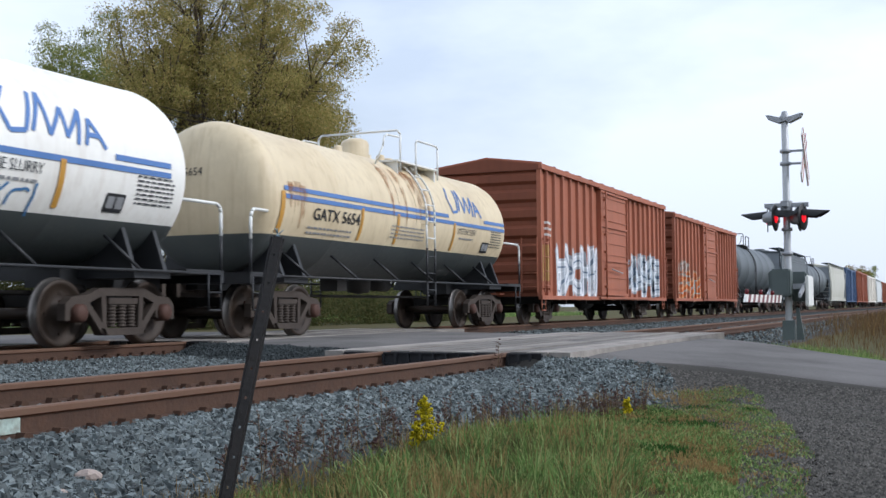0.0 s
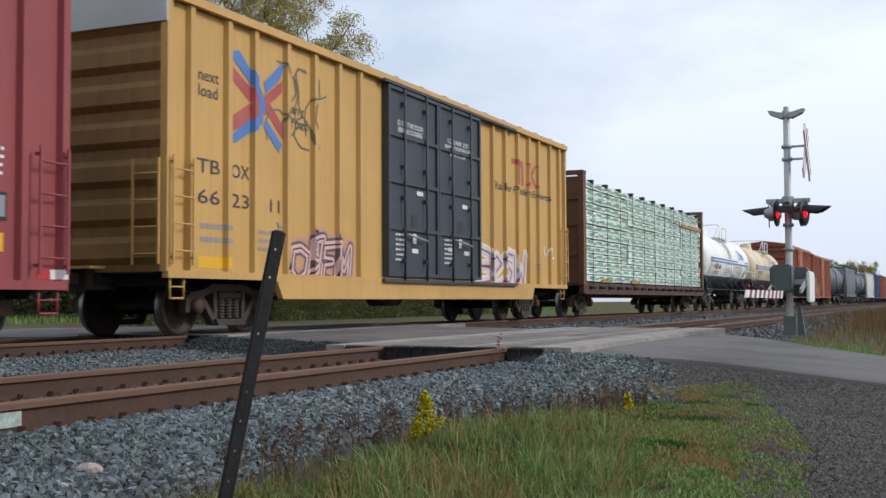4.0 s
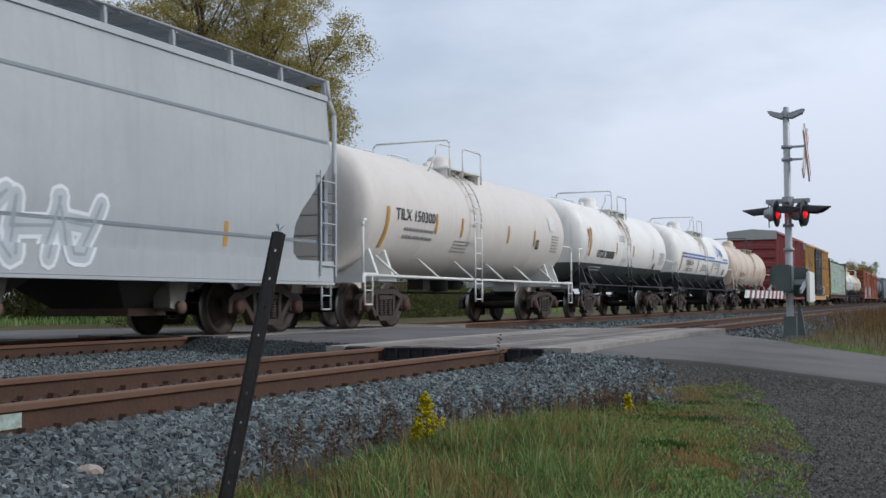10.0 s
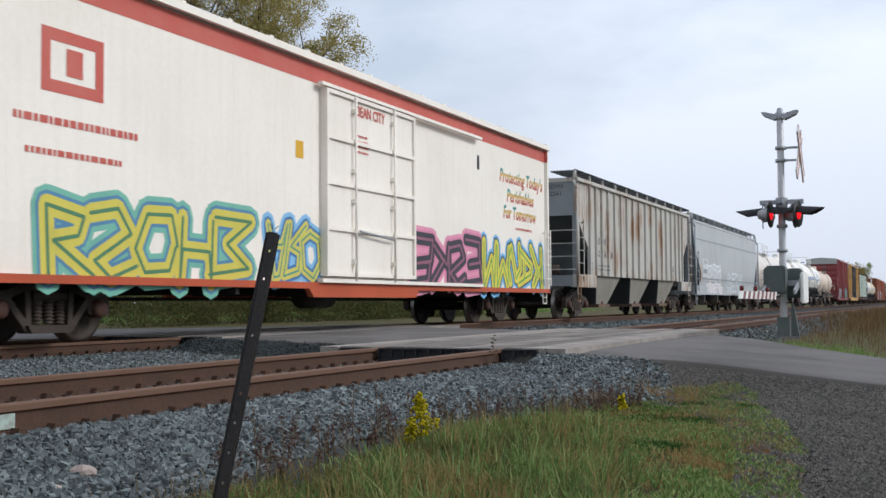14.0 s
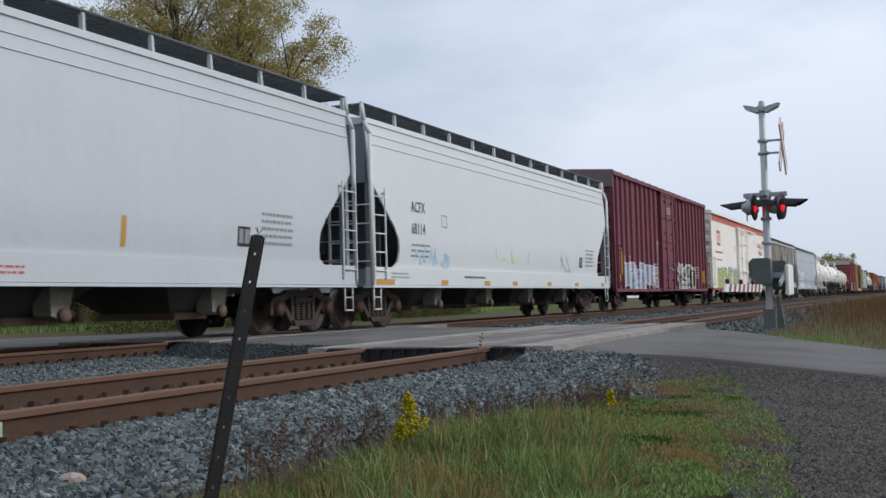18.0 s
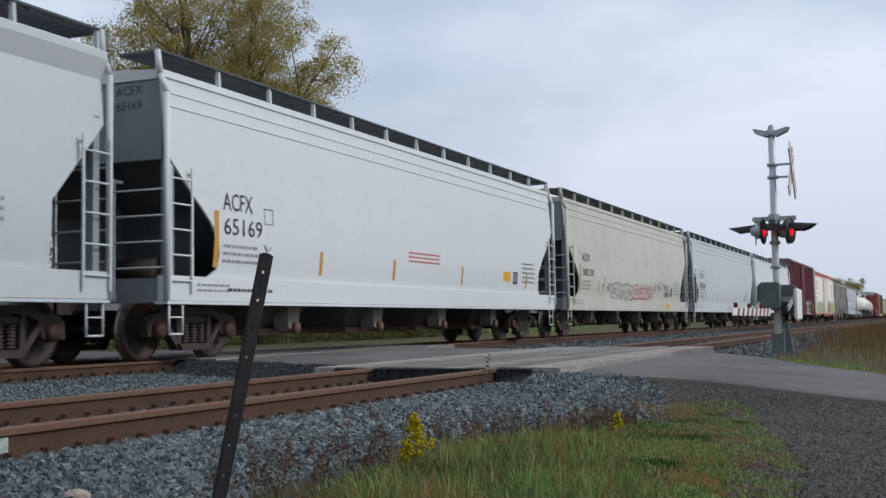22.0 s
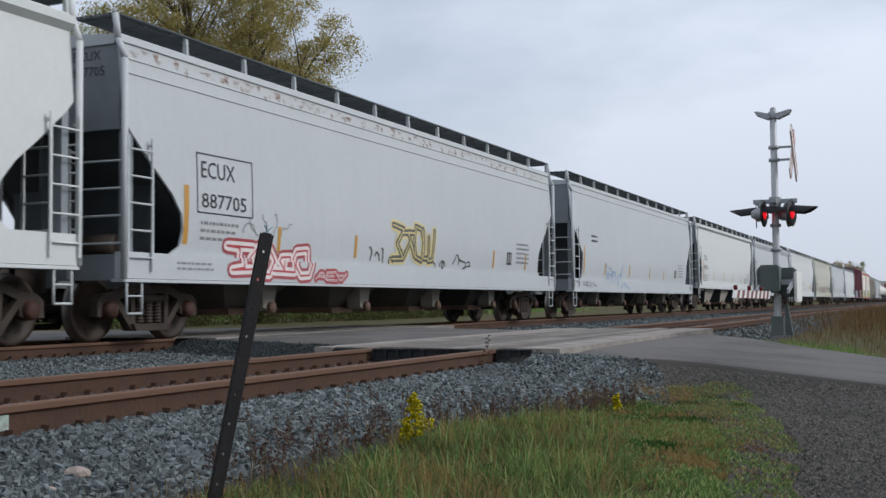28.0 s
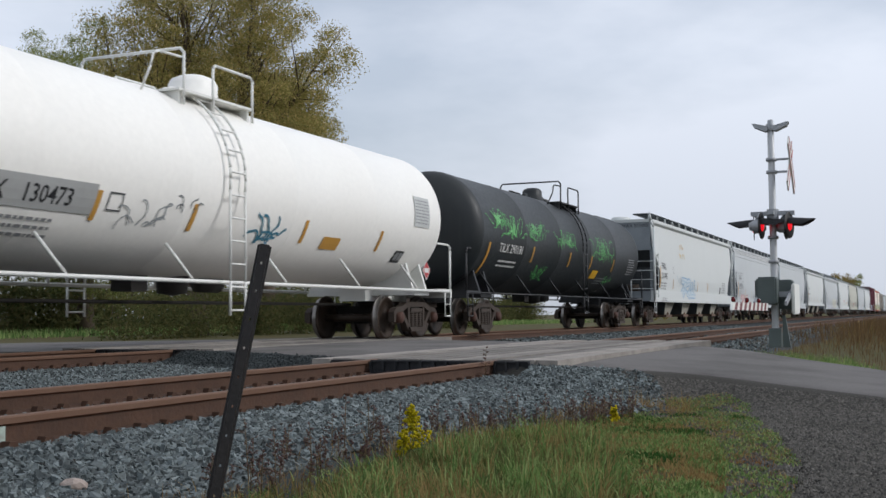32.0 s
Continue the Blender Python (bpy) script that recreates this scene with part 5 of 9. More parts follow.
def graffiti(car, seed, x0, x1, z0, z1, n, fill, outline, cuts_x, cuts_z, surf, halo=None, detail=None):
    """A sprayed piece: halo, outline, fill and strokes, a few millimetres over one another."""
    layers = []
    if halo:
        layers.append((halo, 0.12, 0.002))
    layers += [(outline, 0.045, 0.004), (fill, -0.005, 0.006), (detail or outline, -0.09, 0.008)]
    for colour, grow, lift in layers:
        ob = paint("graffiti", polys(tag_shapes(random.Random(seed), x0, x1, z0, z1, n, grow if grow > -0.05 else -min((x1 - x0) / n * 0.30, (z1 - z0) * 0.26) * 0.40)), spray(colour), car, cuts_x, cuts_z,
                   lambda x, z, lift=lift: surf(x, z) - lift, "sprayed graffiti")
        tagged(ob, kind="stuff")


def small_print(rng, x0, x1, z0, z1, rows):
    """Bars for stencilled lines too small to read."""
    out = []
    h = (z1 - z0) / rows
    for r in range(rows):
        x = x0
        while x < x1 - 0.05:
            w = 0.04 + 0.1 * rng.random()
            out.append((x, min(x1, x + w), z0 + r * h + h * 0.3, z0 + r * h + h * 0.7))
            x += w + 0.03
    return out


M_STENCIL = mat("grey_stencil_print", "868788", 0.6, 0, 0.2)


def stencil(rng, car, x0, x1, z0, z1, rows, material, cx, cz, surf):
    ob = paint("stencil", plates(small_print(rng, x0, x1, z0, z1, rows)), material, car, cx, cz, surf, "small stencilled print")
    return tagged(ob, kind="stuff") if ob else None


def frame_plate(x0, x1, z0, z1, w):
    """A rectangular outline."""
    return plates([(x0, x1, z0, z0 + w), (x0, x1, z1 - w, z1), (x0, x0 + w, z0 + w, z1 - w), (x1 - w, x1, z0 + w, z1 - w)])


# ---- tank cars ----
def tank_car(at, length, radius, zc, tank_len, paint_top, paint_low=None, z_split=1.8, stripes=(), mark="", mark_x=0.0, mark_z=2.6, mark_size=0.3,
             label="", frame_mat=None, rail_mat=None, logo=(), tapes=(), through=True, seed=1, dome_x=0.0, dome_off=-0.6, extra=None, head_mark="", mark_width=None, text_mat=None, truck_x=None, print_x=None, top_mat=None, dome_r=0.31, saddle_mat=None):
    car = thing("tank_car", label, "tank car", at, "freight train")
    rng = random.Random(seed)
    R, hl = radius, tank_len / 2
    fm, rm = frame_mat or M_BLACKPAINT, rail_mat or M_WHITEPAINT
    head = R * 0.36
    seg = 48
    bm = bmesh.new()
    prof = []
    knuckle = [(1.0, 0.0), (0.985, 0.25), (0.93, 0.50), (0.82, 0.72), (0.66, 0.88), (0.42, 0.97), (0.18, 0.998)]
    for u, r in knuckle:
        prof.append((-hl - head * u, R * r))
    prof += [(-hl - 0.02, R + 0.006), (-hl, R)]
    seams = [-hl + 2 * hl * k / 5 for k in range(1, 5)]
    for sx in seams:
        prof += [(sx - 0.03, R), (sx, R + 0.008), (sx + 0.03, R)]
    prof += [(hl, R), (hl + 0.02, R + 0.006)]
    for u, r in reversed(knuckle):
        prof.append((hl + head * u, R * r))
    angs = [i * 360 / seg - 90 for i in range(seg)]
    rings = []
    for w, r in prof:
        if r < 1e-4:
            rings.append([bm.verts.new((w, 0, zc))])
        else:
            ring = []
            for a in angs:
                zz, yy = r * math.sin(radians(a)), r * math.cos(radians(a))
                ring.append(bm.verts.new((w, yy, zc + zz)))
            rings.append(ring)
    na = len(angs)
    for r0, r1 in zip(rings, rings[1:]):
        for i in range(na):
            j = (i + 1) % na
            vs = list(dict.fromkeys([r0[i % len(r0)], r0[j % len(r0)], r1[j % len(r1)], r1[i % len(r1)]]))
            if len(vs) > 2:
                bm.faces.new(vs).smooth = True
    if paint_low:
        bmesh.ops.bisect_plane(bm, geom=bm.verts[:] + bm.edges[:] + bm.faces[:], plane_co=(0, 0, z_split), plane_no=(0, 0, 1))
        for f in bm.faces:
            if f.calc_center_median().z < z_split:
                f.material_index = 1
    part("tank", bm, [paint_top, paint_low or paint_top], car)
    surf = lambda x, z: -math.sqrt(max(0.0, (R + 0.008) ** 2 - (z - zc) ** 2)) - 0.004
    cz = [zc - R + 2 * R * k / 26 for k in range(1, 26)]
    zd = lambda deg: zc + R * math.sin(radians(deg))
    for x0, x1, z0, z1, colour in stripes:
        paint("stripe", plates([(x0, x1, z0, z1)]), spray(colour), car, [x0 + (x1 - x0) * k / 4 for k in (1, 2, 3)], cz, surf, "painted stripe")
    for shapes, colour in logo:
        paint("emblem", polys(shapes), spray(colour), car, [], cz, surf, "painted emblem")
    tm = text_mat or M_BLACKPAINT
    if mark:
        paint("lettering", words(mark, mark_size, mark_x, mark_z, width=mark_width, bold=0.002), tm, car, [], cz, surf)
    if mark:
        stencil(rng, car, mark_x, mark_x + 1.3, mark_z - 0.36, mark_z - 0.08, 2, tm, [], cz, surf)
    if print_x:
        stencil(rng, car, *print_x, 7, M_STENCIL, [], cz, surf)
    for x, z0, z1 in tapes:
        paint("reflector", plates([(x, x + 0.09, z0, z1)]), M_YELLOWPAINT, car, [], cz, surf, "yellow reflective strip")
    if head_mark:
        bm2 = words(head_mark, 0.2, -0.55, 0)
        for v in bm2.verts:
            y = v.co.x
            z = zc + 0.35 + v.co.z
            rr = min(1.0, math.hypot(y, z - zc) / R)
            v.co = Vector((-hl - head * float(np.interp(rr, [k[1] for k in knuckle], [k[0] for k in knuckle])) - 0.012, -y, z))
        part("lettering", bm2, tm, car)
    # stub sills, saddles, end rails and side rails
    half = length / 2
    for s in (-1, 1):
        bm = bmesh.new()
        x0, x1 = sorted((s * (hl - 1.3), s * (half - 0.55)))
        box(bm, x0, x1, -0.32, 0.32, 0.82, 1.12)
        part("stub_sill", bm, fm, car)
        bm = bmesh.new()
        x0, x1 = sorted((s * (hl + 0.1), s * (half - 0.42)))
        box(bm, x0, x1, -1.42, 1.42, 1.02, 1.09)
        box(bm, s * (half - 0.45) - 0.03, s * (half - 0.45) + 0.03, -1.42, 1.42, 0.90, 1.09)
        part("end_platform", bm, rm if through else fm, car)
        bm = bmesh.new()
        x = s * (hl - 0.55)
        for dx in (-0.38, 0.3):
            prism(bm, [(-1.30, 1.0), (1.30, 1.0), (1.02, zc - R * 0.50), (0.80, zc - R * 0.66), (0, zc - R * 0.97), (-0.80, zc - R * 0.66), (-1.02, zc - R * 0.50)], lambda u, v, w: (w, u, v), x + dx, x + dx + 0.08)
        box(bm, x - 0.4, x + 0.4, -1.32, 1.32, 0.94, 1.02)
        part("saddle", bm, saddle_mat or (rm if through else fm), car)
        for sy in (-1, 1):
            bm = bmesh.new()
            xe, xi = s * (half - 0.47), s * (hl + 0.12)
            zl = 1.62 if paint_low else 1.05
            pipe(bm, [(xe, sy * 1.4, zl), (xe, sy * 1.4, 1.98), (xe - s * 0.03, sy * 1.4, 2.06), (xe - s * 0.10, sy * 1.39, 2.11), (xi, sy * 1.2, 2.14)], 0.026, 8)
            part("handrail", bm, rm, car)
            if paint_low:
                bm = bmesh.new()
                bar(bm, (xe, sy * 1.4, 1.05), (xe, sy * 1.4, zl), 0.026, 8)
                part("handrail", bm, fm, car, "black lower handrail")
            bm = bmesh.new()
            stirrup(bm, s * (half - 0.66), sy * 1.42, 0.48, 1.02)
            part("step", bm, rm if through else fm, car)
    for sy in (-1, 1):
        ys = sy * 1.40
        bm = bmesh.new()
        bar(bm, (-half + 0.6, ys, 1.04), (half - 0.6, ys, 1.04), 0.032 if through else 0.022, 8)
        n = 6
        for k in range(n):
            x = -hl + 0.9 + (2 * hl - 1.8) * k / (n - 1)
            bar(bm, (x, ys, 1.04), (x - 0.3, sy * R * 0.74, zc - R * 0.70), 0.026)
        part("side_rail", bm, rm if through else fm, car)
    # brake gear below
    bm = bmesh.new()
    box(bm, -1.3, -0.9, -0.2, 0.2, zc - R - 0.24, zc - R + 0.06)
    lathe(bm, [(0.7, 0), (0.7, 0.15), (1.3, 0.15), (1.3, 0)], lambda w, a, b: (w, a, zc - R - 0.08 + b), 14)
    bar(bm, (-hl + 1, 0.2, 0.75), (hl - 1, 0.2, 0.75), 0.03)
    lathe(bm, [(zc - R + 0.05, 0.28), (zc - R - 0.25, 0.25), (zc - R - 0.3, 0.0)], lambda w, a, b: (a, b, w), 14)
    part("brake_gear", bm, M_UNDER, car)
    # top: dome housing, platform, railing, ladders
    zt = zc + R
    for xo, rr, hh, nm in ((dome_off, dome_r, 0.40 if dome_r < 0.35 else 0.5, "dome"), (dome_off - 0.75, 0.09, 0.16, "valve"), (0.15, 0.1, 0.2, "valve"), (0.55, 0.12, 0.16, "valve")):
        bm = bmesh.new()
        lathe(bm, [(zt - 0.12, rr * 1.12), (zt + 0.03, rr * 1.12), (zt + 0.04, rr), (zt + hh * 0.66, rr), (zt + hh * 0.84, rr * 0.88), (zt + hh * 0.96, rr * 0.55), (zt + hh, 0)], lambda w, a, b: (dome_x + a + xo, b, w), 20)
        part(nm, bm, paint_top, car)
    for s in (-1, 1):
        bm = bmesh.new()
        y0, y1 = sorted((s * 0.40, s * 1.0))
        box(bm, dome_x - 1.0, dome_x + 1.1, y0, y1, zt - 0.14, zt - 0.10)
        for x in (-0.9, 0.0, 1.0):
            box(bm, dome_x + x - 0.03, dome_x + x + 0.03, min(s * 0.55, s * 0.95), max(s * 0.55, s * 0.95), zt - 0.42, zt - 0.12)
        part("platform", bm, rm, car)
        bm = bmesh.new()
        y = s * 1.0
        pipe(bm, [(dome_x - 0.1, y, zt - 0.35), (dome_x - 0.1, y, zt + 0.36), (dome_x - 0.04, y, zt + 0.42), (dome_x + 1.0, y, zt + 0.42), (dome_x + 1.06, y, zt + 0.36), (dome_x + 1.06, y, zt - 0.35)], 0.024)
        part("railing", bm, top_mat or rm, car)
        bm = bmesh.new()
        pipe(bm, [(dome_x - 1.7, y, zt + 0.1), (dome_x - 1.64, y, zt + 0.3), (dome_x - 1.5, y, zt + 0.36), (dome_x - 0.95, y, zt + 0.38)], 0.02)
        bar(bm, (dome_x - 1.7, y, zt + 0.1), (dome_x - 1.7, y * 0.8, zt - 0.3), 0.02)
        part("railing", bm, top_mat or rm, car)
    bm = bmesh.new()
    pipe(bm, [(dome_x - 0.88, -1.0, zt - 0.35), (dome_x - 0.88, -1.0, zt + 0.46), (dome_x - 0.88, -0.93, zt + 0.54), (dome_x - 0.88, 0.93, zt + 0.54), (dome_x - 0.88, 1.0, zt + 0.46), (dome_x - 0.88, 1.0, zt - 0.35)], 0.024)
    part("railing", bm, top_mat or rm, car)
    for sy in (-1, 1):
        pts = []
        for k in range(12):
            ang = radians(62 - 6.2 * k)
            pts.append((sy * (R + 0.1) * math.cos(ang), zc + (R + 0.1) * math.sin(ang)))
        low = z_split if paint_low and z_split > 1.5 else -1.0
        pts += [(sy * (R + 0.1), z) for z in (low + 0.01, 1.05, 0.52) if z > 0]
        upper = [q for q in pts if q[1] > low]
        lower = [upper[-1]] + [q for q in pts if q[1] <= low]
        for run_pts, m, lab in ((upper, rm, ""), (lower, fm, "black lower ladder")):
            if len(run_pts) < 2:
                continue
            bm = bmesh.new()
            for x in (-0.48, -0.06):
                pipe(bm, [(dome_x + x, y, z) for y, z in run_pts], 0.022, 6)
            stile = part("ladder", bm, m, car, lab)
            rung = mesh_of(make(bar, (-0.48, 0, 0), (-0.06, 0, 0), 0.016, 6), "rung", m)
            gone, want = 0.0, 0.18
            for (ya, za), (yb, zb) in zip(run_pts, run_pts[1:]):
                d = math.hypot(yb - ya, zb - za)
                while want <= gone + d:
                    f = (want - gone) / d
                    part("rung", rung, None, stile, at=pose(dome_x, ya + (yb - ya) * f, za + (zb - za) * f))
                    want += 0.36
                gone += d
    if extra:
        extra(car, [], cz, surf)
    tx = truck_x or hl - 0.75
    for s in (-1, 1):
        add_truck(car, s * tx)
    add_ends(car, length)
    return car


# ---- boxcars ----
def side_profile(hb, hw, ribs, rib_w, rib_d, doors):
    """Breakpoints (x, depth) of a ribbed side, and its surface."""
    pts = [(-hb, hw)]
    for x in sorted(ribs):
        pts += [(x - rib_w / 2 - 0.03, hw - rib_d), (x - rib_w / 2, hw), (x + rib_w / 2, hw), (x + rib_w / 2 + 0.03, hw - rib_d)]
    pts.append((hb, hw))
    pts[0] = (-hb, hw)
    pts.insert(1, (-hb + 0.12, hw))
    pts.insert(2, (-hb + 0.15, hw - rib_d))
    pts.insert(-1, (hb - 0.15, hw - rib_d))
    pts.insert(-1, (hb - 0.12, hw))
    xs, ds = [p[0] for p in pts], [p[1] for p in pts]
    return pts, lambda x, z: -float(np.interp(x, xs, ds))


def boxcar(at, length, hb, z0, z1, z2, body, end_mat, ribs, doors, label, hw=1.58, rib_w=0.11, rib_d=0.085, truck_x=None, roof_mat=None, sill=None,
           extra=None, name="boxcar", ladder_mat=None, end_top=None, end_ribs=7, eave=0.14, sill_mat=None):
    car = thing(name, label, "boxcar", at, "freight train")
    pts, surf = side_profile(hb, hw, ribs, rib_w, rib_d, doors)
    cuts = [p[0] for p in pts]
    for sy in (-1, 1):
        bm = bmesh.new()
        lo = [bm.verts.new((x, sy * d, z0)) for x, d in pts]
        hi = [bm.verts.new((x, sy * d, z1)) for x, d in pts]
        li = [bm.verts.new((x, sy * (hw - 0.12), z0)) for x in (-hb, hb)]
        hi2 = [bm.verts.new((x, sy * (hw - 0.12), z1)) for x in (-hb, hb)]
        for i in range(len(pts) - 1):
            bm.faces.new((lo[i], lo[i + 1], hi[i + 1], hi[i]))
        bm.faces.new((li[0], li[1], hi2[1], hi2[0]))
        bm.faces.new(lo[::-1] + [li[0], li[1]][0:1] + [li[1]])
        bm.faces.new(hi + [hi2[1], hi2[0]])
        bm.faces.new((lo[0], hi[0], hi2[0], li[0]))
        bm.faces.new((lo[-1], li[1], hi2[1], hi[-1]))
        part("side_wall", bm, body, car)
        bm = bmesh.new()
        y0, y1 = sorted((sy * (hw - 0.05), sy * (hw + 0.045)))
        box(bm, -hb - 0.02, hb + 0.02, y0, y1, z1 - 0.0, z1 + eave)
        part("eave_rail", bm, body, car)
        bm = bmesh.new()
        y0, y1 = sorted((sy * (hw - 0.09), sy * (hw + 0.015)))
        box(bm, -hb + 0.02, hb - 0.02, y0, y1, z0 - 0.09, z0 + 0.02)
        if sill:
            poly = [(sill[0], z0), (sill[0] + 0.25, sill[2]), (sill[1] - 0.25, sill[2]), (sill[1], z0)]
            prism(bm, poly, lambda u, v, w: (u, w, v), y0, y1)
        part("side_sill", bm, sill_mat or body, car)
    # corrugated ends
    for s in (-1, 1):
        bm = bmesh.new()
        prof = [(hb - 0.10, z0)]
        step = (z1 - z0) / end_ribs
        for k in range(end_ribs):
            za = z0 + k * step
            prof += [(hb - 0.10, za + step * 0.18), (hb - 0.01, za + step * 0.36), (hb - 0.01, za + step * 0.74), (hb - 0.10, za + step * 0.92)]
        prof.append((hb - 0.10, z1))
        va = [bm.verts.new((s * x, -hw + 0.10, z)) for x, z in prof]
        vb = [bm.verts.new((s * x, hw - 0.10, z)) for x, z in prof]
        for i in range(len(prof) - 1):
            bm.faces.new((va[i], va[i + 1], vb[i + 1], vb[i]))
        back = [bm.verts.new((s * (hb - 0.2), y, z)) for y, z in ((-hw + 0.1, z0), (-hw + 0.1, z1), (hw - 0.1, z1), (hw - 0.1, z0))]
        bm.faces.new(back)
        part("end_wall", bm, end_mat, car)
        bm = bmesh.new()
        prism(bm, [(-hw, z1 - 0.02), (hw, z1 - 0.02), (hw, z1 + 0.12), (0, z2), (-hw, z1 + 0.12)], lambda u, v, w: (w, u, v), min(s * (hb - 0.16), s * (hb + 0.01)), max(s * (hb - 0.16), s * (hb + 0.01)))
        if end_top:
            x0, x1 = sorted((s * (hb - 0.05), s * (hb + 0.03)))
            box(bm, x0, x1, -hw, hw, end_top, z1 + 0.1)
        part("end_cap", bm, roof_mat or end_mat, car)
    # roof with cross ribs
    bm = bmesh.new()
    prism(bm, [(-hw - 0.02, z1 + eave), (0, z2), (hw + 0.02, z1 + eave), (hw - 0.1, z1 + eave - 0.06), (0, z2 - 0.08), (-hw + 0.1, z1 + eave - 0.06)], lambda u, v, w: (w, u, v), -hb, hb)
    nr = int(2 * hb / 1.2)
    for k in range(nr + 1):
        x = -hb + 0.1 + (2 * hb - 0.2) * k / nr
        prism(bm, [(-hw, z1 + eave), (0, z2), (hw, z1 + eave), (hw, z1 + eave + 0.05), (0, z2 + 0.05), (-hw, z1 + eave + 0.05)], lambda u, v, w: (w, u, v), x - 0.05, x + 0.05)
    part("roof", bm, roof_mat or body, car)
    bm = bmesh.new()
    box(bm, -hb + 0.1, hb - 0.1, -0.3, 0.3, 0.80, z0)
    box(bm, -hb + 0.15, hb - 0.15, -hw + 0.15, hw - 0.15, z0 - 0.03, z0 + 0.05)
    part("underframe", bm, M_UNDER, car)
    cm = mesh_of(make(box, -0.05, 0.05, -hw + 0.1, hw - 0.1, z0 - 0.2, z0), "crossmember", M_UNDER)
    nx = 8
    for k in range(nx):
        part("crossmember", cm, None, car, at=pose(-hb + 0.5 + (2 * hb - 1) * k / (nx - 1), 0, 0))
    bm = bmesh.new()
    lathe(bm, [(-1.2, 0), (-1.2, 0.2), (-0.2, 0.2), (-0.2, 0)], lambda w, a, b: (w, -0.7 + a, 0.62 + b), 12)
    part("air_tank", bm, M_UNDER, car)
    bm = bmesh.new()
    bar(bm, (-hb + 2, 0.5, 0.6), (hb - 2, 0.5, 0.6), 0.03)
    part("brake_rod", bm, M_UNDER, car)
    lm = ladder_mat or body
    for s in (-1, 1):
        xa, xb = sorted((s * (hb - 0.08), s * (hb - 0.55)))
        ladder(car, xa, xb, -hw - 0.06, z0 + 0.1, z0 + 1.65, 4, lm)
        bm = bmesh.new()
        stirrup(bm, s * (hb - 0.3), -hw + 0.05, z0 - 0.38, z0 - 0.05)
        part("step", bm, lm, car)
        bm = bmesh.new()
        for k in range(4):
            z = z0 + 0.25 + k * 0.38
            bar(bm, (s * (hb + 0.06), -hw + 0.1, z), (s * (hb + 0.06), -hw + 0.55, z), 0.014, 5)
        for y in (-hw + 0.1, -hw + 0.55):
            box(bm, s * (hb + 0.06) - 0.015, s * (hb + 0.06) + 0.015, y - 0.015, y + 0.015, z0 + 0.1, z0 + 1.6)
        part("end_ladder", bm, lm, car)
        bm = bmesh.new()
        box(bm, min(s * hb, s * (hb + 0.32)), max(s * hb, s * (hb + 0.32)), -0.5, 0.6, z0 + 0.05, z0 + 0.09)
        part("brake_step", bm, lm, car)
    for d in doors:
        add_door(car, hw, z0, z1, *d)
    if extra:
        extra(car, cuts, [], lambda x, z: surf(x, z) - 0.004)
    tx = truck_x or hb - 1.75
    for s in (-1, 1):
        add_truck(car, s * tx)
    add_ends(car, length)
    return car


def add_door(car, hw, z0, z1, x0, x1, material, style, zb=None, zt=None):
    """A door on each side: style 'plug' has locking bars, 'slide' has horizontal beads."""
    zb, zt = zb or z0 + 0.06, zt or z1 - 0.06
    yf = hw + 0.02
    for sy in (-1, 1):
        y0, y1 = sorted((sy * (hw - 0.1), sy * yf))
        d = part("door", make(box, x0, x1, y0, y1, zb, zt), material, car)
        y2, y3 = sorted((sy * yf, sy * (yf + 0.05)))
        for xa in (x0, x1 - 0.08):
            part("door_stile", make(box, xa, xa + 0.08, y2, y3, zb, zt), material, d)
        n = 4 if style == "plug" else 3
        for k in range(n + 1):
            z = zb + (zt - zb - 0.07) * k / n
            part("door_rail", make(box, x0 + 0.08, x1 - 0.08, y2, y3, z, z + 0.07), material, d)
        if style == "slide":
            ya, yb = sorted((sy * yf, sy * (yf + 0.025)))
            for k in range(9):
                z = zb + 0.2 + (zt - zb - 0.4) * k / 8
                part("bead", make(box, x0 + 0.1, x1 - 0.1, ya, yb, z, z + 0.05), material, d)
        for f in ((0.28, 0.72) if style == "plug" else (0.15,)):
            x = x0 + (x1 - x0) * f
            bm = bmesh.new()
            bar(bm, (x, sy * (yf + 0.075), zb - 0.08), (x, sy * (yf + 0.075), zt), 0.026)
            for k in range(6):
                z = zb + (zt - zb) * (k + 0.5) / 6
                box(bm, x - 0.05, x + 0.05, *sorted((sy * yf, sy * (yf + 0.09))), z - 0.04, z + 0.04)
            part("locking_bar", bm, material, d)
        bm = bmesh.new()
        zh = zb + 0.85
        bar(bm, (x0 + 0.3 * (x1 - x0), sy * (yf + 0.11), zh), (x0 + 0.7 * (x1 - x0), sy * (yf + 0.11), zh - 0.1), 0.022)
        part("handle", bm, M_GALV, d)
        ya, yb = sorted((sy * (hw - 0.02), sy * (hw + 0.09)))
        part("door_track", make(box, x0 - 0.2, x1 + (x1 - x0), ya, yb, zb - 0.12, zb - 0.05), material, d)
        part("door_track", make(box, x0 - 0.2, x1 + (x1 - x0), ya, yb, zt + 0.02, zt + 0.08), material, d)


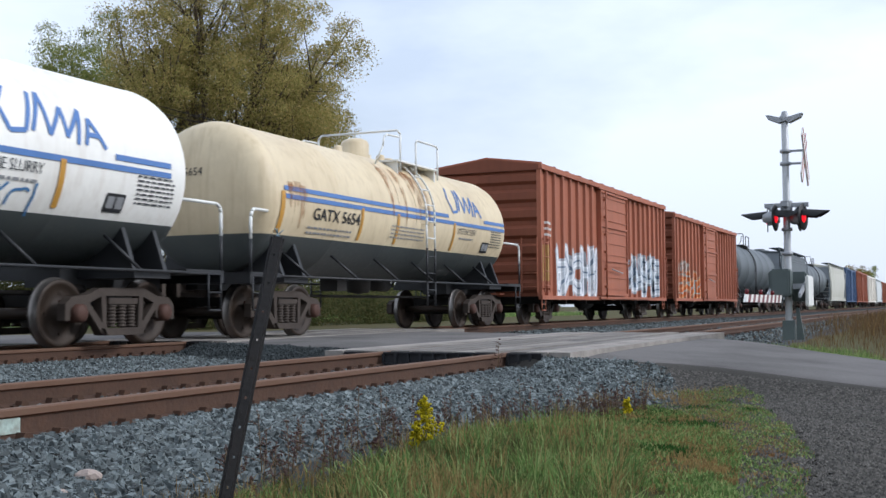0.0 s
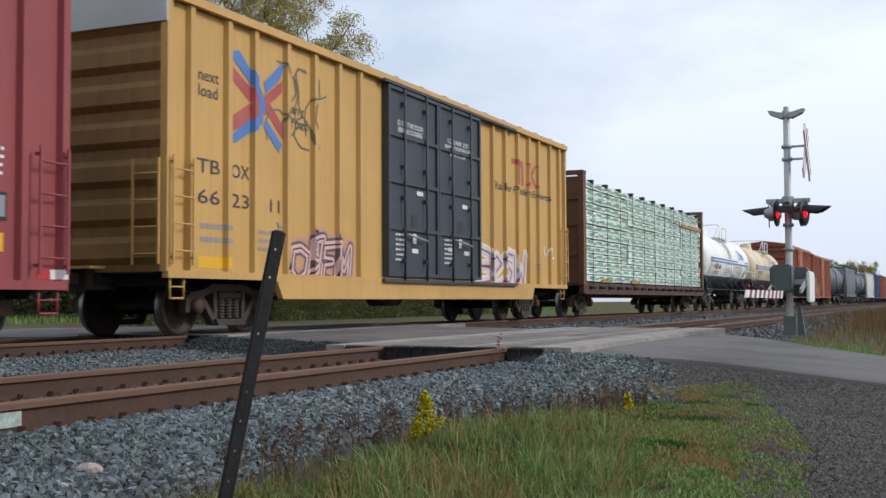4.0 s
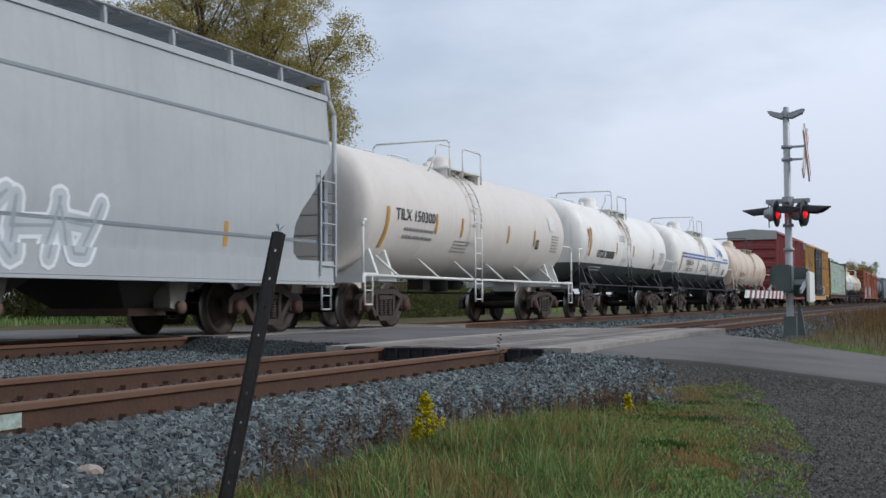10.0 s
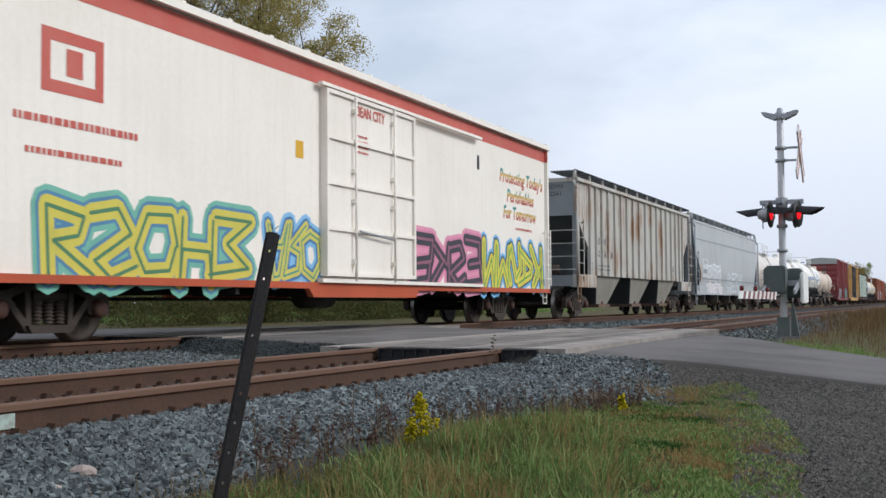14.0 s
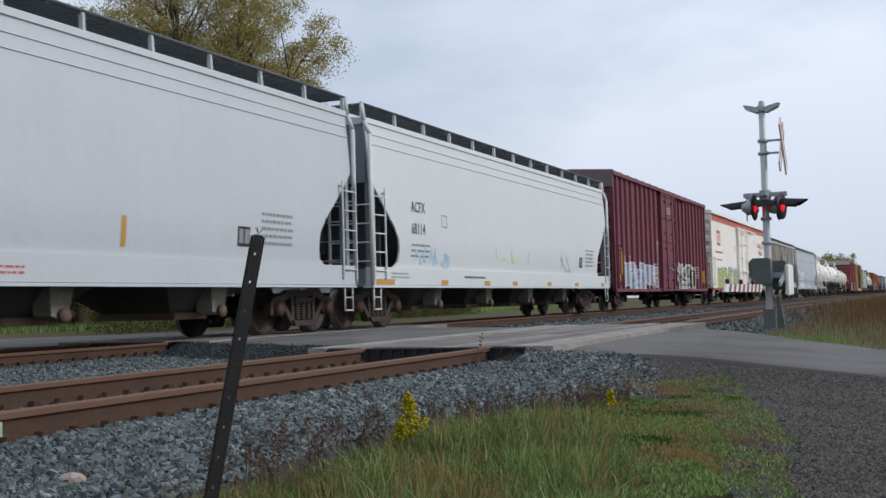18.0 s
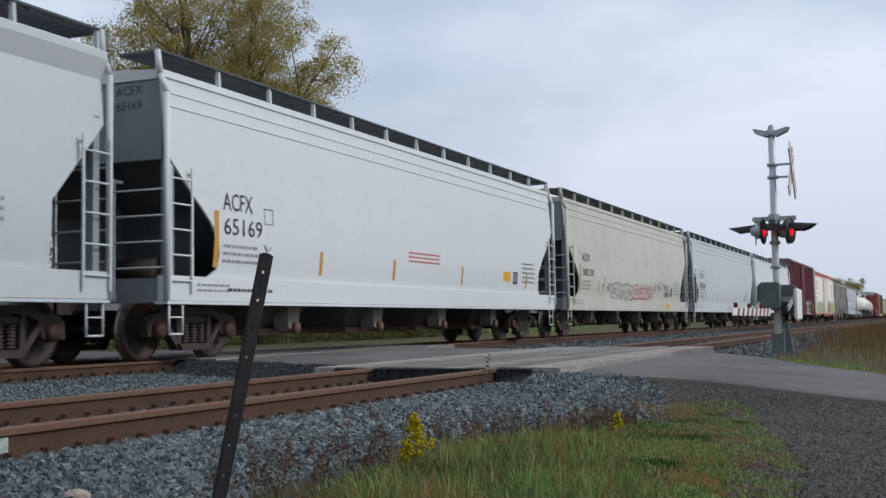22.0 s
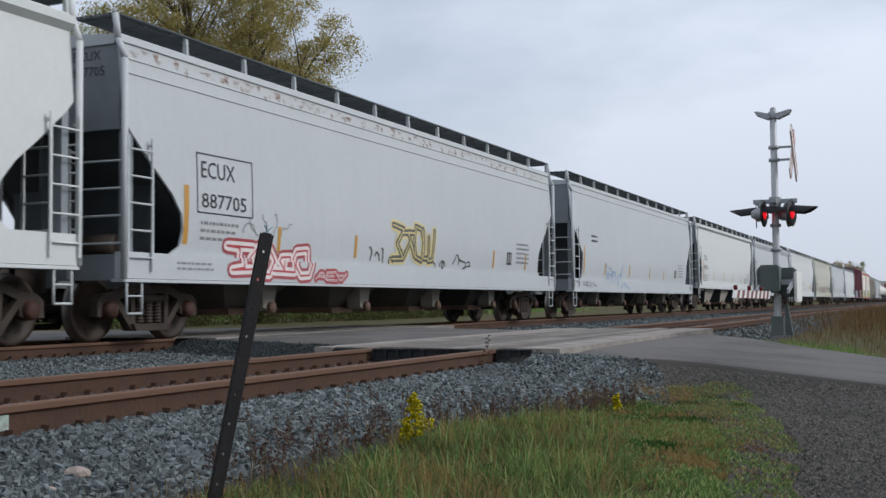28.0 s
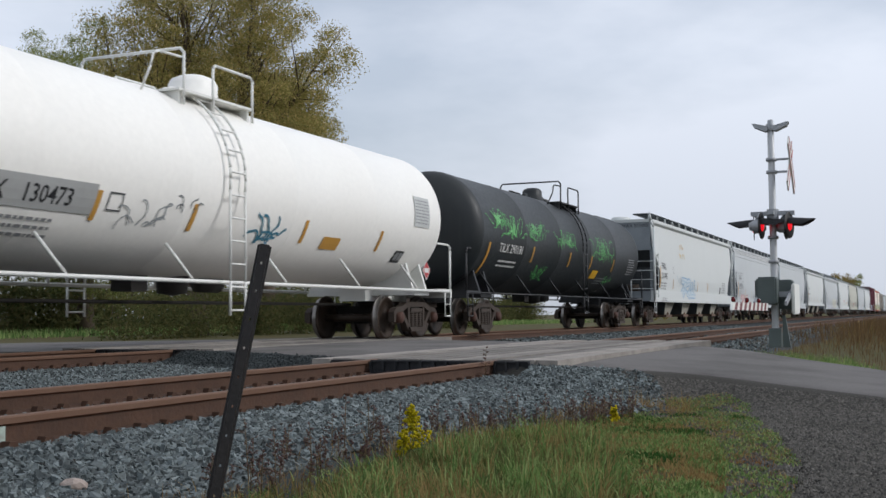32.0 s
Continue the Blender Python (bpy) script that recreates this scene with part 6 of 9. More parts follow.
# ---- covered hoppers ----
def hopper_car(at, length, hb, z_sill, z_eave, z_top, body, label, curved=True, ribs=(), bays=4, hw=1.58, nose="round", dark=None, extra=None,
               sill_h=0.30, end_mat=None, grate=None, post_mat=None, truck_x=None, roof_lines=True, cut=1.3, z_cut=None, name="covered_hopper", bay_x=None, bay_mat=None, marks=(), lip=0.0, open_sill=False, mark_plate=None):
    car = thing(name, label, "hopper car", at, "freight train")
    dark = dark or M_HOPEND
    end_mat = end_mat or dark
    zs = z_sill + sill_h
    rib_d = 0.07 if ribs else 0.0

    def depth(z):
        """Half width of the side sheet at a height."""
        if not curved:
            return hw
        f = (z - zs) / (z_eave - zs)
        return hw - 0.12 * max(0.0, f) ** 2.5 - 0.07 * max(0.0, (0.28 - f) / 0.28) ** 2
    # outline of the side sheet (x, z), front half mirrored
    zc = z_cut or zs + (z_eave - zs) * 0.62
    if nose == "round":
        edge = [(hb, z_eave), (hb, zc), (hb - cut * 0.10, zc - 0.14), (hb - cut * 0.50, zs + (zc - zs) * 0.66), (hb - cut * 0.80, zs + (zc - zs) * 0.48), (hb - cut * 0.97, zs + (zc - zs) * 0.33), (hb - cut, zs + (zc - zs) * 0.2), (hb - cut * 0.96, zs + 0.12), (hb - cut * 0.8, zs)]
    else:
        edge = [(hb, z_eave), (hb, zc), (hb - cut, zs + (zc - zs) * 0.44), (hb - cut, zs)]
    zlist = sorted({round(zs + (z_eave - zs) * k / 14, 4) for k in range(15)} | {round(z, 4) for _, z in edge})

    def edge_x(z):
        es = sorted(edge, key=lambda p: p[1])
        return float(np.interp(z, [p[1] for p in es], [p[0] for p in es]))
    for sy in (-1, 1):
        bm = bmesh.new()
        outer = [[], []]
        for z in zlist:
            e = edge_x(z)
            for k, s in enumerate((-1, 1)):
                outer[k].append((s * e, z))
        vo = [[bm.verts.new((x, sy * (depth(z) - rib_d), z)) for x, z in outer[k]] for k in (0, 1)]
        vi = [[bm.verts.new((x, sy * (depth(z) - rib_d - 0.04), z)) for x, z in outer[k]] for k in (0, 1)]
        vs = [[bm.verts.new((x, sy * (depth(z) - rib_d), z)) for x, z in outer[k]] for k in (0, 1)]
        for i in range(len(zlist) - 1):
            f = bm.faces.new((vs[0][i], vs[1][i], vs[1][i + 1], vs[0][i + 1]))
            f.smooth = curved
            bm.faces.new((vi[0][i], vi[0][i + 1], vi[1][i + 1], vi[1][i]))
            for k in (0, 1):
                bm.faces.new((vo[k][i], vo[k][i + 1], vi[k][i + 1], vi[k][i]))
        bm.faces.new((vo[0][0], vi[0][0], vi[1][0], vo[1][0]))
        bm.faces.new((vo[0][-1], vo[1][-1], vi[1][-1], vi[0][-1]))
        part("side_sheet", bm, body, car)
        for x in ribs:
            bm = bmesh.new()
            zr = zs if abs(x) < hb - cut + 0.1 else zc
            prism(bm, [(x - 0.06, hw - rib_d - 0.01), (x - 0.045, hw), (x + 0.045, hw), (x + 0.06, hw - rib_d - 0.01)], lambda u, v, w: (u, sy * v, w), zr, z_eave - 0.02)
            part("rib", bm, body, car)
        # side sill
        bm = bmesh.new()
        y0, y1 = sorted((sy * (hw - 0.14), sy * (hw + 0.02)))
        xs = (bay_x or hb - 2.3) - 0.1
        for xa, xb in ((-hb - 0.06, -xs), (xs, hb + 0.06)) if open_sill else ((-hb - 0.06, hb + 0.06),):
            y0, y1 = sorted((sy * (hw - 0.14), sy * (hw + 0.02)))
            box(bm, xa, xb, y0, y1, z_sill, zs)
            y0, y1 = sorted((sy * (hw - 0.2), sy * (hw + 0.02)))
            box(bm, xa, xb, y0, y1 + (0.02 if sy > 0 else 0), z_sill - 0.05, z_sill - 0.005)
        part("side_sill", bm, body, car)
        # roof edge
        bm = bmesh.new()
        prism(bm, [(depth(z_eave) - 0.05, z_eave - 0.02), (depth(z_eave) + 0.03, z_eave), (depth(z_eave) + 0.02, z_eave + 0.10), (depth(z_eave) - 0.1, z_eave + 0.15)], lambda u, v, w: (w, sy * u, v), -hb, hb)
        if curved:
            for dz in () if lip or roof_lines is None else (0.22, 0.42) if roof_lines else (0.20,):
                y = depth(z_eave - dz)
                prism(bm, [(y - 0.02, z_eave - dz - 0.02), (y + 0.018, z_eave - dz), (y - 0.02, z_eave - dz + 0.02)], lambda u, v, w: (w, sy * u, v), -hb, hb)
        if lip:
            yl = depth(z_eave - lip)
            prism(bm, [(yl - 0.01, z_eave - lip), (yl + 0.10, z_eave - 0.05), (yl + 0.10, z_eave + 0.05), (yl - 0.08, z_eave + 0.12)], lambda u, v, w: (w, sy * u, v), -hb, hb)
        part("roof_rail", bm, body, car)
        # running board with its posts
        bm = bmesh.new()
        ye = depth(z_eave) - 0.04
        for k in range(8):
            yk = 0.78 + (ye - 0.86) * k / 7
            y0, y1 = sorted((sy * yk, sy * (yk + 0.045)))
            box(bm, -hb - 0.1, hb + 0.1, y0, y1, z_top - 0.045, z_top)
        nk = int(2 * hb / 0.6)
        for k in range(nk + 1):
            x = -hb + 2 * hb * k / nk
            y0, y1 = sorted((sy * 0.78, sy * ye))
            box(bm, x - 0.02, x + 0.02, y0, y1, z_top - 0.05, z_top - 0.01)
        part("running_board", bm, grate or M_GRATE, car)
        n = int(2 * hb / 1.45)
        bme = mesh_of(make(prism, [(depth(z_eave) - 0.09, z_eave + 0.08), (depth(z_eave) - 0.01, z_eave + 0.08), (depth(z_eave) - 0.03, z_top - 0.01), (depth(z_eave) - 0.09, z_top - 0.01)], lambda u, v, w: (w, sy * u, v), -0.024, 0.024), "bracket", post_mat or body)
        for k in range(n + 1):
            part("bracket", bme, None, car, at=pose(-hb + 2 * hb * k / n, 0, 0))
        bm = bmesh.new()
        bar(bm, (-hb - 0.1, sy * (ye + 0.01), z_top), (hb + 0.1, sy * (ye + 0.01), z_top), 0.022, 6)
        part("board_edge", bm, grate or M_GRATE, car)
    # roof
    bm = bmesh.new()
    we = depth(z_eave)
    prism(bm, [(-we, z_eave + 0.1), (-0.75, z_top - 0.22), (0.75, z_top - 0.22), (we, z_eave + 0.1), (we - 0.1, z_eave - 0.02), (-we + 0.1, z_eave - 0.02)], lambda u, v, w: (w, u, v), -hb, hb)
    part("roof", bm, body, car)
    nh = max(4, int(hb))
    hm = mesh_of(make(lathe, [(z_top - 0.25, 0.38), (z_top - 0.08, 0.38), (z_top - 0.03, 0.3), (z_top - 0.03, 0)], lambda w, a, b: (a, b, w), 14), "hatch", body)
    for k in range(nh):
        part("hatch", hm, None, car, at=pose(-hb + 1 + (2 * hb - 2) * k / (nh - 1), 0, 0))
    # ends: bulkhead, slope sheet, corner posts
    for s in (-1, 1):
        bm = bmesh.new()
        x0, x1 = sorted((s * (hb - 0.10), s * (hb - 0.03)))
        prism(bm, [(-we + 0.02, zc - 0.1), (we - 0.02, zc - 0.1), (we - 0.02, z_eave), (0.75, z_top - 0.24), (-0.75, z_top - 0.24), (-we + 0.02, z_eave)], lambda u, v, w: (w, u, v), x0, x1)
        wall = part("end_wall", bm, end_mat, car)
        if s < 0:
            for k, line in enumerate(marks):
                bm = words(line, 0.19, 0, 0)
                for v in bm.verts:
                    v.co = Vector((-hb + 0.024, (-0.62 if len(line) < 8 else -0.28) - v.co.x, z_eave - 0.22 - 0.22 * k + v.co.z))
                part("lettering", bm, M_BLACKPAINT, wall)
            if mark_plate:
                part("mark_patch", make(box, -hb + 0.026, -hb + 0.034, -1.34, -0.54, z_eave - 0.52, z_eave), mark_plate, wall, "pale painted patch behind the number")
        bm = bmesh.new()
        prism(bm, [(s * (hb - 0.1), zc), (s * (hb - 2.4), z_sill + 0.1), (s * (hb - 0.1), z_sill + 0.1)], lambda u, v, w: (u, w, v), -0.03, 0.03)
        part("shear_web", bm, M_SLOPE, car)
        # plate added across the recess to keep its shade dark, no known part
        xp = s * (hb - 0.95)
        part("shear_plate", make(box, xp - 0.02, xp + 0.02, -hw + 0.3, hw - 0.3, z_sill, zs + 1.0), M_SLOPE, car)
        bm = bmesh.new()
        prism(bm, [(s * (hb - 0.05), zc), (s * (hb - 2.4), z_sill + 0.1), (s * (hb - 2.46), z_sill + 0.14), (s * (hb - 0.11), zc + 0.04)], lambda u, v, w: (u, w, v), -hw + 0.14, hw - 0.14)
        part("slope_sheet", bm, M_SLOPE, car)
        bm = bmesh.new()
        for y in (-hw + 0.12, hw - 0.12):
            box(bm, s * (hb - 0.14) - 0.06, s * (hb - 0.14) + 0.06, y - 0.07, y + 0.07, z_sill, zc + 0.1)
        box(bm, min(s * (hb - 0.08), s * (hb + 0.02)), max(s * (hb - 0.08), s * (hb + 0.02)), -hw, hw, z_sill - 0.02, zs - 0.03)
        box(bm, min(s * (hb - 2.4), s * (hb + 0.02)), max(s * (hb - 2.4), s * (hb + 0.02)), -0.35, 0.35, z_sill - 0.12, z_sill + 0.15)
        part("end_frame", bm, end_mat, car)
        bm = bmesh.new()
        lathe(bm, [(-0.45, 0), (-0.45, 0.17), (0.35, 0.17), (0.4, 0)], lambda w, a, b: (s * (hb - 0.8) + a, w - 0.3, z_sill + 0.5 + b), 14)
        box(bm, min(s * (hb - 1.1), s * (hb - 0.5)), max(s * (hb - 1.1), s * (hb - 0.5)), -0.7, 0.1, z_sill + 0.2, z_sill + 0.36)
        part("brake_cylinder", bm, M_TRUCK, car)
        xa, xb = sorted((s * (hb + 0.02), s * (hb - 0.5)))
        ladder(car, xa, xb, -hw - 0.05, z_sill + 0.1, zc - 0.2, 5, body, 0.016)
        # rungs across the end, held by a stile
        xe = s * (hb + 0.06)
        bm = bmesh.new()
        box(bm, xe - 0.012, xe + 0.012, -hw + 0.90, -hw + 0.95, z_sill, zc - 0.35)
        for z in (z_sill + 0.06, zc - 0.41):
            box(bm, min(s * (hb - 0.12), xe), max(s * (hb - 0.12), xe), -hw + 0.90, -hw + 0.95, z, z + 0.04)
        rack = part("end_ladder", bm, body, car)
        for k in range(4):
            part("rung", make(bar, (xe, -hw, 0), (xe, -hw + 0.93, 0), 0.016, 5), body, rack, at=pose(0, 0, z_sill + 0.25 + (zc - 0.65 - z_sill) * (k + 0.6) / 4))
        bm = bmesh.new()
        stirrup(bm, s * (hb - 0.2), -hw + 0.02, z_sill - 0.48, z_sill)
        part("step", bm, body, car)
        bm = bmesh.new()
        pipe(bm, [(s * (hb + 0.05), -hw - 0.01, z_sill), (s * (hb + 0.05), -hw - 0.01, z_eave - 0.25), (s * (hb + 0.05), -hw + 0.10, z_eave + 0.02), (s * (hb + 0.06), -depth(z_eave) + 0.03, z_top)], 0.044, 8)
        part("grab_post", bm, post_mat or body, car)
    # bays: sloped sheets, a funnel on each side of the standard ones, wide gates under the deep ones
    xin = (bay_x or hb - 2.3)
    for k in range(bays):
        w = 2 * xin / bays
        cx = -xin + w * (k + 0.5)
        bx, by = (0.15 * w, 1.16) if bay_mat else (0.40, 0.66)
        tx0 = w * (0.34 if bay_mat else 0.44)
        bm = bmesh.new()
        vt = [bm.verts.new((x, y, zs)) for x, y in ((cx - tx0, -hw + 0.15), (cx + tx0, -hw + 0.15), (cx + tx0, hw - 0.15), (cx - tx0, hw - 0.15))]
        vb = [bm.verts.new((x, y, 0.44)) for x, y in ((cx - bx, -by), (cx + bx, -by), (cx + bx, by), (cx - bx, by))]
        # deep bays: the two faces across the track get a darker tone as shade
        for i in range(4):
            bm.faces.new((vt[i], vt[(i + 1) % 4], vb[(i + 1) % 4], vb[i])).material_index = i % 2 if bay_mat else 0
        bm.faces.new(vb[::-1])
        bm.faces.new(vt)
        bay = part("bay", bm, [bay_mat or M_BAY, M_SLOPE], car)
        bm = bmesh.new()
        box(bm, cx - bx - 0.03, cx + bx + 0.03, -by - 0.1, by + 0.1, 0.34, 0.45)
        part("outlet_gate", bm, M_GATE, bay)
        for sy in (-1, 1):
            if not bay_mat:
                bm = bmesh.new()
                prism(bm, [(cx + 0.02, z_sill + 0.02), (cx + 0.50, z_sill + 0.02), (cx + 0.40, 0.56), (cx + 0.22, 0.40), (cx + 0.05, 0.46)], lambda u, v, q: (u, q, v), min(sy * 0.84, sy * 1.14), max(sy * 0.84, sy * 1.14))
                part("funnel", bm, M_FUNNEL, bay)
            bm = bmesh.new()
            xo = cx + (0.0 if bay_mat else 0.24)
            lathe(bm, [(sy * 0.8, 0.06), (sy * 1.16, 0.06), (sy * 1.16, 0.10), (sy * 1.22, 0.10), (sy * 1.24, 0.0)], lambda q, a, b: (xo + a, q, 0.46 + b), 12)
            part("outlet_cap", bm, M_GATE, bay)
    cuts = []
    for x in ribs:
        cuts += [x - 0.06, x - 0.045, x + 0.045, x + 0.06]
    rx, rd = [-99], [rib_d]
    for x in sorted(ribs):
        rx += [x - 0.06, x - 0.045, x + 0.045, x + 0.06]
        rd += [rib_d, 0, 0, rib_d]
    rx.append(99)
    rd.append(rib_d)

    def surf(x, z):
        if z < zs:
            return -hw - 0.024
        return -(depth(z) - float(np.interp(x, rx, rd))) - 0.004
    if extra:
        extra(car, cuts, [zs - 0.001, zs + 0.001] + [zs + (z_eave - zs) * k / 14 for k in range(1, 14)], surf)
    tx = truck_x or hb - 0.7
    for s in (-1, 1):
        add_truck(car, s * tx)
    add_ends(car, length)
    return car


# hopper ends: one grey instead of the body paint, their shade coloured in
M_HOPEND = mat("end_shade_grey", "868c90", 0.6, 0, 0.4, "45474a", 0.8, 14, 0.15)
# dusty sheet tone with the shade of end recesses and bays put in
M_SLOPE = mat("dusty_shaded_slope_sheet", "4c5052", 0.8, 0, 0.5, "34373a", 1.0, 14, 0.15)
M_FUNNEL = mat("dusty_grey_funnel", "87837a", 0.8, 0, 0.5, "5c574e", 3.0, 18, 0.15)
# bay colour lowered for the shade beneath the car body
M_BAY = mat("dusty_shaded_bay_sheet", "4a4843", 0.8, 0, 0.5, "33312d", 1.0, 14, 0.15)
M_GATE = mat("rusty_outlet_gate", "6b5648", 0.8, 0.1, 0.5, "3a302a", 3.0, 18, 0.2)

# ---- the train: each car between its two couplings (place along the track at the start) ----
CARS = []


def car(mid, length, fn, **kw):
    c = fn(pose(mid, FAR_C, 0), length, **kw)
    CARS.append((c, mid))
    return c


M_TANKWHITE = mat("white_tank_paint", "e6e4dd", 0.45, 0, 0.2, "a89c86", 0.5, 10, 0.08, streak=0.06, rust=0.12)
M_TANKBRIGHT = mat("clean_white_tank", "eceae4", 0.4, 0, 0.08, "cfc9bd", 0.5, 10, 0.03)
M_TANKCREAM = mat("stained_cream_tank", "d2c2a2", 0.5, 0, 0.5, "a08a68", 0.5, 10, 0.1, streak=0.35)
M_TANKBEIGE = mat("dusty_beige_tank", "cdbdac", 0.5, 0, 0.4, "a58f78", 0.5, 10, 0.08, streak=0.3, rust=0.3)
M_TANKGREY = mat("pale_grey_tank", "d2cbc2", 0.5, 0, 0.2, "aaa49b", 0.4, 10, 0.08, streak=0.15)
M_BELLY = mat("dusty_black_belly", "434848", 0.42, 0, 0.4, "565750", 0.5, 12, 0.05, streak=0.2, spec=0.5)
M_TANKBLACK = mat("black_tank_paint", "24282a", 0.5, 0, 0.4, "3e3f3c", 0.5, 12, 0.06, streak=0.15, spec=0.35)
M_TANKDGREY = mat("slate_tank_paint", "4e5558", 0.5, 0, 0.3, "363a3c", 0.5, 12, 0.1)
M_BROWNBOX = mat("oxide_brown_box", "a06047", 0.65, 0, 0.35, "74442f", 0.5, 12, 0.12, streak=0.3)
# the sides' brown in a darker copy, for ends turned from the sun
M_BROWNEND = mat("shaded_oxide_brown_end", "7c4630", 0.7, 0, 0.4, "5a3222", 0.5, 12, 0.12, streak=0.25)
M_OCHRE = mat("ochre_yellow_box", "be9655", 0.6, 0, 0.3, "8f6e3c", 0.5, 12, 0.12, streak=0.25)
# ochre darkened for the ends' shade, with heavier dirt and streaks
M_OCHREEND = mat("dirty_shaded_ochre_end", "8a6a3a", 0.7, 0, 0.5, "5a4426", 0.6, 12, 0.12, streak=0.4)
M_CHARCOAL = mat("charcoal_door", "3a3e44", 0.6, 0, 0.3, "26282c", 0.7, 14, 0.12)
M_MAROON = mat("maroon_box", "8a4040", 0.6, 0, 0.3, "5c2a2a", 0.5, 12, 0.12, streak=0.25)
M_MAROON2 = mat("dark_maroon_box", "6e333e", 0.6, 0, 0.3, "441e26", 0.5, 12, 0.12, streak=0.2)
M_CREAMBOX = mat("cream_white_box", "e8e2d7", 0.55, 0, 0.25, "c4b8a2", 0.5, 12, 0.06, streak=0.14)
M_HOPWHITE = mat("white_hopper_paint", "c9ccca", 0.6, 0, 0.25, "bcc0be", 0.35, 10, 0.08, streak=0.12)
M_HOPGREY = mat("light_grey_hopper", "b8bcbd", 0.6, 0, 0.3, "a6abad", 0.35, 10, 0.08, streak=0.15)
M_HOPBEIGE = mat("beige_hopper", "bab9ad", 0.55, 0, 0.35, "94907c", 0.4, 10, 0.08, streak=0.2)
M_HOPSTEEL = mat("steel_grey_hopper", "a9adae", 0.6, 0, 0.3, "7b7f80", 0.4, 10, 0.08, streak=0.15)
M_HOPRUST = mat("rust_stained_hopper", "b2b0a8", 0.65, 0, 0.3, "94877a", 0.6, 12, 0.12, streak=0.3, rust=0.85)
M_BULKHEAD = mat("brown_bulkhead", "6c4a32", 0.7, 0, 0.4, "4a3020", 0.8, 14, 0.15)
M_BLUEBOX = mat("faded_blue_box", "4a6080", 0.6, 0, 0.3, None, 0.5, 12, 0.1)


def evenly(a, b, n):
    return [a + (b - a) * k / (n - 1) for k in range(n)]



M_REDGRAPHIC = mat("faded_red_lettering", "a04a44", 0.6, 0, 0.3, "b08a70", 2, 14, 0.05)
M_BLUEGRAPHIC = mat("blue_lettering", "5074aa", 0.6, 0, 0.2, None, 2, 14, 0.05)
M_DARKTEXT = mat("dark_grey_lettering", "34363a", 0.6, 0, 0.3, "5a5c5e", 4, 20, 0.05)
M_LIGHTTEXT = mat("white_lettering", "d2d2ce", 0.6, 0, 0.2, None, 4, 20, 0.05)
M_ORANGE = mat("orange_red_sill", "b04e2c", 0.6, 0, 0.3, None, 1, 14, 0.1)
M_SIGNYELLOW = mat("yellow_placard", "d0a020", 0.5, 0, 0.15, None, 3, 20, 0.05)
M_REDBAR = mat("red_stripe_paint", "b8564a", 0.6, 0, 0.3, "c08070", 1.2, 14, 0.05)
M_SILVER = mat("silver_end_panel", "a9aaa6", 0.5, 0.2, 0.3, "85847c", 1.0, 14, 0.1)


M_RUN = bpy.data.materials.new("rust_run")
M_RUN.use_nodes = True
rn, rl = M_RUN.node_tree.nodes, M_RUN.node_tree.links
rn["Principled BSDF"].inputs["Base Color"].default_value = (*lin("966232"), 1)
rn["Principled BSDF"].inputs["Roughness"].default_value = 0.8
rtc, rno, rmr = rn.new("ShaderNodeTexCoord"), rn.new("ShaderNodeTexNoise"), rn.new("ShaderNodeMapRange")
rno.inputs["Scale"].default_value, rno.inputs["Detail"].default_value = 4.0, 4
rmr.inputs["From Min"].default_value, rmr.inputs["From Max"].default_value, rmr.inputs["To Max"].default_value = 0.35, 0.75, 0.6
rl.new(rtc.outputs["Object"], rno.inputs["Vector"])
rl.new(rno.outputs["Fac"], rmr.inputs["Value"])
rl.new(rmr.outputs[0], rn["Principled BSDF"].inputs["Alpha"])


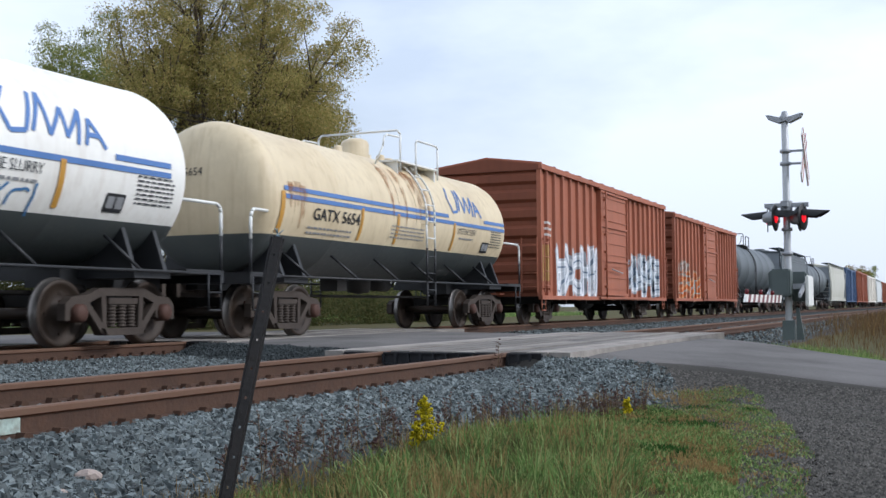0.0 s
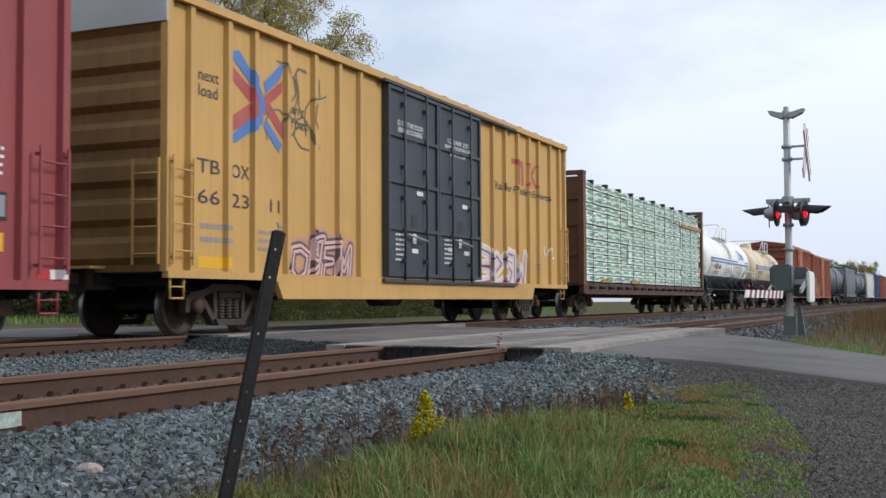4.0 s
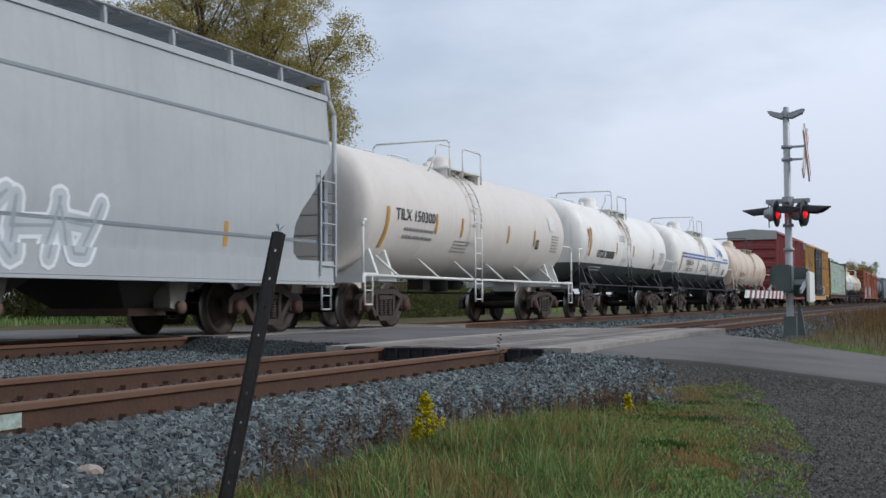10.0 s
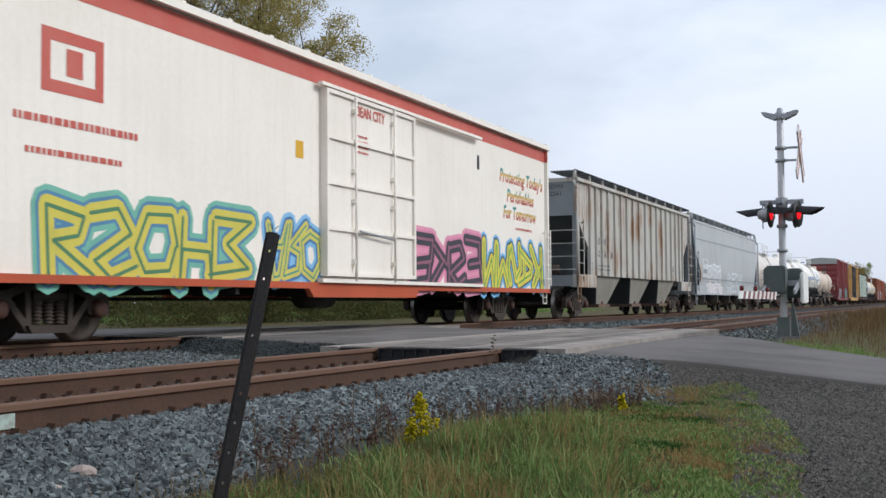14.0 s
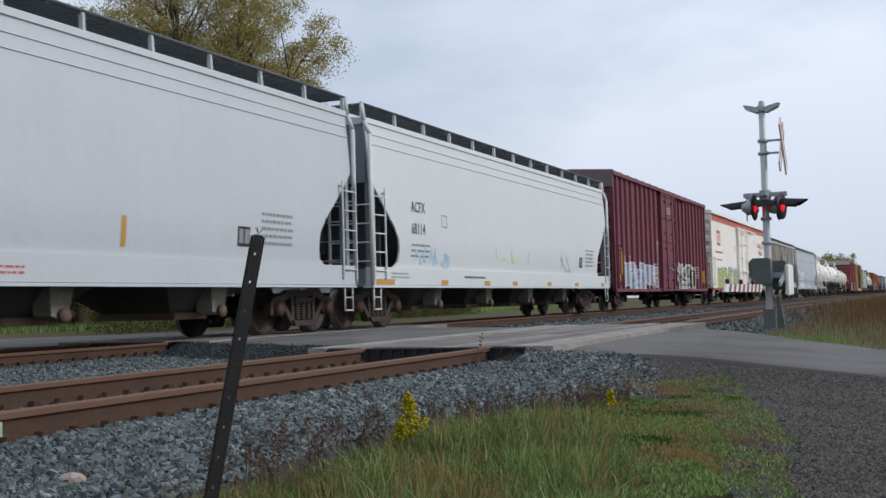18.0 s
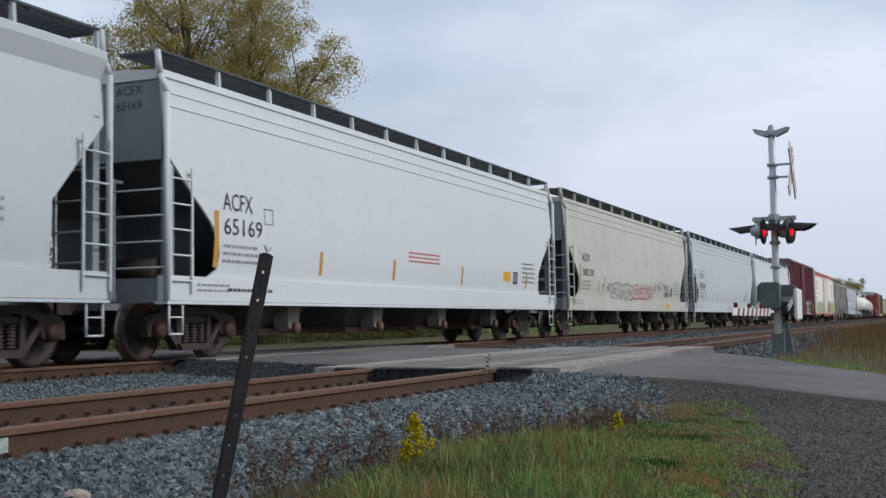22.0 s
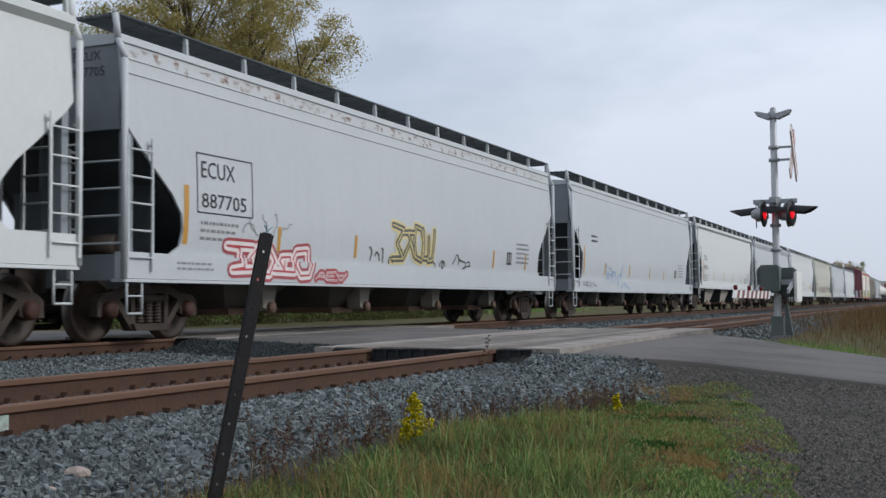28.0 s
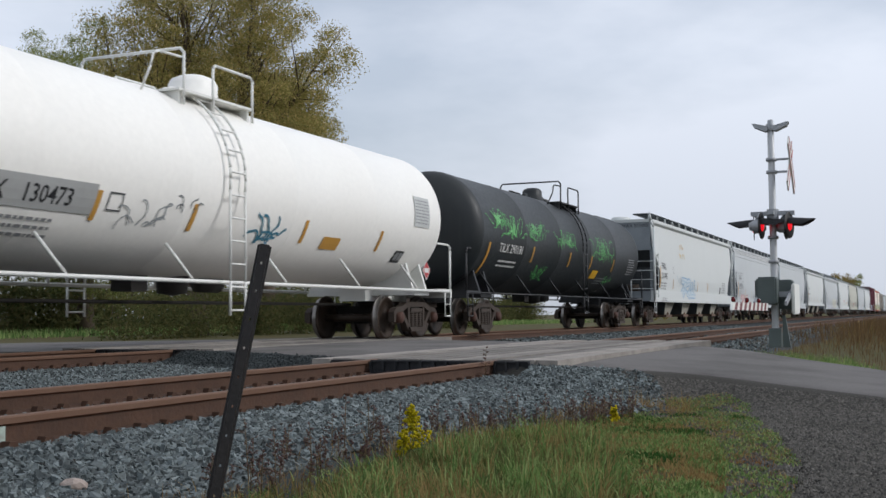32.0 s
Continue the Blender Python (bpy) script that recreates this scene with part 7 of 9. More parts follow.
class Side:
    """The painted side of one car: x along it, z above the rail."""

    def __init__(self, ob, cx, cz, surf, seed=1, dx=0.0):
        self.dx = dx
        self.ob, self.cx, self.cz, self.surf, self.rng = ob, cx, cz, surf, random.Random(seed)

    def lay(self, name, bm, m, label="", lift=0.0):
        for v in bm.verts:
            v.co.x += self.dx
        return paint(name, bm, m, self.ob, self.cx, self.cz, lambda x, z: self.surf(x, z) - lift, label)

    def text(self, body, x0, x1, z0, z1, m=None, bold=0.001, lift=0.004, shear=0.0):
        return self.lay("lettering", words(body, (z1 - z0) / 0.69, x0, z0, width=x1 - x0, bold=bold, shear=shear), m or M_DARKTEXT, "", lift)

    def rect(self, x0, x1, z0, z1, m, name="placard", label="", lift=0.002):
        return self.lay(name, plates([(x0, x1, z0, z1)]), m, label, lift)

    def tape(self, x, z0, z1, w=0.1):
        return self.lay("reflector", plates([(x, x + w, z0, z1)]), M_YELLOWPAINT, "yellow-orange reflective strip", 0.002)

    def print(self, x0, x1, z0, z1, rows, m=None):
        return stencil(self.rng, self.ob, x0, x1, z0, z1, rows, m or M_STENCIL, self.cx, self.cz, lambda x, z: self.surf(x, z) - 0.002)

    def framed(self, x0, x1, z0, z1, w=0.02, m=None):
        return self.lay("panel_outline", frame_plate(x0, x1, z0, z1, w), m or M_DARKTEXT, "", 0.002)

    def block(self, x0, x1, z0, z1):
        """A consolidated stencil: dark panel with two pale plates."""
        self.rect(x0, x1, z0, z1, M_BLACKPAINT, "data_panel", "dark data panel")
        w = (x1 - x0) / 2
        self.lay("data_print", plates([(x0 + 0.03, x0 + w - 0.02, z0 + 0.05, z1 - 0.04), (x0 + w + 0.02, x1 - 0.03, z0 + 0.05, z1 - 0.04)]), M_STENCIL, "", 0.005)

    def drips(self, x0, x1, z, l0, l1, n):
        """Thin rusty runs down the side."""
        out = []
        for _ in range(n):
            x, w, ln = x0 + (x1 - x0) * self.rng.random(), 0.03 + 0.09 * self.rng.random(), l0 + (l1 - l0) * self.rng.random()
            zt = z - 0.15 * self.rng.random()
            out.append([(x - w, zt), (x - w * 0.2, zt - ln), (x + w * 0.2, zt - ln), (x + w, zt)])
        return tagged(self.lay("rust_streak", polys(out), M_RUN, "thin rusty streaks", 0.001), kind="stuff")

    def piece(self, seed, x0, x1, z0, z1, n, fill, outline, halo=None, detail=None):
        graffiti(self.ob, seed, x0, x1, z0, z1, n, fill, outline, self.cx, self.cz, self.surf, halo, detail)

    def scrawl(self, seed, x0, x1, z0, z1, n, colour, w=0.03):
        return tagged(self.lay("graffiti", polys(strokes(random.Random(seed), x0, x1, z0, z1, n, w)), spray(colour), "sprayed scribble", 0.004), kind="stuff")


def emblem(x0, x1, z0, z1):
    """Four tall slanted strokes, a plain stand-in for a painted emblem."""
    w, h = x1 - x0, z1 - z0
    out = []
    t = 0.034 * w
    for a, b, c, d in ((0.02, 0.55, 0.10, 0.05), (0.10, 0.05, 0.24, 0.10), (0.02, 0.55, 0.12, 0.98), (0.24, 0.10, 0.34, 0.95), (0.30, 0.12, 0.42, 0.98), (0.42, 0.98, 0.46, 0.10), (0.46, 0.10, 0.60, 0.75), (0.60, 0.75, 0.62, 0.12), (0.62, 0.12, 0.78, 0.78), (0.78, 0.78, 0.72, 0.0), (0.80, 0.02, 0.86, 0.62), (0.86, 0.62, 1.0, 0.0), (0.82, 0.26, 0.95, 0.26)):
        xa, za, xb, zb = x0 + a * w, z0 + b * h, x0 + c * w, z0 + d * h
        ln = math.hypot(xb - xa, zb - za)
        nx, nz = -(zb - za) / ln * t / 2, (xb - xa) / ln * t / 2
        out.append([(xa - nx, za - nz), (xb - nx, zb - nz), (xb + nx, zb + nz), (xa + nx, za + nz)])
    return out


# cars that have already passed when the clip begins
car(240.00, 18.62, hopper_car, hb=8.3, z_sill=0.9, z_eave=4.1, z_top=4.5, body=M_HOPGREY, label="light grey covered hopper car far along the track")
car(221.50, 18.00, boxcar, hb=7.7, z0=0.85, z1=4.2, z2=4.55, body=M_BROWNBOX, end_mat=M_BROWNEND, ribs=evenly(-7, 7, 15), doors=[(-1.5, 1.5, M_BROWNBOX, "slide")], label="brown ribbed boxcar far along the track")
car(203.30, 18.53, hopper_car, hb=8.2, z_sill=0.9, z_eave=4.1, z_top=4.5, body=M_HOPWHITE, label="white covered hopper car far along the track")
car(183.20, 21.70, boxcar, hb=9.5, z0=0.85, z1=4.4, z2=4.75, body=M_CREAMBOX, end_mat=M_CREAMBOX, ribs=evenly(-8.5, 8.5, 17), doors=[(-1.5, 1.5, M_CREAMBOX, "plug")], label="beige boxcar far along the track")
car(161.10, 22.50, boxcar, hb=10.0, z0=0.85, z1=4.5, z2=4.85, body=M_BROWNBOX, end_mat=M_BROWNEND, ribs=evenly(-9, 9, 17), doors=[(-1.5, 1.5, M_BROWNBOX, "slide")], label="long brown boxcar far along the track")
car(141.40, 16.90, boxcar, hb=7.5, z0=0.85, z1=4.4, z2=4.75, body=M_BLUEBOX, end_mat=M_BLUEBOX, ribs=evenly(-7, 7, 15), doors=[(-1.5, 1.5, M_BLUEBOX, "slide")], label="faded blue boxcar far along the track")
car(123.20, 19.52, hopper_car, hb=8.7, z_sill=0.9, z_eave=4.1, z_top=4.5, body=M_HOPBEIGE, label="beige covered hopper car far along the track")
car(104.40, 18.02, tank_car, radius=1.48, zc=2.65, tank_len=14.6, paint_top=M_TANKDGREY, label="dark grey tank car ahead of a beige hopper", rail_mat=M_BLACKPAINT, through=False)
car(86.70, 17.35, hopper_car, hb=7.7, z_sill=0.9, z_eave=4.0, z_top=4.35, body=M_TANKDGREY, label="dark slate covered hopper car", cut=1.6)
car(69.80, 16.39, tank_car, radius=1.48, zc=2.6, tank_len=13.4, paint_top=M_TANKDGREY, label="dark slate tank car with a railed top platform", rail_mat=M_BLACKPAINT, through=False, dome_x=-2.0, truck_x=5.9)


def boxa_side(ob, cx, cz, surf):
    s = Side(ob, cx, cz, surf, 3)
    s.piece(101, -6.1, -1.9, 0.78, 2.3, 5, "d2d6da", "e8eaec", "b4b8be", "7c8a9a")
    s.piece(102, 1.7, 6.5, 0.85, 2.4, 5, "c8d0d6", "e6e8ea", "aab2bb", "68788a")
    s.rect(-7.2, -6.7, 1.2, 2.2, spray("b08a50"), "patch", "ochre paint patch")
    s.print(-7.0, -6.4, 2.4, 2.9, 3, M_LIGHTTEXT)


def boxb_side(ob, cx, cz, surf):
    s = Side(ob, cx, cz, surf, 4)
    s.piece(103, -6.7, -2.2, 0.75, 2.0, 4, "c8703c", "d9a070", "b09078", "b0b0a8")
    s.piece(104, -6.8, -4.9, 1.7, 2.4, 3, "b8b4ac", "a08070", None)


BROWN_RIBS = [-6.9, -6.2, -5.45, -4.7, -3.95, -3.2, -2.5, 2.1, 2.8, 3.5, 4.2, 4.9, 5.6, 6.3, 6.9]
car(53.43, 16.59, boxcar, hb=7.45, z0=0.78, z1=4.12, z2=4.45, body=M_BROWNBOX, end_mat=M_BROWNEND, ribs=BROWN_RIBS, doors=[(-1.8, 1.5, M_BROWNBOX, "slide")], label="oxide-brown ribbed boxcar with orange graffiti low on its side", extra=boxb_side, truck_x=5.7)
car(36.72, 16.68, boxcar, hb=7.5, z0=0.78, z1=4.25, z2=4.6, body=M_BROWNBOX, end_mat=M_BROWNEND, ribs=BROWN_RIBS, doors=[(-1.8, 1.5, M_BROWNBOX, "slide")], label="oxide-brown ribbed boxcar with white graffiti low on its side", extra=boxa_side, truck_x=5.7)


def striped_side(num, x_num, w_num, logo_x, seed, tapes, text, block, panel=None, big=False, dx=0.0):
    def side(ob, cx, cz, surf):
        s = Side(ob, cx, cz, surf, seed, dx)
        s.text(num, x_num, x_num + w_num, 2.08, 2.29, M_BLACKPAINT, 0.003)
        s.print(x_num - 0.1, x_num + 1.6, 1.80, 1.98, 2)
        for x in tapes:
            s.tape(x, 1.80, 2.42)
        s.tape(-5.25, 1.8, 2.5, 0.13)
        s.lay("emblem", polys(emblem(logo_x, logo_x + 1.9, 2.64, 3.25)), M_BLUEGRAPHIC, "painted blue emblem")
        s.text("LIMESTONE SLURRY", *text, 2.19, 2.33, M_DARKTEXT, 0.0)
        s.print(text[0] + 0.15, text[1] - 0.15, 2.04, 2.14, 1)
        s.print(-1.0, 0.6, 1.9, 2.2, 4)
        s.block(*block, 1.82, 2.07)
        if panel:
            s.print(*panel, 1.95, 2.38, 7, M_DARKTEXT)
        s.drips(-1.0, 0.8, 3.5, 0.5, 1.3, 16)
        s.drips(-5.2, -4.4, 2.7, 0.3, 0.8, 6)
        if big:
            s.scrawl(seed, 1.8, 3.3, 1.66, 2.06, 5, "3f6f9c", 0.035)
    return side


def stripes_for(hl, gap0, gap1):
    return ((-hl, gap0, 2.52, 2.60, "5074aa"), (gap1, hl + 0.2, 2.52, 2.60, "5074aa"), (-hl, hl + 0.2, 2.38, 2.46, "5074aa"))


LOWTANK = dict(paint_low=M_BELLY, through=False)
car(21.67, 13.50, tank_car, radius=1.33, zc=2.42, tank_len=10.6, paint_top=M_TANKCREAM, z_split=1.76, stripes=stripes_for(5.15, 1.85, 4.0), truck_x=4.66, dome_x=0.92, dome_off=-1.06, head_mark="X  5654", label="stained cream tank car with two blue stripes and a black belly", extra=striped_side("GATX 5654", -4.16, 1.75, 1.95, 11, (-2.35, -0.78, 2.13), (2.34, 3.48), (3.96, 4.4), (4.45, 5.15)), **LOWTANK)
car(7.73, 14.62, tank_car, radius=1.36, zc=2.48, tank_len=11.7, paint_top=M_TANKWHITE, z_split=1.72, stripes=stripes_for(5.45, 2.35, 4.45), truck_x=4.95, dome_x=-0.28, dome_off=-0.55, head_mark="160021", label="white tank car with two blue stripes and a black belly", extra=striped_side("NATX 160021", -4.45, 1.95, 2.45, 12, (-3.66, -1.20, 1.50, 3.49), (1.73, 3.2), (4.44, 4.82), (4.93, 5.75), True, -0.08), **LOWTANK)


# ---- lumber car ----
M_WRAP = mat("white_lumber_wrap", "d4d8d4", 0.55, 0, 0.2, "aeb4ae", 2.0, 9, 0.35, obj_random=0.08)
M_WRAPGREEN = mat("green_wrap_print", "5aa268", 0.55, 0, 0.25, "7ab084", 2.0, 9, 0.1)
M_DECK = mat("brown_deck_steel", "4c3026", 0.7, 0, 0.45, "3c2620", 1.2, 14, 0.15, streak=0.3)
M_KRAFT = mat("tan_kraft_wrap", "9c7a4c", 0.8, 0, 0.35, "7a5c38", 3, 14, 0.25)


def lumber_car(at, length, label, hb=9.18):
    ob = thing("lumber_flatcar", label, "flatcar", at, "freight train")
    bm = bmesh.new()
    box(bm, -hb, hb, -1.5, 1.5, 0.98, 1.08)
    box(bm, -hb + 0.4, hb - 0.4, -0.35, 0.35, 0.62, 0.98)
    part("deck", bm, M_DECK, ob)
    for s in (-1, 1):
        y0, y1 = sorted((s * 1.42, s * 1.56))
        part("side_sill", make(box, -hb, hb, y0, y1, 0.74, 1.06), M_DECK, ob)
        y0, y1 = sorted((s * 1.38, s * 1.62))
        part("sill_flange", make(box, -hb, hb, y0, y1, 0.72, 0.76), M_DECK, ob)
        for k in range(17):
            x = -hb + 0.6 + (2 * hb - 1.2) * k / 16
            bm = bmesh.new()
            bar(bm, (x, s * 1.56, 0.93), (x + 0.16, s * 1.72, 0.93), 0.05, 8)
            part("winch", bm, M_UNDER, ob)
        x0, x1 = sorted((s * hb, s * (hb - 0.16)))
        bulk = part("bulkhead", make(box, x0, x1, -1.42, 1.42, 1.06, 4.30), M_BULKHEAD, ob, "weathered brown steel bulkhead")
        for y in (-1.5, -0.5, 0.5, 1.5):
            part("bulkhead_post", make(box, min(s * (hb - 0.22), s * (hb + 0.06)), max(s * (hb - 0.22), s * (hb + 0.06)), y - 0.09, y + 0.09, 1.0, 4.42), M_BULKHEAD, bulk)
        part("bulkhead_cap", make(box, min(s * (hb - 0.24), s * (hb + 0.08)), max(s * (hb - 0.24), s * (hb + 0.08)), -1.6, 1.6, 4.36, 4.48), M_BULKHEAD, bulk)
        for z in (1.9, 2.8, 3.6):
            part("bulkhead_rib", make(box, min(s * hb, s * (hb + 0.05)), max(s * hb, s * (hb + 0.05)), -1.4, 1.4, z, z + 0.12), M_BULKHEAD, bulk)
    part("center_beam", make(box, -hb + 0.2, hb - 0.2, -0.06, 0.06, 1.06, 4.28), M_BULKHEAD, ob)
    rng = random.Random(17)
    cols = ((-8.85, -3.80), (-3.72, 0.31), (0.39, 4.78), (4.86, 8.72))
    rows, z0, dz = 14, 1.12, 0.222
    for ci, (xa, xb) in enumerate(cols):
        w = xb - xa
        meshes, marks = [], []
        for v in range(3):
            bm = bmesh.new()
            box(bm, 0, w, -0.7, 0.0, 0.0, dz - 0.034)
            bmesh.ops.subdivide_edges(bm, edges=[e for e in bm.edges if abs((e.verts[0].co - e.verts[1].co).x) > 1], cuts=9)
            for q in bm.verts:
                q.co += Vector((0, 0.028 * noise.noise(q.co * 2.1 + Vector((v * 9, ci, 1))), 0.02 * noise.noise(q.co * 1.3 + Vector((v * 7, ci, 4)))))
            meshes.append(mesh_of(bm, "lumber_package", M_WRAP))
            bm = bmesh.new()
            x = 0.1 + 0.12 * v
            quad = lambda a, b, c, d: bm.faces.new([bm.verts.new(p) for p in ((a, -0.733, c), (b, -0.733, c), (b, -0.733, d), (a, -0.733, d))])
            while x < w - 0.62:
                quad(x, x + 0.56, 0.088, 0.158)
                quad(x + 0.30, x + 0.60, 0.06, 0.082)
                for k in range(3):
                    a = x + 0.66 + 0.095 * k
                    if a + 0.07 < w:
                        quad(a, a + 0.055, 0.045, 0.10).material_index = 1
                x += 1.02
            marks.append(mesh_of(bm, "wrap_print", M_WRAPGREEN, M_DARKTEXT))
        for r in range(rows):
            v = rng.randrange(3)
            for s in (-1, 1):
                m = pose(xa + 0.03 * rng.random(), -0.80 + 0.09 * (rng.random() - 0.6), z0 + r * dz, 0, 0.25 * (rng.random() - 0.5), 0.3 * (rng.random() - 0.5)) if s < 0 else pose(xb, 0.80, z0 + r * dz, 0, 0, 180)
                pk = part("lumber_package", meshes[v], None, ob, "white-wrapped lumber package with green print" if s < 0 else "white-wrapped lumber package", at=m)
                if s < 0:
                    tagged(part("wrap_print", marks[v], None, pk), kind="stuff")
    # torn kraft sheets between the layers
    for xa, xb, z, dz2 in ((3.3, 4.85, 3.60, 0.05), (4.85, 7.1, 3.54, 0.14), (7.1, 8.7, 3.52, 0.17), (7.9, 8.66, 3.96, 0.06), (-3.6, -2.4, 1.09, 0.12), (-7.3, -6.1, 1.09, 0.09)):
        bm = bmesh.new()
        n = 8
        for k in range(n):
            a, b = xa + (xb - xa) * k / n, xa + (xb - xa) * (k + 1) / n
            box(bm, a, b, -1.60, -1.555, z + 0.02 * rng.random(), z + dz2 * (0.7 + 0.5 * rng.random()))
        tagged(part("kraft_sheet", bm, M_KRAFT, ob, "torn tan kraft sheet"), kind="stuff")
    for x in evenly(-8.2, 8.2, 11):
        part("corner_cap", make(box, x - 0.07, x + 0.07, -1.60, -1.42, 4.16, 4.27), M_BLACKPAINT, ob, "black strap corner protector")
        bm = bmesh.new()
        pipe(bm, [(x, -1.58, 0.95), (x, -1.58, 4.2), (x, -1.4, 4.28), (x, 0, 4.30)], 0.008, 4)
        part("tie_down_cable", bm, M_UNDER, ob)
    for s in (-1, 1):
        add_truck(ob, s * 7.9)
    add_ends(ob, length)
    return ob


car(-9.98, 20.30, lumber_car, label="brown centre-beam flatcar loaded with white and green wrapped lumber")


# ---- ochre boxcar ----
def ochre_side(ob, cx, cz, surf):
    s = Side(ob, cx, cz, surf, 21)
    s.text("next", -8.39, -7.87, 3.82, 4.0)
    s.text("load", -8.39, -7.9, 3.58, 3.76)
    s.text("any", -5.78, -5.35, 3.70, 3.86)
    s.text("road", -5.78, -5.25, 3.46, 3.64)
    for body, x0, x1, z in (("TB", -8.40, -7.82, 2.44), ("OX", -7.53, -7.03, 2.44), ("66", -8.40, -7.84, 1.98), ("23", -7.53, -7.04, 1.98), ("11", -6.5, -6.22, 1.98)):
        s.text(body, x0, x1, z, z + 0.21)
    s.text("Railcar Pooling Experts", 3.69, 7.8, 3.28, 3.46, M_DARKTEXT, 0.002)
    for body, m in (([(4.9, 4.02), (5.75, 4.02), (5.75, 4.16), (4.9, 4.16)], M_REDGRAPHIC), ([(5.2, 3.52), (5.38, 3.52), (5.38, 4.02), (5.2, 4.02)], M_REDGRAPHIC), ([(5.62, 3.52), (5.8, 3.52), (5.8, 4.02), (5.62, 4.02)], M_REDGRAPHIC), ([(5.95, 3.55), (6.12, 3.55), (6.85, 4.15), (6.65, 4.15)], M_REDGRAPHIC), ([(6.68, 3.55), (6.88, 3.55), (6.15, 4.15), (5.95, 4.15)], M_REDGRAPHIC)):
        s.lay("emblem", polys([body]), m, "faded red emblem stroke")
    # crossed red and blue bands
    for o, m, lift in (([(-7.57, 3.12), (-7.57, 3.36), (-6.8, 3.78), (-6.45, 3.78), (-6.45, 3.6)], M_REDGRAPHIC, 0.002), ([(-7.57, 4.22), (-7.57, 4.0), (-6.95, 3.66), (-6.7, 3.78)], M_REDGRAPHIC, 0.002), ([(-6.5, 3.7), (-6.05, 4.0), (-6.05, 4.2), (-6.6, 3.85)], M_REDGRAPHIC, 0.002), ([(-6.6, 3.66), (-6.02, 3.2), (-6.02, 3.44), (-6.45, 3.78)], M_REDGRAPHIC, 0.002),
                       ([(-7.5, 4.42), (-7.3, 4.46), (-6.68, 3.95), (-6.55, 3.72), (-6.62, 3.5), (-6.74, 3.52), (-6.72, 3.72), (-6.82, 3.88), (-7.55, 4.34)], M_BLUEGRAPHIC, 0.005), ([(-7.6, 3.06), (-7.42, 2.98), (-6.62, 3.4), (-6.62, 3.56), (-6.74, 3.56)], M_BLUEGRAPHIC, 0.005), ([(-6.55, 3.9), (-6.12, 4.2), (-6.0, 4.46), (-6.1, 4.46), (-6.6, 4.08)], M_BLUEGRAPHIC, 0.005), ([(-6.62, 3.36), (-6.5, 3.46), (-6.05, 3.12), (-6.15, 2.98)], M_BLUEGRAPHIC, 0.005)):
        s.lay("emblem", polys([o]), m, "painted band of a crossed emblem", lift)
    s.scrawl(31, -6.5, -4.6, 3.1, 4.5, 7, "6a604c", 0.035)
    s.piece(105, -5.75, -3.7, 0.75, 1.7, 4, "d0aaa2", "5a5050", "b98a70", "3c3638")
    s.piece(106, 2.6, 5.8, 0.78, 1.85, 4, "c2bcc0", "e0d0b0", None, "8a3c44")
    s.scrawl(32, 7.55, 8.1, 1.7, 2.0, 4, "e0dcd4", 0.05)
    s.rect(-8.35, -7.6, 1.02, 1.2, M_SIGNYELLOW)
    s.print(-8.3, -7.4, 1.35, 1.75, 2)
    s.print(-6.9, -6.2, 1.3, 1.7, 3)
    s.print(6.7, 7.1, 1.3, 1.55, 2)
    yd = -1.58 - 0.03
    for x, z, lines in ((-1.75, 4.05, ("CLOSE THIS DOOR", "BEFORE CLOSING", "MAIN DOOR")), (0.72, 4.0, ("CLOSE AND LOCK", "MAIN DOORS BEFORE", "MOVING CAR"))):
        for k, line in enumerate(lines):
            part("lettering", conform(words(line, 0.145, x + 0.45, z - 0.14 * k, align="CENTER", bold=0.002), [], [], lambda a, b: yd), M_LIGHTTEXT, ob)
    for x in (-1.25, 1.15):
        part("lock_plate", conform(plates([(x, x + 0.26, 1.62, 2.3)]), [], [], lambda a, b: yd - 0.002), M_BLACKPAINT, ob, "black lock plate on the door")
        part("lock_label", conform(plates([(x + 0.04, x + 0.2, 1.7, 1.9)]), [], [], lambda a, b: yd - 0.004), M_LIGHTTEXT, ob, "white lock label")
        tagged(part("stencil", conform(plates(small_print(random.Random(9), x - 0.75, x - 0.3, 1.3, 2.0, 7)), [], [], lambda a, b: yd), M_LIGHTTEXT, ob, "small white print on the door"), kind="stuff")
    s.lay("reflector", plates([(0.28, 0.38, 1.35, 1.75)]), M_YELLOWPAINT, "yellow reflective strip", 0.04)
    for x, z in ((-1.0, 2.7), (1.4, 2.6), (-1.25, 1.5), (0.6, 1.6), (1.5, 1.55)):
        part("door_label", conform(plates([(x, x + 0.3, z, z + 0.09)]), [], [], lambda a, b: yd), M_LIGHTTEXT, ob, "white door label")


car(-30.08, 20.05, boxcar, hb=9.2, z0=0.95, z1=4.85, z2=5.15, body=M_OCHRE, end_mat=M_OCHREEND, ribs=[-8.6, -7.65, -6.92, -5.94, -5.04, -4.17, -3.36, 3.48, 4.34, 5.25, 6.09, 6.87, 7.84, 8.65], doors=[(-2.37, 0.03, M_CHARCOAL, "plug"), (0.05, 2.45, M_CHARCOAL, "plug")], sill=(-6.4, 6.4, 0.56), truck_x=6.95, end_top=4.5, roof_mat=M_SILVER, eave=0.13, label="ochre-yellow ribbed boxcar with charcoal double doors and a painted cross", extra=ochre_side)


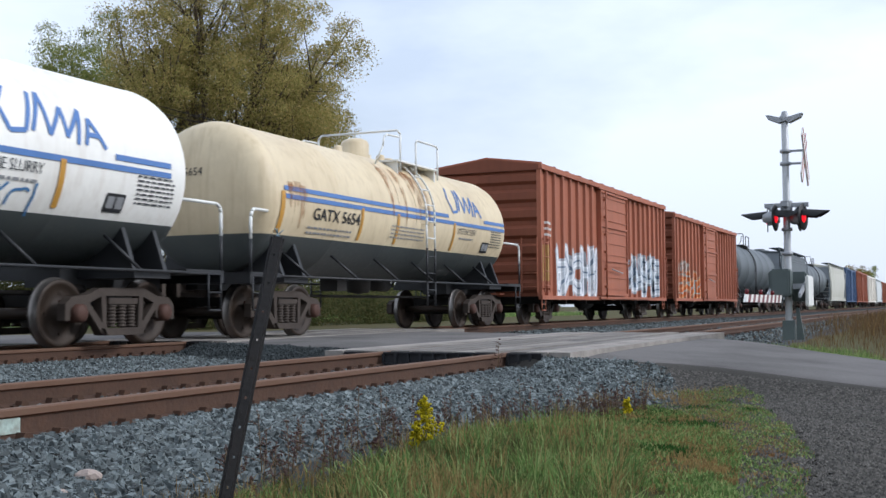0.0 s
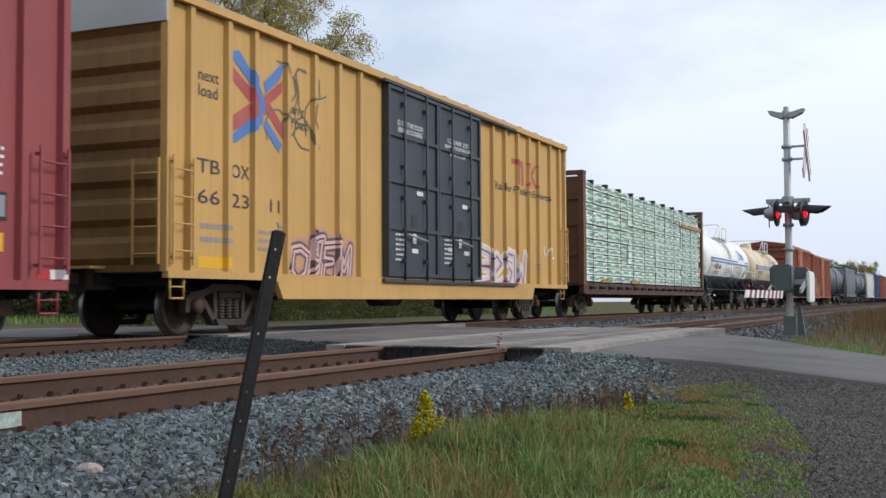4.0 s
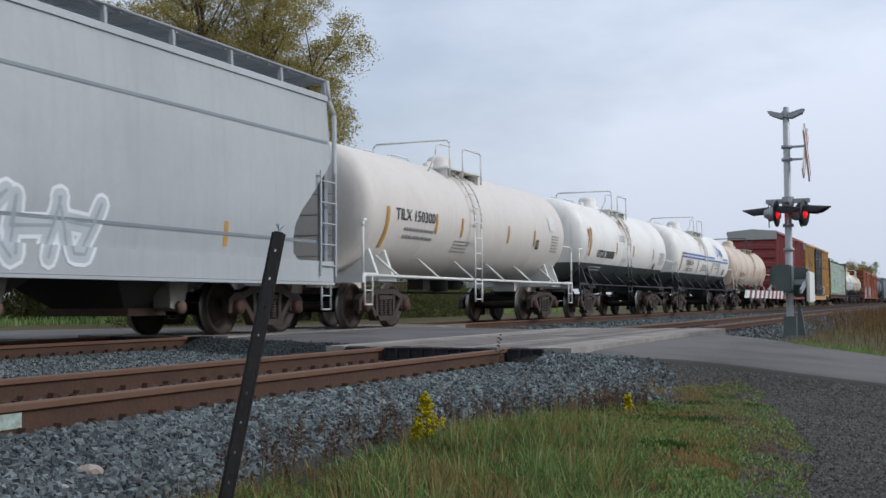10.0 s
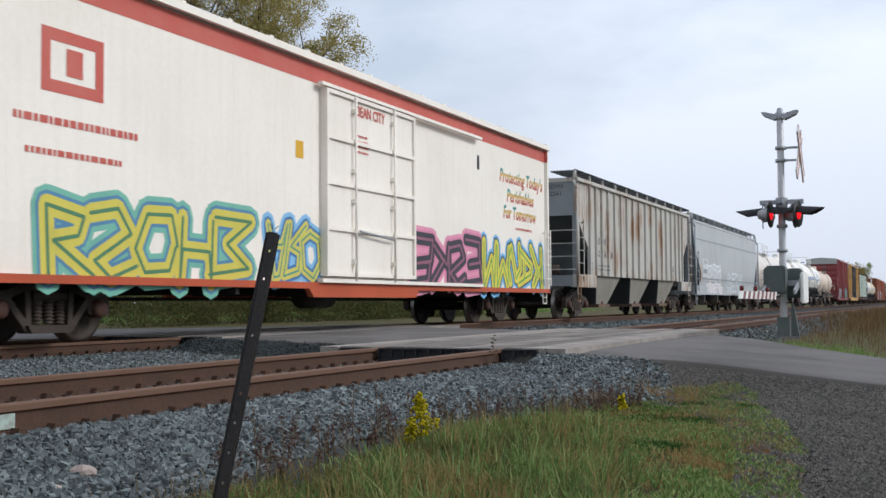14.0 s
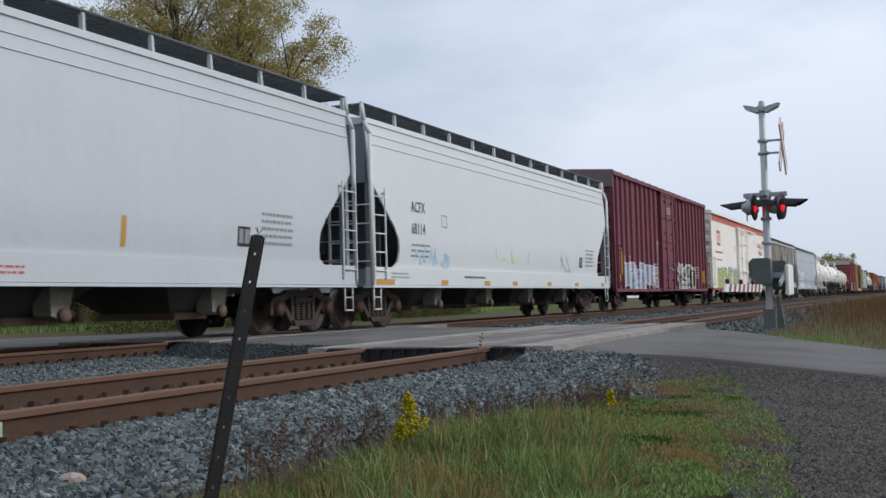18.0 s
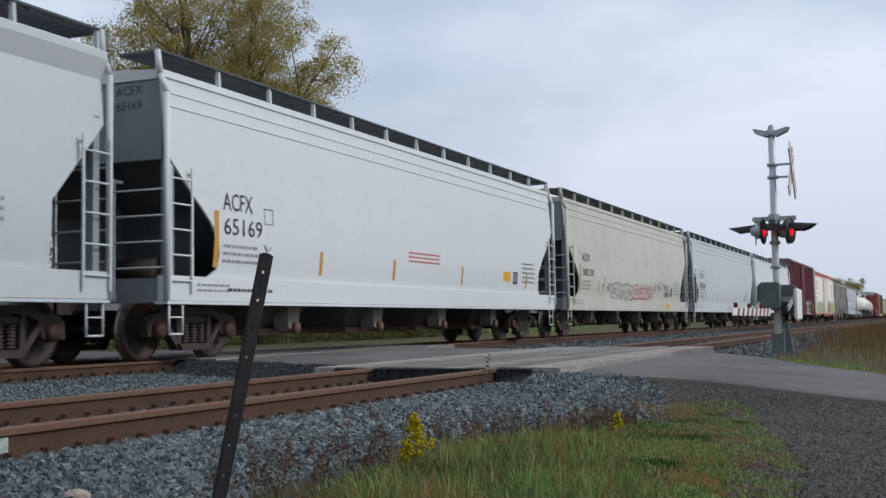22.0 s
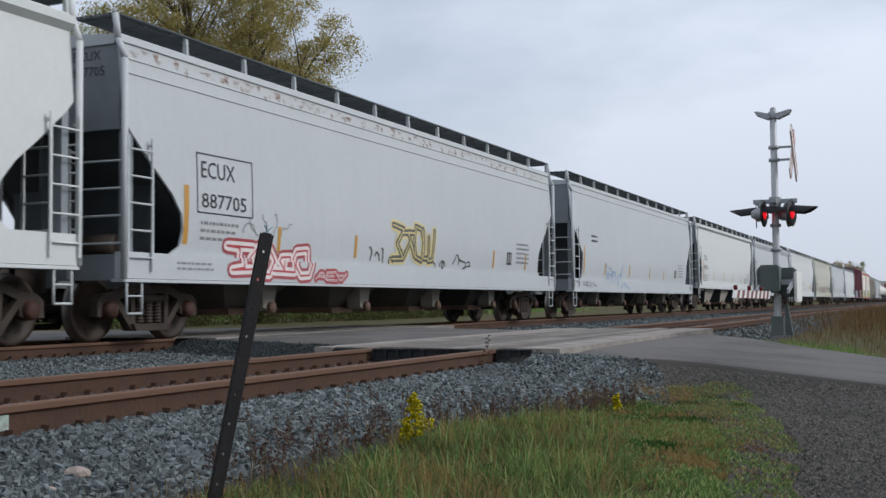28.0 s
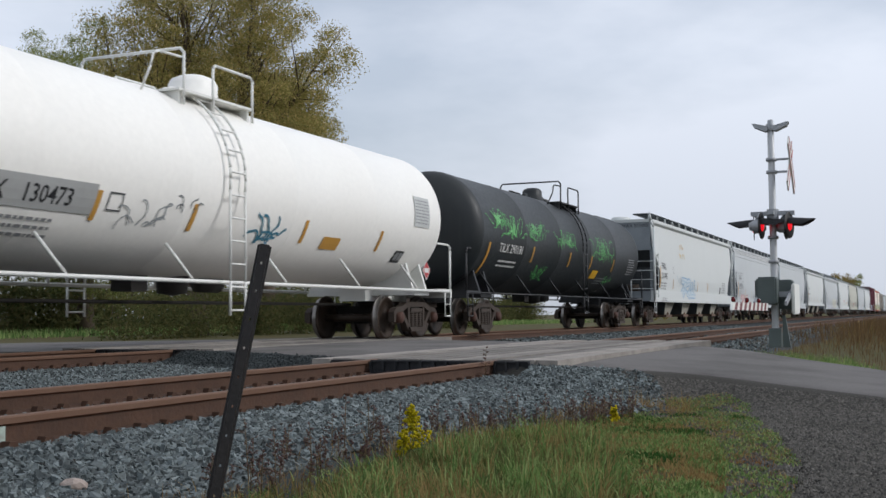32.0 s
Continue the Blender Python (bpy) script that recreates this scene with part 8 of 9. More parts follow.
def maroon_side(ob, cx, cz, surf):
    s = Side(ob, cx, cz, surf, 22)
    s.piece(107, 2.2, 5.7, 0.66, 2.0, 4, "a8c8b4", "3c7a68", "9ab8c8", "2f5a50")
    s.piece(108, -5.2, -1.8, 0.66, 1.95, 5, "b4bcc4", "e0e0dc", None, "4a4c52")
    s.print(5.41, 5.8, 1.85, 2.35, 6, M_LIGHTTEXT)
    s.print(5.98, 6.45, 1.98, 2.37, 4, M_LIGHTTEXT)
    s.block(6.03, 6.5, 1.47, 1.81)
    s.rect(5.98, 6.45, 1.11, 1.33, M_SIGNYELLOW)
    s.print(-7.2, -6.3, 2.0, 2.9, 5, M_LIGHTTEXT)
    for x in evenly(-7.0, 7.0, 9):
        s.rect(x, x + 0.22, 0.80, 0.92, M_REDPAINT, "reflector", "red and white reflector")
        s.rect(x + 0.22, x + 0.44, 0.80, 0.92, M_LIGHTTEXT, "reflector", "red and white reflector")
    tagged(part("stencil", conform(plates(small_print(random.Random(6), -0.3, 0.6, 3.0, 3.4, 3)), [], [], lambda a, b: -1.61), M_LIGHTTEXT, ob, "white stencilled print on the door"), kind="stuff")


car(-48.67, 17.54, boxcar, hb=7.45, z0=0.76, z1=4.87, z2=5.15, body=M_MAROON, end_mat=M_MAROON, ribs=[-6.7, -5.95, -5.2, -4.45, -3.7, -2.95, -2.2, -1.5, 2.29, 3.12, 3.84, 4.54, 5.13, 5.93, 6.71], doors=[(-0.8, 1.4, M_MAROON, "plug")], sill=(-6.0, 6.0, 0.6), truck_x=5.9, end_top=4.5, roof_mat=M_SILVER, label="maroon ribbed boxcar with pale graffiti and a silver end panel", extra=maroon_side)


def cream_tank_side(ob, cx, cz, surf):
    s = Side(ob, cx, cz, surf, 23, -0.28)
    s.text("ACFX 71913", -3.71, -2.12, 1.85, 2.08, M_BLACKPAINT, 0.003)
    for x in (-1.4, 2.5):
        s.tape(x, 1.94, 2.36)
    s.tape(-5.15, 2.05, 2.6)
    s.print(4.6, 5.4, 2.13, 2.5, 6, M_DARKTEXT)
    s.block(4.4, 4.75, 1.57, 1.77)
    s.scrawl(33, -3.2, 0.3, 1.45, 1.78, 7, "6f7468", 0.03)
    s.print(-3.7, -2.0, 1.5, 1.74, 2)
    s.print(2.2, 3.4, 1.5, 1.8, 4)


car(-64.72, 14.10, tank_car, radius=1.27, zc=2.33, tank_len=11.1, paint_top=M_TANKBEIGE, z_split=1.36, truck_x=4.55, dome_x=0.94, dome_off=-1.44, top_mat=M_BLACKPAINT, rail_mat=M_TANKBEIGE, saddle_mat=M_TANKBEIGE, head_mark="ACFX 71913", label="stained cream tank car with a scribbled side", extra=cream_tank_side, **LOWTANK)
car(-78.80, 13.99, tank_car, radius=1.36, zc=2.48, tank_len=11.6, paint_top=M_TANKWHITE, z_split=1.73, stripes=stripes_for(5.3, 2.0, 4.2), truck_x=4.82, dome_x=-0.25, dome_off=-0.57, head_mark="TILX 16226", label="white tank car with two thin blue stripes and a black belly", extra=striped_side("TILX 16226", -4.27, 1.55, 2.59, 13, (-3.69, -1.70, 1.74, 3.44), (1.99, 3.35), (4.6, 5.04), None, False, -0.2), **LOWTANK)


def white_black_side(ob, cx, cz, surf):
    s = Side(ob, cx, cz, surf, 24, -0.1)
    s.text("UTLX 300585", -4.03, -2.03, 1.95, 2.17, M_BLACKPAINT, 0.012)
    for x in (-1.85, 0.43, 3.4):
        s.tape(x, 2.1, 2.5)
    s.tape(-4.98, 1.95, 2.77, 0.13)
    s.drips(-1.2, 0.6, 3.4, 0.3, 1.0, 22)
    s.drips(-5.2, -4.7, 2.9, 0.4, 1.1, 16)
    s.print(4.4, 5.15, 1.93, 2.4, 7)
    s.print(-1.6, -0.8, 2.55, 2.8, 4)
    s.block(3.78, 4.05, 1.77, 1.95)
    s.print(-4.4, -3.0, 1.5, 1.68, 2, M_LIGHTTEXT)


car(-92.74, 13.81, tank_car, radius=1.36, zc=2.45, tank_len=10.72, paint_top=M_TANKWHITE, z_split=1.74, truck_x=4.45, dome_x=-0.35, dome_off=-0.46, head_mark="UTLX 300585", label="white tank car with a black belly and rust on its end", extra=white_black_side, **LOWTANK)


def grey_tank_side(ob, cx, cz, surf):
    s = Side(ob, cx, cz, surf, 25, -0.38)
    s.text("TILX 150300", -4.68, -2.77, 2.22, 2.45, M_DARKTEXT, 0.003)
    s.print(-4.6, -3.1, 1.81, 2.12, 2)
    for x in (-2.7, -1.25, 1.8, 3.8):
        s.tape(x, 2.02, 2.45)
    s.tape(-5.1, 1.62, 2.45, 0.13)
    s.block(4.0, 4.25, 1.95, 2.2)
    s.rect(5.1, 5.6, 2.51, 2.92, M_LIGHTTEXT, "placard", "white placard")
    s.print(-1.9, -1.0, 1.65, 1.95, 4)
    s.print(4.9, 5.5, 1.9, 2.4, 6)


car(-106.56, 14.12, tank_car, radius=1.36, zc=2.42, tank_len=11.86, paint_top=M_TANKGREY, truck_x=5.02, head_mark="TILX 150300", label="pale grey tank car with white side rails", extra=grey_tank_side, frame_mat=M_TANKGREY, dome_x=-0.6, dome_off=0.74)


# ---- hoppers ----
def steel_side(ob, cx, cz, surf):
    s = Side(ob, cx, cz, surf, 26)
    s.rect(-7.74, -6.53, 1.65, 2.51, mat("pale_grey_patch", "c3c8ca", 0.55, 0, 0.2), "patch", "paler paint panel")
    s.text("FHRX", -7.54, -6.73, 2.24, 2.45)
    s.text("580215", -7.69, -6.68, 1.82, 2.03)
    s.piece(109, -6.5, -3.0, 1.5, 2.3, 5, "c4c8ca", "e0e2e2", None, "aeb4b8")
    s.piece(110, -6.8, -3.0, 0.9, 1.4, 5, "d0d0d0", "e4e4e4", None, "c8b0b0")
    s.piece(111, -1.2, 3.4, 0.95, 2.0, 6, "b4babd", "dcdfe0", None, "98a0a4")
    for x in (-8.2, -5.6, -2.8, 0.3, 3.3, 6.2):
        s.tape(x, 1.38, 2.2 if x < -8 else 1.76)
    # beads have no relief: flat strips painted in their shadow's grey
    s.lay("bead", plates([(-9.0, 9.4, 3.34, 3.39)]), mat("shadow_grey_bead", "7f878b", 0.6), "", 0.006)
    s.lay("bead", plates([(-8.1, 9.0, 1.55, 1.60)]), mat("shadow_grey_bead", "7f878b", 0.6), "", 0.006)


HOP = dict(z_sill=0.88, sill_h=0.36, z_eave=4.12, z_top=4.5)
car(-124.14, 20.59, hopper_car, hb=9.5, body=M_HOPSTEEL, bays=4, truck_x=8.15, roof_lines=None, mark_plate=M_HOPGREY, grate=M_GALV, cut=1.3, marks=("FHRX", "580215"), label="steel-grey covered hopper with white graffiti", extra=steel_side, **HOP)


def rusty_side(ob, cx, cz, surf):
    s = Side(ob, cx, cz, surf, 27)
    for body, x0, x1, z in (("AD", -6.16, -5.74, 2.38), ("MX", -5.47, -4.98, 2.38), ("52", -6.16, -5.76, 1.97), ("56", -5.46, -5.0, 1.97), ("1", -4.66, -4.52, 1.97)):
        s.text(body, x0, x1, z, z + 0.2)
    s.print(-6.1, -4.6, 1.5, 1.75, 2)
    s.block(5.1, 5.35, 1.75, 1.95)
    s.framed(-6.9, -6.6, 1.55, 1.75, 0.02)


car(-143.34, 18.56, hopper_car, hb=8.45, z_sill=1.02, sill_h=0.34, z_eave=4.2, z_top=4.52, body=M_HOPRUST, curved=False, ribs=[-7.0, -6.29, -5.6, -4.83, -3.99, -3.17, -2.36, -1.49, -0.61, 0.36, 1.32, 2.21, 3.09, 3.9, 4.81, 5.64, 6.4, 7.0], bays=3, nose="straight", open_sill=True, cut=1.38, z_cut=3.25, truck_x=7.0, bay_x=6.6, bay_mat=mat("dusty_pale_bay", "8d897e", 0.8, 0, 0.4, "5c574e", 1.0, 14, 0.12), roof_lines=False, marks=("ADMX", "52561"), label="ribbed grey covered hopper streaked with rust", extra=rusty_side)


# ---- refrigerator car ----
def reefer_side(ob, cx, cz, surf):
    s = Side(ob, cx, cz, surf, 28)
    s.lay("stripe", plates([(-10.75, 10.75, 4.42, 4.74)]), M_REDBAR, "faded red stripe under the roof")
    rainbow = [spray("3f8f86"), spray("c9a24a"), spray("b9604a")]
    for body, x0, x1, z in (("Protecting Today's", 7.15, 10.5, 3.58), ("Perishables", 7.66, 9.75, 3.10), ("For Tomorrow", 7.4, 9.95, 2.66)):
        for k, (lo, hi) in enumerate(((0.66, 9), (0.33, 0.66), (-9, 0.33))):
            bm = words(body, 0.46, x0, z, width=x1 - x0, bold=0.012, shear=0.2)
            h = 0.32
            for c, no in ((z + hi * h, 1), (z + lo * h, -1)):
                if abs(c) < 8:
                    bmesh.ops.bisect_plane(bm, geom=bm.verts[:] + bm.edges[:] + bm.faces[:], plane_co=(0, 0, c), plane_no=(0, 0, no), clear_outer=True)
            s.lay("lettering", bm, rainbow[k], "script lettering in bands of teal, gold and red", 0.002)
    s.print(8.3, 9.6, 2.35, 2.5, 1, M_REDBAR)
    yd = -1.61
    def door_text(body, x0, x1, z0, z1):
        part("lettering", conform(words(body, (z1 - z0) / 0.69, x0, z0, width=x1 - x0, bold=0.008), [], [], lambda a, b: yd), M_REDBAR, ob)
    door_text("BEAN CITY", -0.68, 0.5, 4.03, 4.22)
    tagged(part("stencil", conform(plates(small_print(random.Random(8), -0.75, -0.2, 3.3, 3.7, 4)), [], [], lambda a, b: yd), M_REDBAR, ob, "red stencilled print on the door"), kind="stuff")
    s.rect(-2.71, -2.45, 3.02, 3.32, M_SIGNYELLOW)
    s.piece(112, 2.0, 5.9, 0.74, 2.08, 4, "33333b", "cf7f9a", "d990a8", "8f5a6c")
    s.piece(113, 6.0, 10.4, 0.74, 2.15, 5, "d6cc4a", "2e3a52", "6fb0d8", "5f9a4a")
    s.piece(114, -3.6, -1.9, 0.74, 2.0, 3, "c8c05a", "3f6f9f", "7fb4d8", "4a8a78")
    s.piece(115, -8.7, -4.2, 0.75, 2.0, 5, "c9bd50", "4f7f9f", "6fae9a", "4a7a58")
    s.lay("emblem", frame_plate(-8.74, -7.6, 3.16, 3.97, 0.16), M_REDBAR, "plain red square emblem")
    s.rect(-8.3, -8.0, 3.4, 3.75, M_REDBAR, "emblem", "plain red emblem bar")
    s.print(-9.2, -6.9, 2.68, 2.92, 1, M_REDBAR)
    s.print(-9.0, -7.2, 2.3, 2.5, 1, M_REDBAR)
    for z in (1.7, 3.7):
        s.rect(5.66, 5.8, z, z + 0.34, M_BLACKPAINT, "vent", "dark vent slot")


car(-165.37, 24.52, boxcar, hb=10.85, z0=0.86, z1=4.76, z2=5.08, body=M_CREAMBOX, end_mat=M_CREAMBOX, ribs=[], doors=[(-1.87, 1.86, M_CREAMBOX, "plug", 1.0, 4.36)], sill=(-2.5, 2.2, 0.62), sill_mat=M_ORANGE, truck_x=8.1, name="refrigerator_car", eave=0.12, roof_mat=M_CREAMBOX, label="cream-white refrigerator boxcar with a red stripe and bright graffiti", extra=reefer_side)


def darkmaroon_side(ob, cx, cz, surf):
    s = Side(ob, cx, cz, surf, 29)
    s.text("TR", -8.37, -7.98, 2.26, 2.49, M_LIGHTTEXT)
    s.text("11", -8.38, -8.14, 1.81, 2.04, M_LIGHTTEXT)
    s.text("00", -7.78, -7.41, 1.81, 2.04, M_LIGHTTEXT)
    s.text("97", -6.96, -6.61, 1.81, 2.04, M_LIGHTTEXT)
    s.rect(-8.13, -7.97, 1.36, 2.19, M_SIGNYELLOW, "reflector", "yellow reflector strip")
    s.rect(-8.51, -8.0, 1.12, 1.34, M_SIGNYELLOW)
    for x in (-6.6, -2.45, 8.3):
        s.rect(x, x + 0.12, 1.1, 1.7, M_SIGNYELLOW, "reflector", "yellow reflector strip")
    s.rect(-7.9, -7.5, 2.2, 2.5, mat("faded_maroon_patch", "84525c", 0.6, 0, 0.2), "patch", "faded paint patch")
    s.piece(116, -7.6, -2.3, 0.72, 1.85, 7, "b9b0bc", "d8dcdc", None, "a4c0cc")
    s.piece(117, -6.6, -4.2, 0.75, 1.6, 3, "a8c8d0", "e0e0dc", None, "c090a0")
    s.piece(118, 1.6, 5.9, 0.74, 2.0, 5, "c2c2b8", "e4e4dc", None, "33383c")
    s.scrawl(34, -2.4, -1.8, 1.6, 2.8, 4, "c9c4c4", 0.04)
    s.print(6.6, 7.4, 1.3, 1.9, 5, M_LIGHTTEXT)
    tagged(part("stencil", conform(plates(small_print(random.Random(7), -0.43, 0.5, 3.99, 4.3, 3)), [], [], lambda a, b: -1.61), M_LIGHTTEXT, ob, "white stencilled print on the door"), kind="stuff")


car(-187.17, 19.50, boxcar, hb=9.2, z0=0.80, z1=4.87, z2=5.12, body=M_MAROON2, end_mat=M_MAROON2, ribs=[-8.62, -7.9, -7.18, -6.39, -5.5, -4.75, -3.94, -3.16, -2.34, 2.0, 2.7, 3.58, 4.43, 5.1, 5.95, 6.8, 7.6, 8.4], doors=[(-1.53, 1.38, M_MAROON2, "plug")], truck_x=6.93, end_top=4.45, roof_mat=mat("grey_maroon_roof", "6a5a5c", 0.6, 0, 0.3), label="dark maroon ribbed boxcar with pale graffiti", extra=darkmaroon_side)


def hop_side(lines, tapes, seed, frame=None, more=None):
    """Lettering of a smooth-sided hopper: lines are (text, x0, x1, z0, z1)."""
    def side(ob, cx, cz, surf):
        s = Side(ob, cx, cz, surf, seed)
        for ln in lines:
            s.text(*ln)
        if lines:
            s.print(lines[-1][1], lines[-1][1] + 1.0, 1.45, 1.8, 3)
        if frame:
            s.framed(*frame, 0.022)
        for t in tapes:
            s.tape(*t)
        s.block(5.6, 5.95, 1.48, 1.8)
        s.print(6.3, 7.3, 1.5, 2.1, 5)
        s.print(-8.3, -7.4, 1.0, 1.16, 2)
        if more:
            more(s)
    return side


def more_h1(s):
    s.scrawl(41, -6.7, -5.0, 1.3, 1.7, 8, "a9c4d4", 0.07)
    s.scrawl(42, -2.3, 1.0, 1.5, 1.85, 5, "d8cfa4", 0.06)
    s.scrawl(43, 3.6, 5.2, 1.3, 1.9, 4, "8f9494", 0.025)
    for x in (-9.0, -5.7, -2.98, -0.9, 2.1, 4.9, 8.0):
        s.rect(x, x + (0.85 if x < -8 else 0.4), 0.89, 1.0, M_YELLOWPAINT, "reflector", "orange reflector on the sill")
    s.print(-4.3, -2.9, 1.02, 1.14, 1, M_DARKTEXT)
    s.framed(-5.52, -5.22, 2.2, 2.47, 0.015)


def more_h2(s):
    s.print(-0.6, 0.9, 0.96, 1.1, 2, M_REDBAR)
    s.framed(-6.15, -5.9, 2.1, 2.35, 0.015)


def more_h3(s):
    s.scrawl(44, -5.1, -3.8, 1.45, 1.95, 5, "2c2c2c", 0.025)
    s.piece(131, -3.7, -1.0, 1.2, 1.8, 5, "b6b5a9", "75756d", None, "b6b5a9")
    s.piece(132, -1.0, 2.0, 1.25, 1.78, 6, "bcaea6", "a04048", None, "bcaea6")
    s.scrawl(47, 2.6, 4.3, 1.55, 2.1, 6, "2c2c2c", 0.03)
    s.text("BLACK", 4.4, 5.2, 1.68, 1.88, M_BLACKPAINT, 0.0)
    s.text("SABBATH", 4.35, 5.4, 1.40, 1.62, M_BLACKPAINT, 0.0)
    s.rect(4.45, 5.2, 0.93, 1.13, M_SIGNYELLOW)
    for x in (-7.6, -4.9, -2.2, -0.4, 1.5, 3.4, 5.2):
        s.rect(x, x + 0.04, 2.55, 2.72, M_DARKTEXT, "streak", "dark drip mark")


def more_h4(s):
    s.print(-0.83, 0.8, 1.76, 2.02, 3, M_REDBAR)
    s.rect(4.88, 5.4, 1.54, 1.78, M_SIGNYELLOW)
    s.framed(-6.4, -6.13, 2.15, 2.41, 0.015)
    s.print(-7.5, -6.2, 1.0, 1.12, 1, M_DARKTEXT)


def more_h5(s):
    s.scrawl(48, -5.9, -2.7, 1.3, 1.95, 8, "a3a4b6", 0.06)
    s.piece(119, -5.9, -2.8, 0.9, 1.2, 5, "c4c7cb", "b9bac6", None, "adaebd")
    s.piece(120, 0.7, 5.5, 0.95, 1.95, 6, "c9c8bb", "d3d0bb", None, "bcbaa6")


def more_h7(s):
    s.scrawl(49, -5.15, -3.0, 0.98, 1.8, 7, "8aa8c8", 0.05)
    s.scrawl(50, -7.9, -6.6, 0.98, 1.2, 6, "7a7e80", 0.04)
    s.print(-7.1, -6.3, 2.4, 2.7, 2, M_DARKTEXT)


def more_e2(s):
    s.piece(121, -6.9, -4.4, 0.92, 1.55, 4, "d8d0cc", "a04c50", None, "b0444c")
    s.piece(122, -4.3, -3.2, 0.92, 1.1, 3, "d0c4c0", "a04c50", None)
    s.scrawl(51, -2.1, -0.3, 1.3, 1.6, 6, "4a4a48", 0.04)
    s.piece(123, -1.1, 0.9, 1.3, 2.2, 4, "5c5c58", "d2c48c", None, "cfbf80")
    s.scrawl(52, 0.9, 3.3, 1.28, 1.7, 7, "4a4a48", 0.035)
    s.scrawl(53, -6.3, -5.2, 1.6, 2.0, 5, "8a8c8c", 0.02)
    s.drips(-9.2, 9.2, 4.10, 0.03, 0.12, 150)


def more_fp(s):
    s.piece(130, -4.0, -1.4, 1.1, 2.1, 3, "c6ced2", "7fa6c4", None, "a4bccb")
    s.scrawl(55, -4.9, -4.2, 1.7, 2.1, 4, "9ab0bc", 0.03)
    s.scrawl(56, -1.2, -0.5, 1.5, 1.8, 4, "8aa4b4", 0.03)
    s.scrawl(57, -4.4, -3.3, 2.85, 3.1, 4, "cdb88a", 0.1)
    s.scrawl(58, -4.3, -3.6, 3.3, 3.5, 3, "c4a878", 0.1)
    s.framed(-6.0, -5.75, 2.2, 2.45, 0.015)


T4 = lambda a, b, c, d, e: ((a, 1.40, 2.27, 0.12), (b, 1.38, 1.8), (c, 1.38, 1.8), (d, 1.38, 1.8), (e, 1.38, 1.8))
car(-206.51, 19.21, hopper_car, hb=9.07, body=M_HOPWHITE, truck_x=7.92, label="white covered hopper with orange sill reflectors and faint graffiti", marks=("ACFX", "68114"), extra=hop_side((("ACFX", -7.17, -6.43, 2.45, 2.68), ("68114", -7.19, -6.48, 1.98, 2.22)), (), 61, None, more_h1), **HOP)
car(-225.95, 20.05, hopper_car, hb=9.55, body=M_HOPGREY, truck_x=8.45, label="light grey covered hopper with a framed number", marks=("ECUX", "887265"), extra=hop_side((("ECUX", -7.78, -6.92, 2.42, 2.68), ("887265", -7.79, -6.54, 1.96, 2.21)), T4(-8.26, -6.3, -3.03, 0.12, 2.76), 62, (-7.9, -6.39, 1.87, 2.78), more_h2), **HOP)
car(-245.95, 19.59, hopper_car, hb=8.96, body=M_HOPBEIGE, truck_x=7.75, label="beige covered hopper with black and red scribbles", marks=("ACFX", "38230"), extra=hop_side((("ACFX", -7.35, -6.44, 2.37, 2.62), ("38230", -7.36, -6.07, 1.92, 2.14)), T4(-7.62, -5.49, -1.6, 2.2, 5.6), 63, None, more_h3), **HOP)
car(-265.27, 19.22, hopper_car, hb=8.95, body=M_HOPWHITE, truck_x=7.65, label="clean white covered hopper with stencilled numbers", marks=("ACFX", "65169"), extra=hop_side((("ACFX", -7.57, -6.74, 2.3, 2.57), ("65169", -7.57, -6.49, 1.92, 2.18)), T4(-7.81, -4.55, -1.55, 2.08, 6.6), 64, None, more_h4), **HOP)
car(-284.65, 19.38, hopper_car, hb=9.1, body=M_HOPGREY, truck_x=7.75, roof_lines=False, lip=0.34, nose="straight", cut=1.0, z_cut=3.2, label="light grey covered hopper with cream and mauve graffiti", marks=("ECUX", "857185"), extra=hop_side((("ECUX", -7.02, -6.32, 2.34, 2.57), ("857185", -7.04, -6.09, 1.92, 2.12)), (), 65, None, more_h5), **HOP)
car(-303.63, 18.81, hopper_car, hb=8.64, z_sill=1.16, sill_h=0.22, z_eave=4.08, z_top=4.45, body=M_HOPWHITE, truck_x=7.18, bays=3, bay_x=6.7, roof_lines=False, lip=0.14, nose="straight", cut=1.0, z_cut=3.3, bay_mat=mat("pale_dusty_bay", "9a968a", 0.8, 0, 0.4, "66625a", 1.0, 14, 0.12), label="white covered hopper with three deep bays", marks=("TILX", "54730"), extra=hop_side((("TILX", -7.09, -6.39, 2.48, 2.71), ("54730", -7.19, -6.3, 2.03, 2.24)), ((-7.4, 1.54, 2.45, 0.12), (-4.55, 1.52, 1.96), (-1.6, 1.52, 1.96), (1.3, 1.52, 1.96), (4.2, 1.52, 1.96)), 66))
car(-323.22, 20.24, hopper_car, hb=9.2, body=M_HOPGREY, truck_x=7.9, roof_lines=False, nose="straight", cut=1.1, label="light grey covered hopper with pale blue graffiti", extra=hop_side((), T4(-8.0, -5.5, -2.2, 1.0, 3.5), 67, None, more_h7), **HOP)
car(-343.81, 20.47, hopper_car, hb=9.4, body=M_HOPGREY, truck_x=8.25, label="light grey covered hopper, framed number, red and yellow graffiti", marks=("ECUX", "887705"), extra=hop_side((("ECUX", -7.69, -6.8, 2.42, 2.67), ("887705", -7.68, -6.48, 1.97, 2.19)), T4(-8.1, -5.5, -2.75, 4.6, 7.0), 68, (-7.78, -6.27, 1.88, 2.79), more_e2), **HOP)
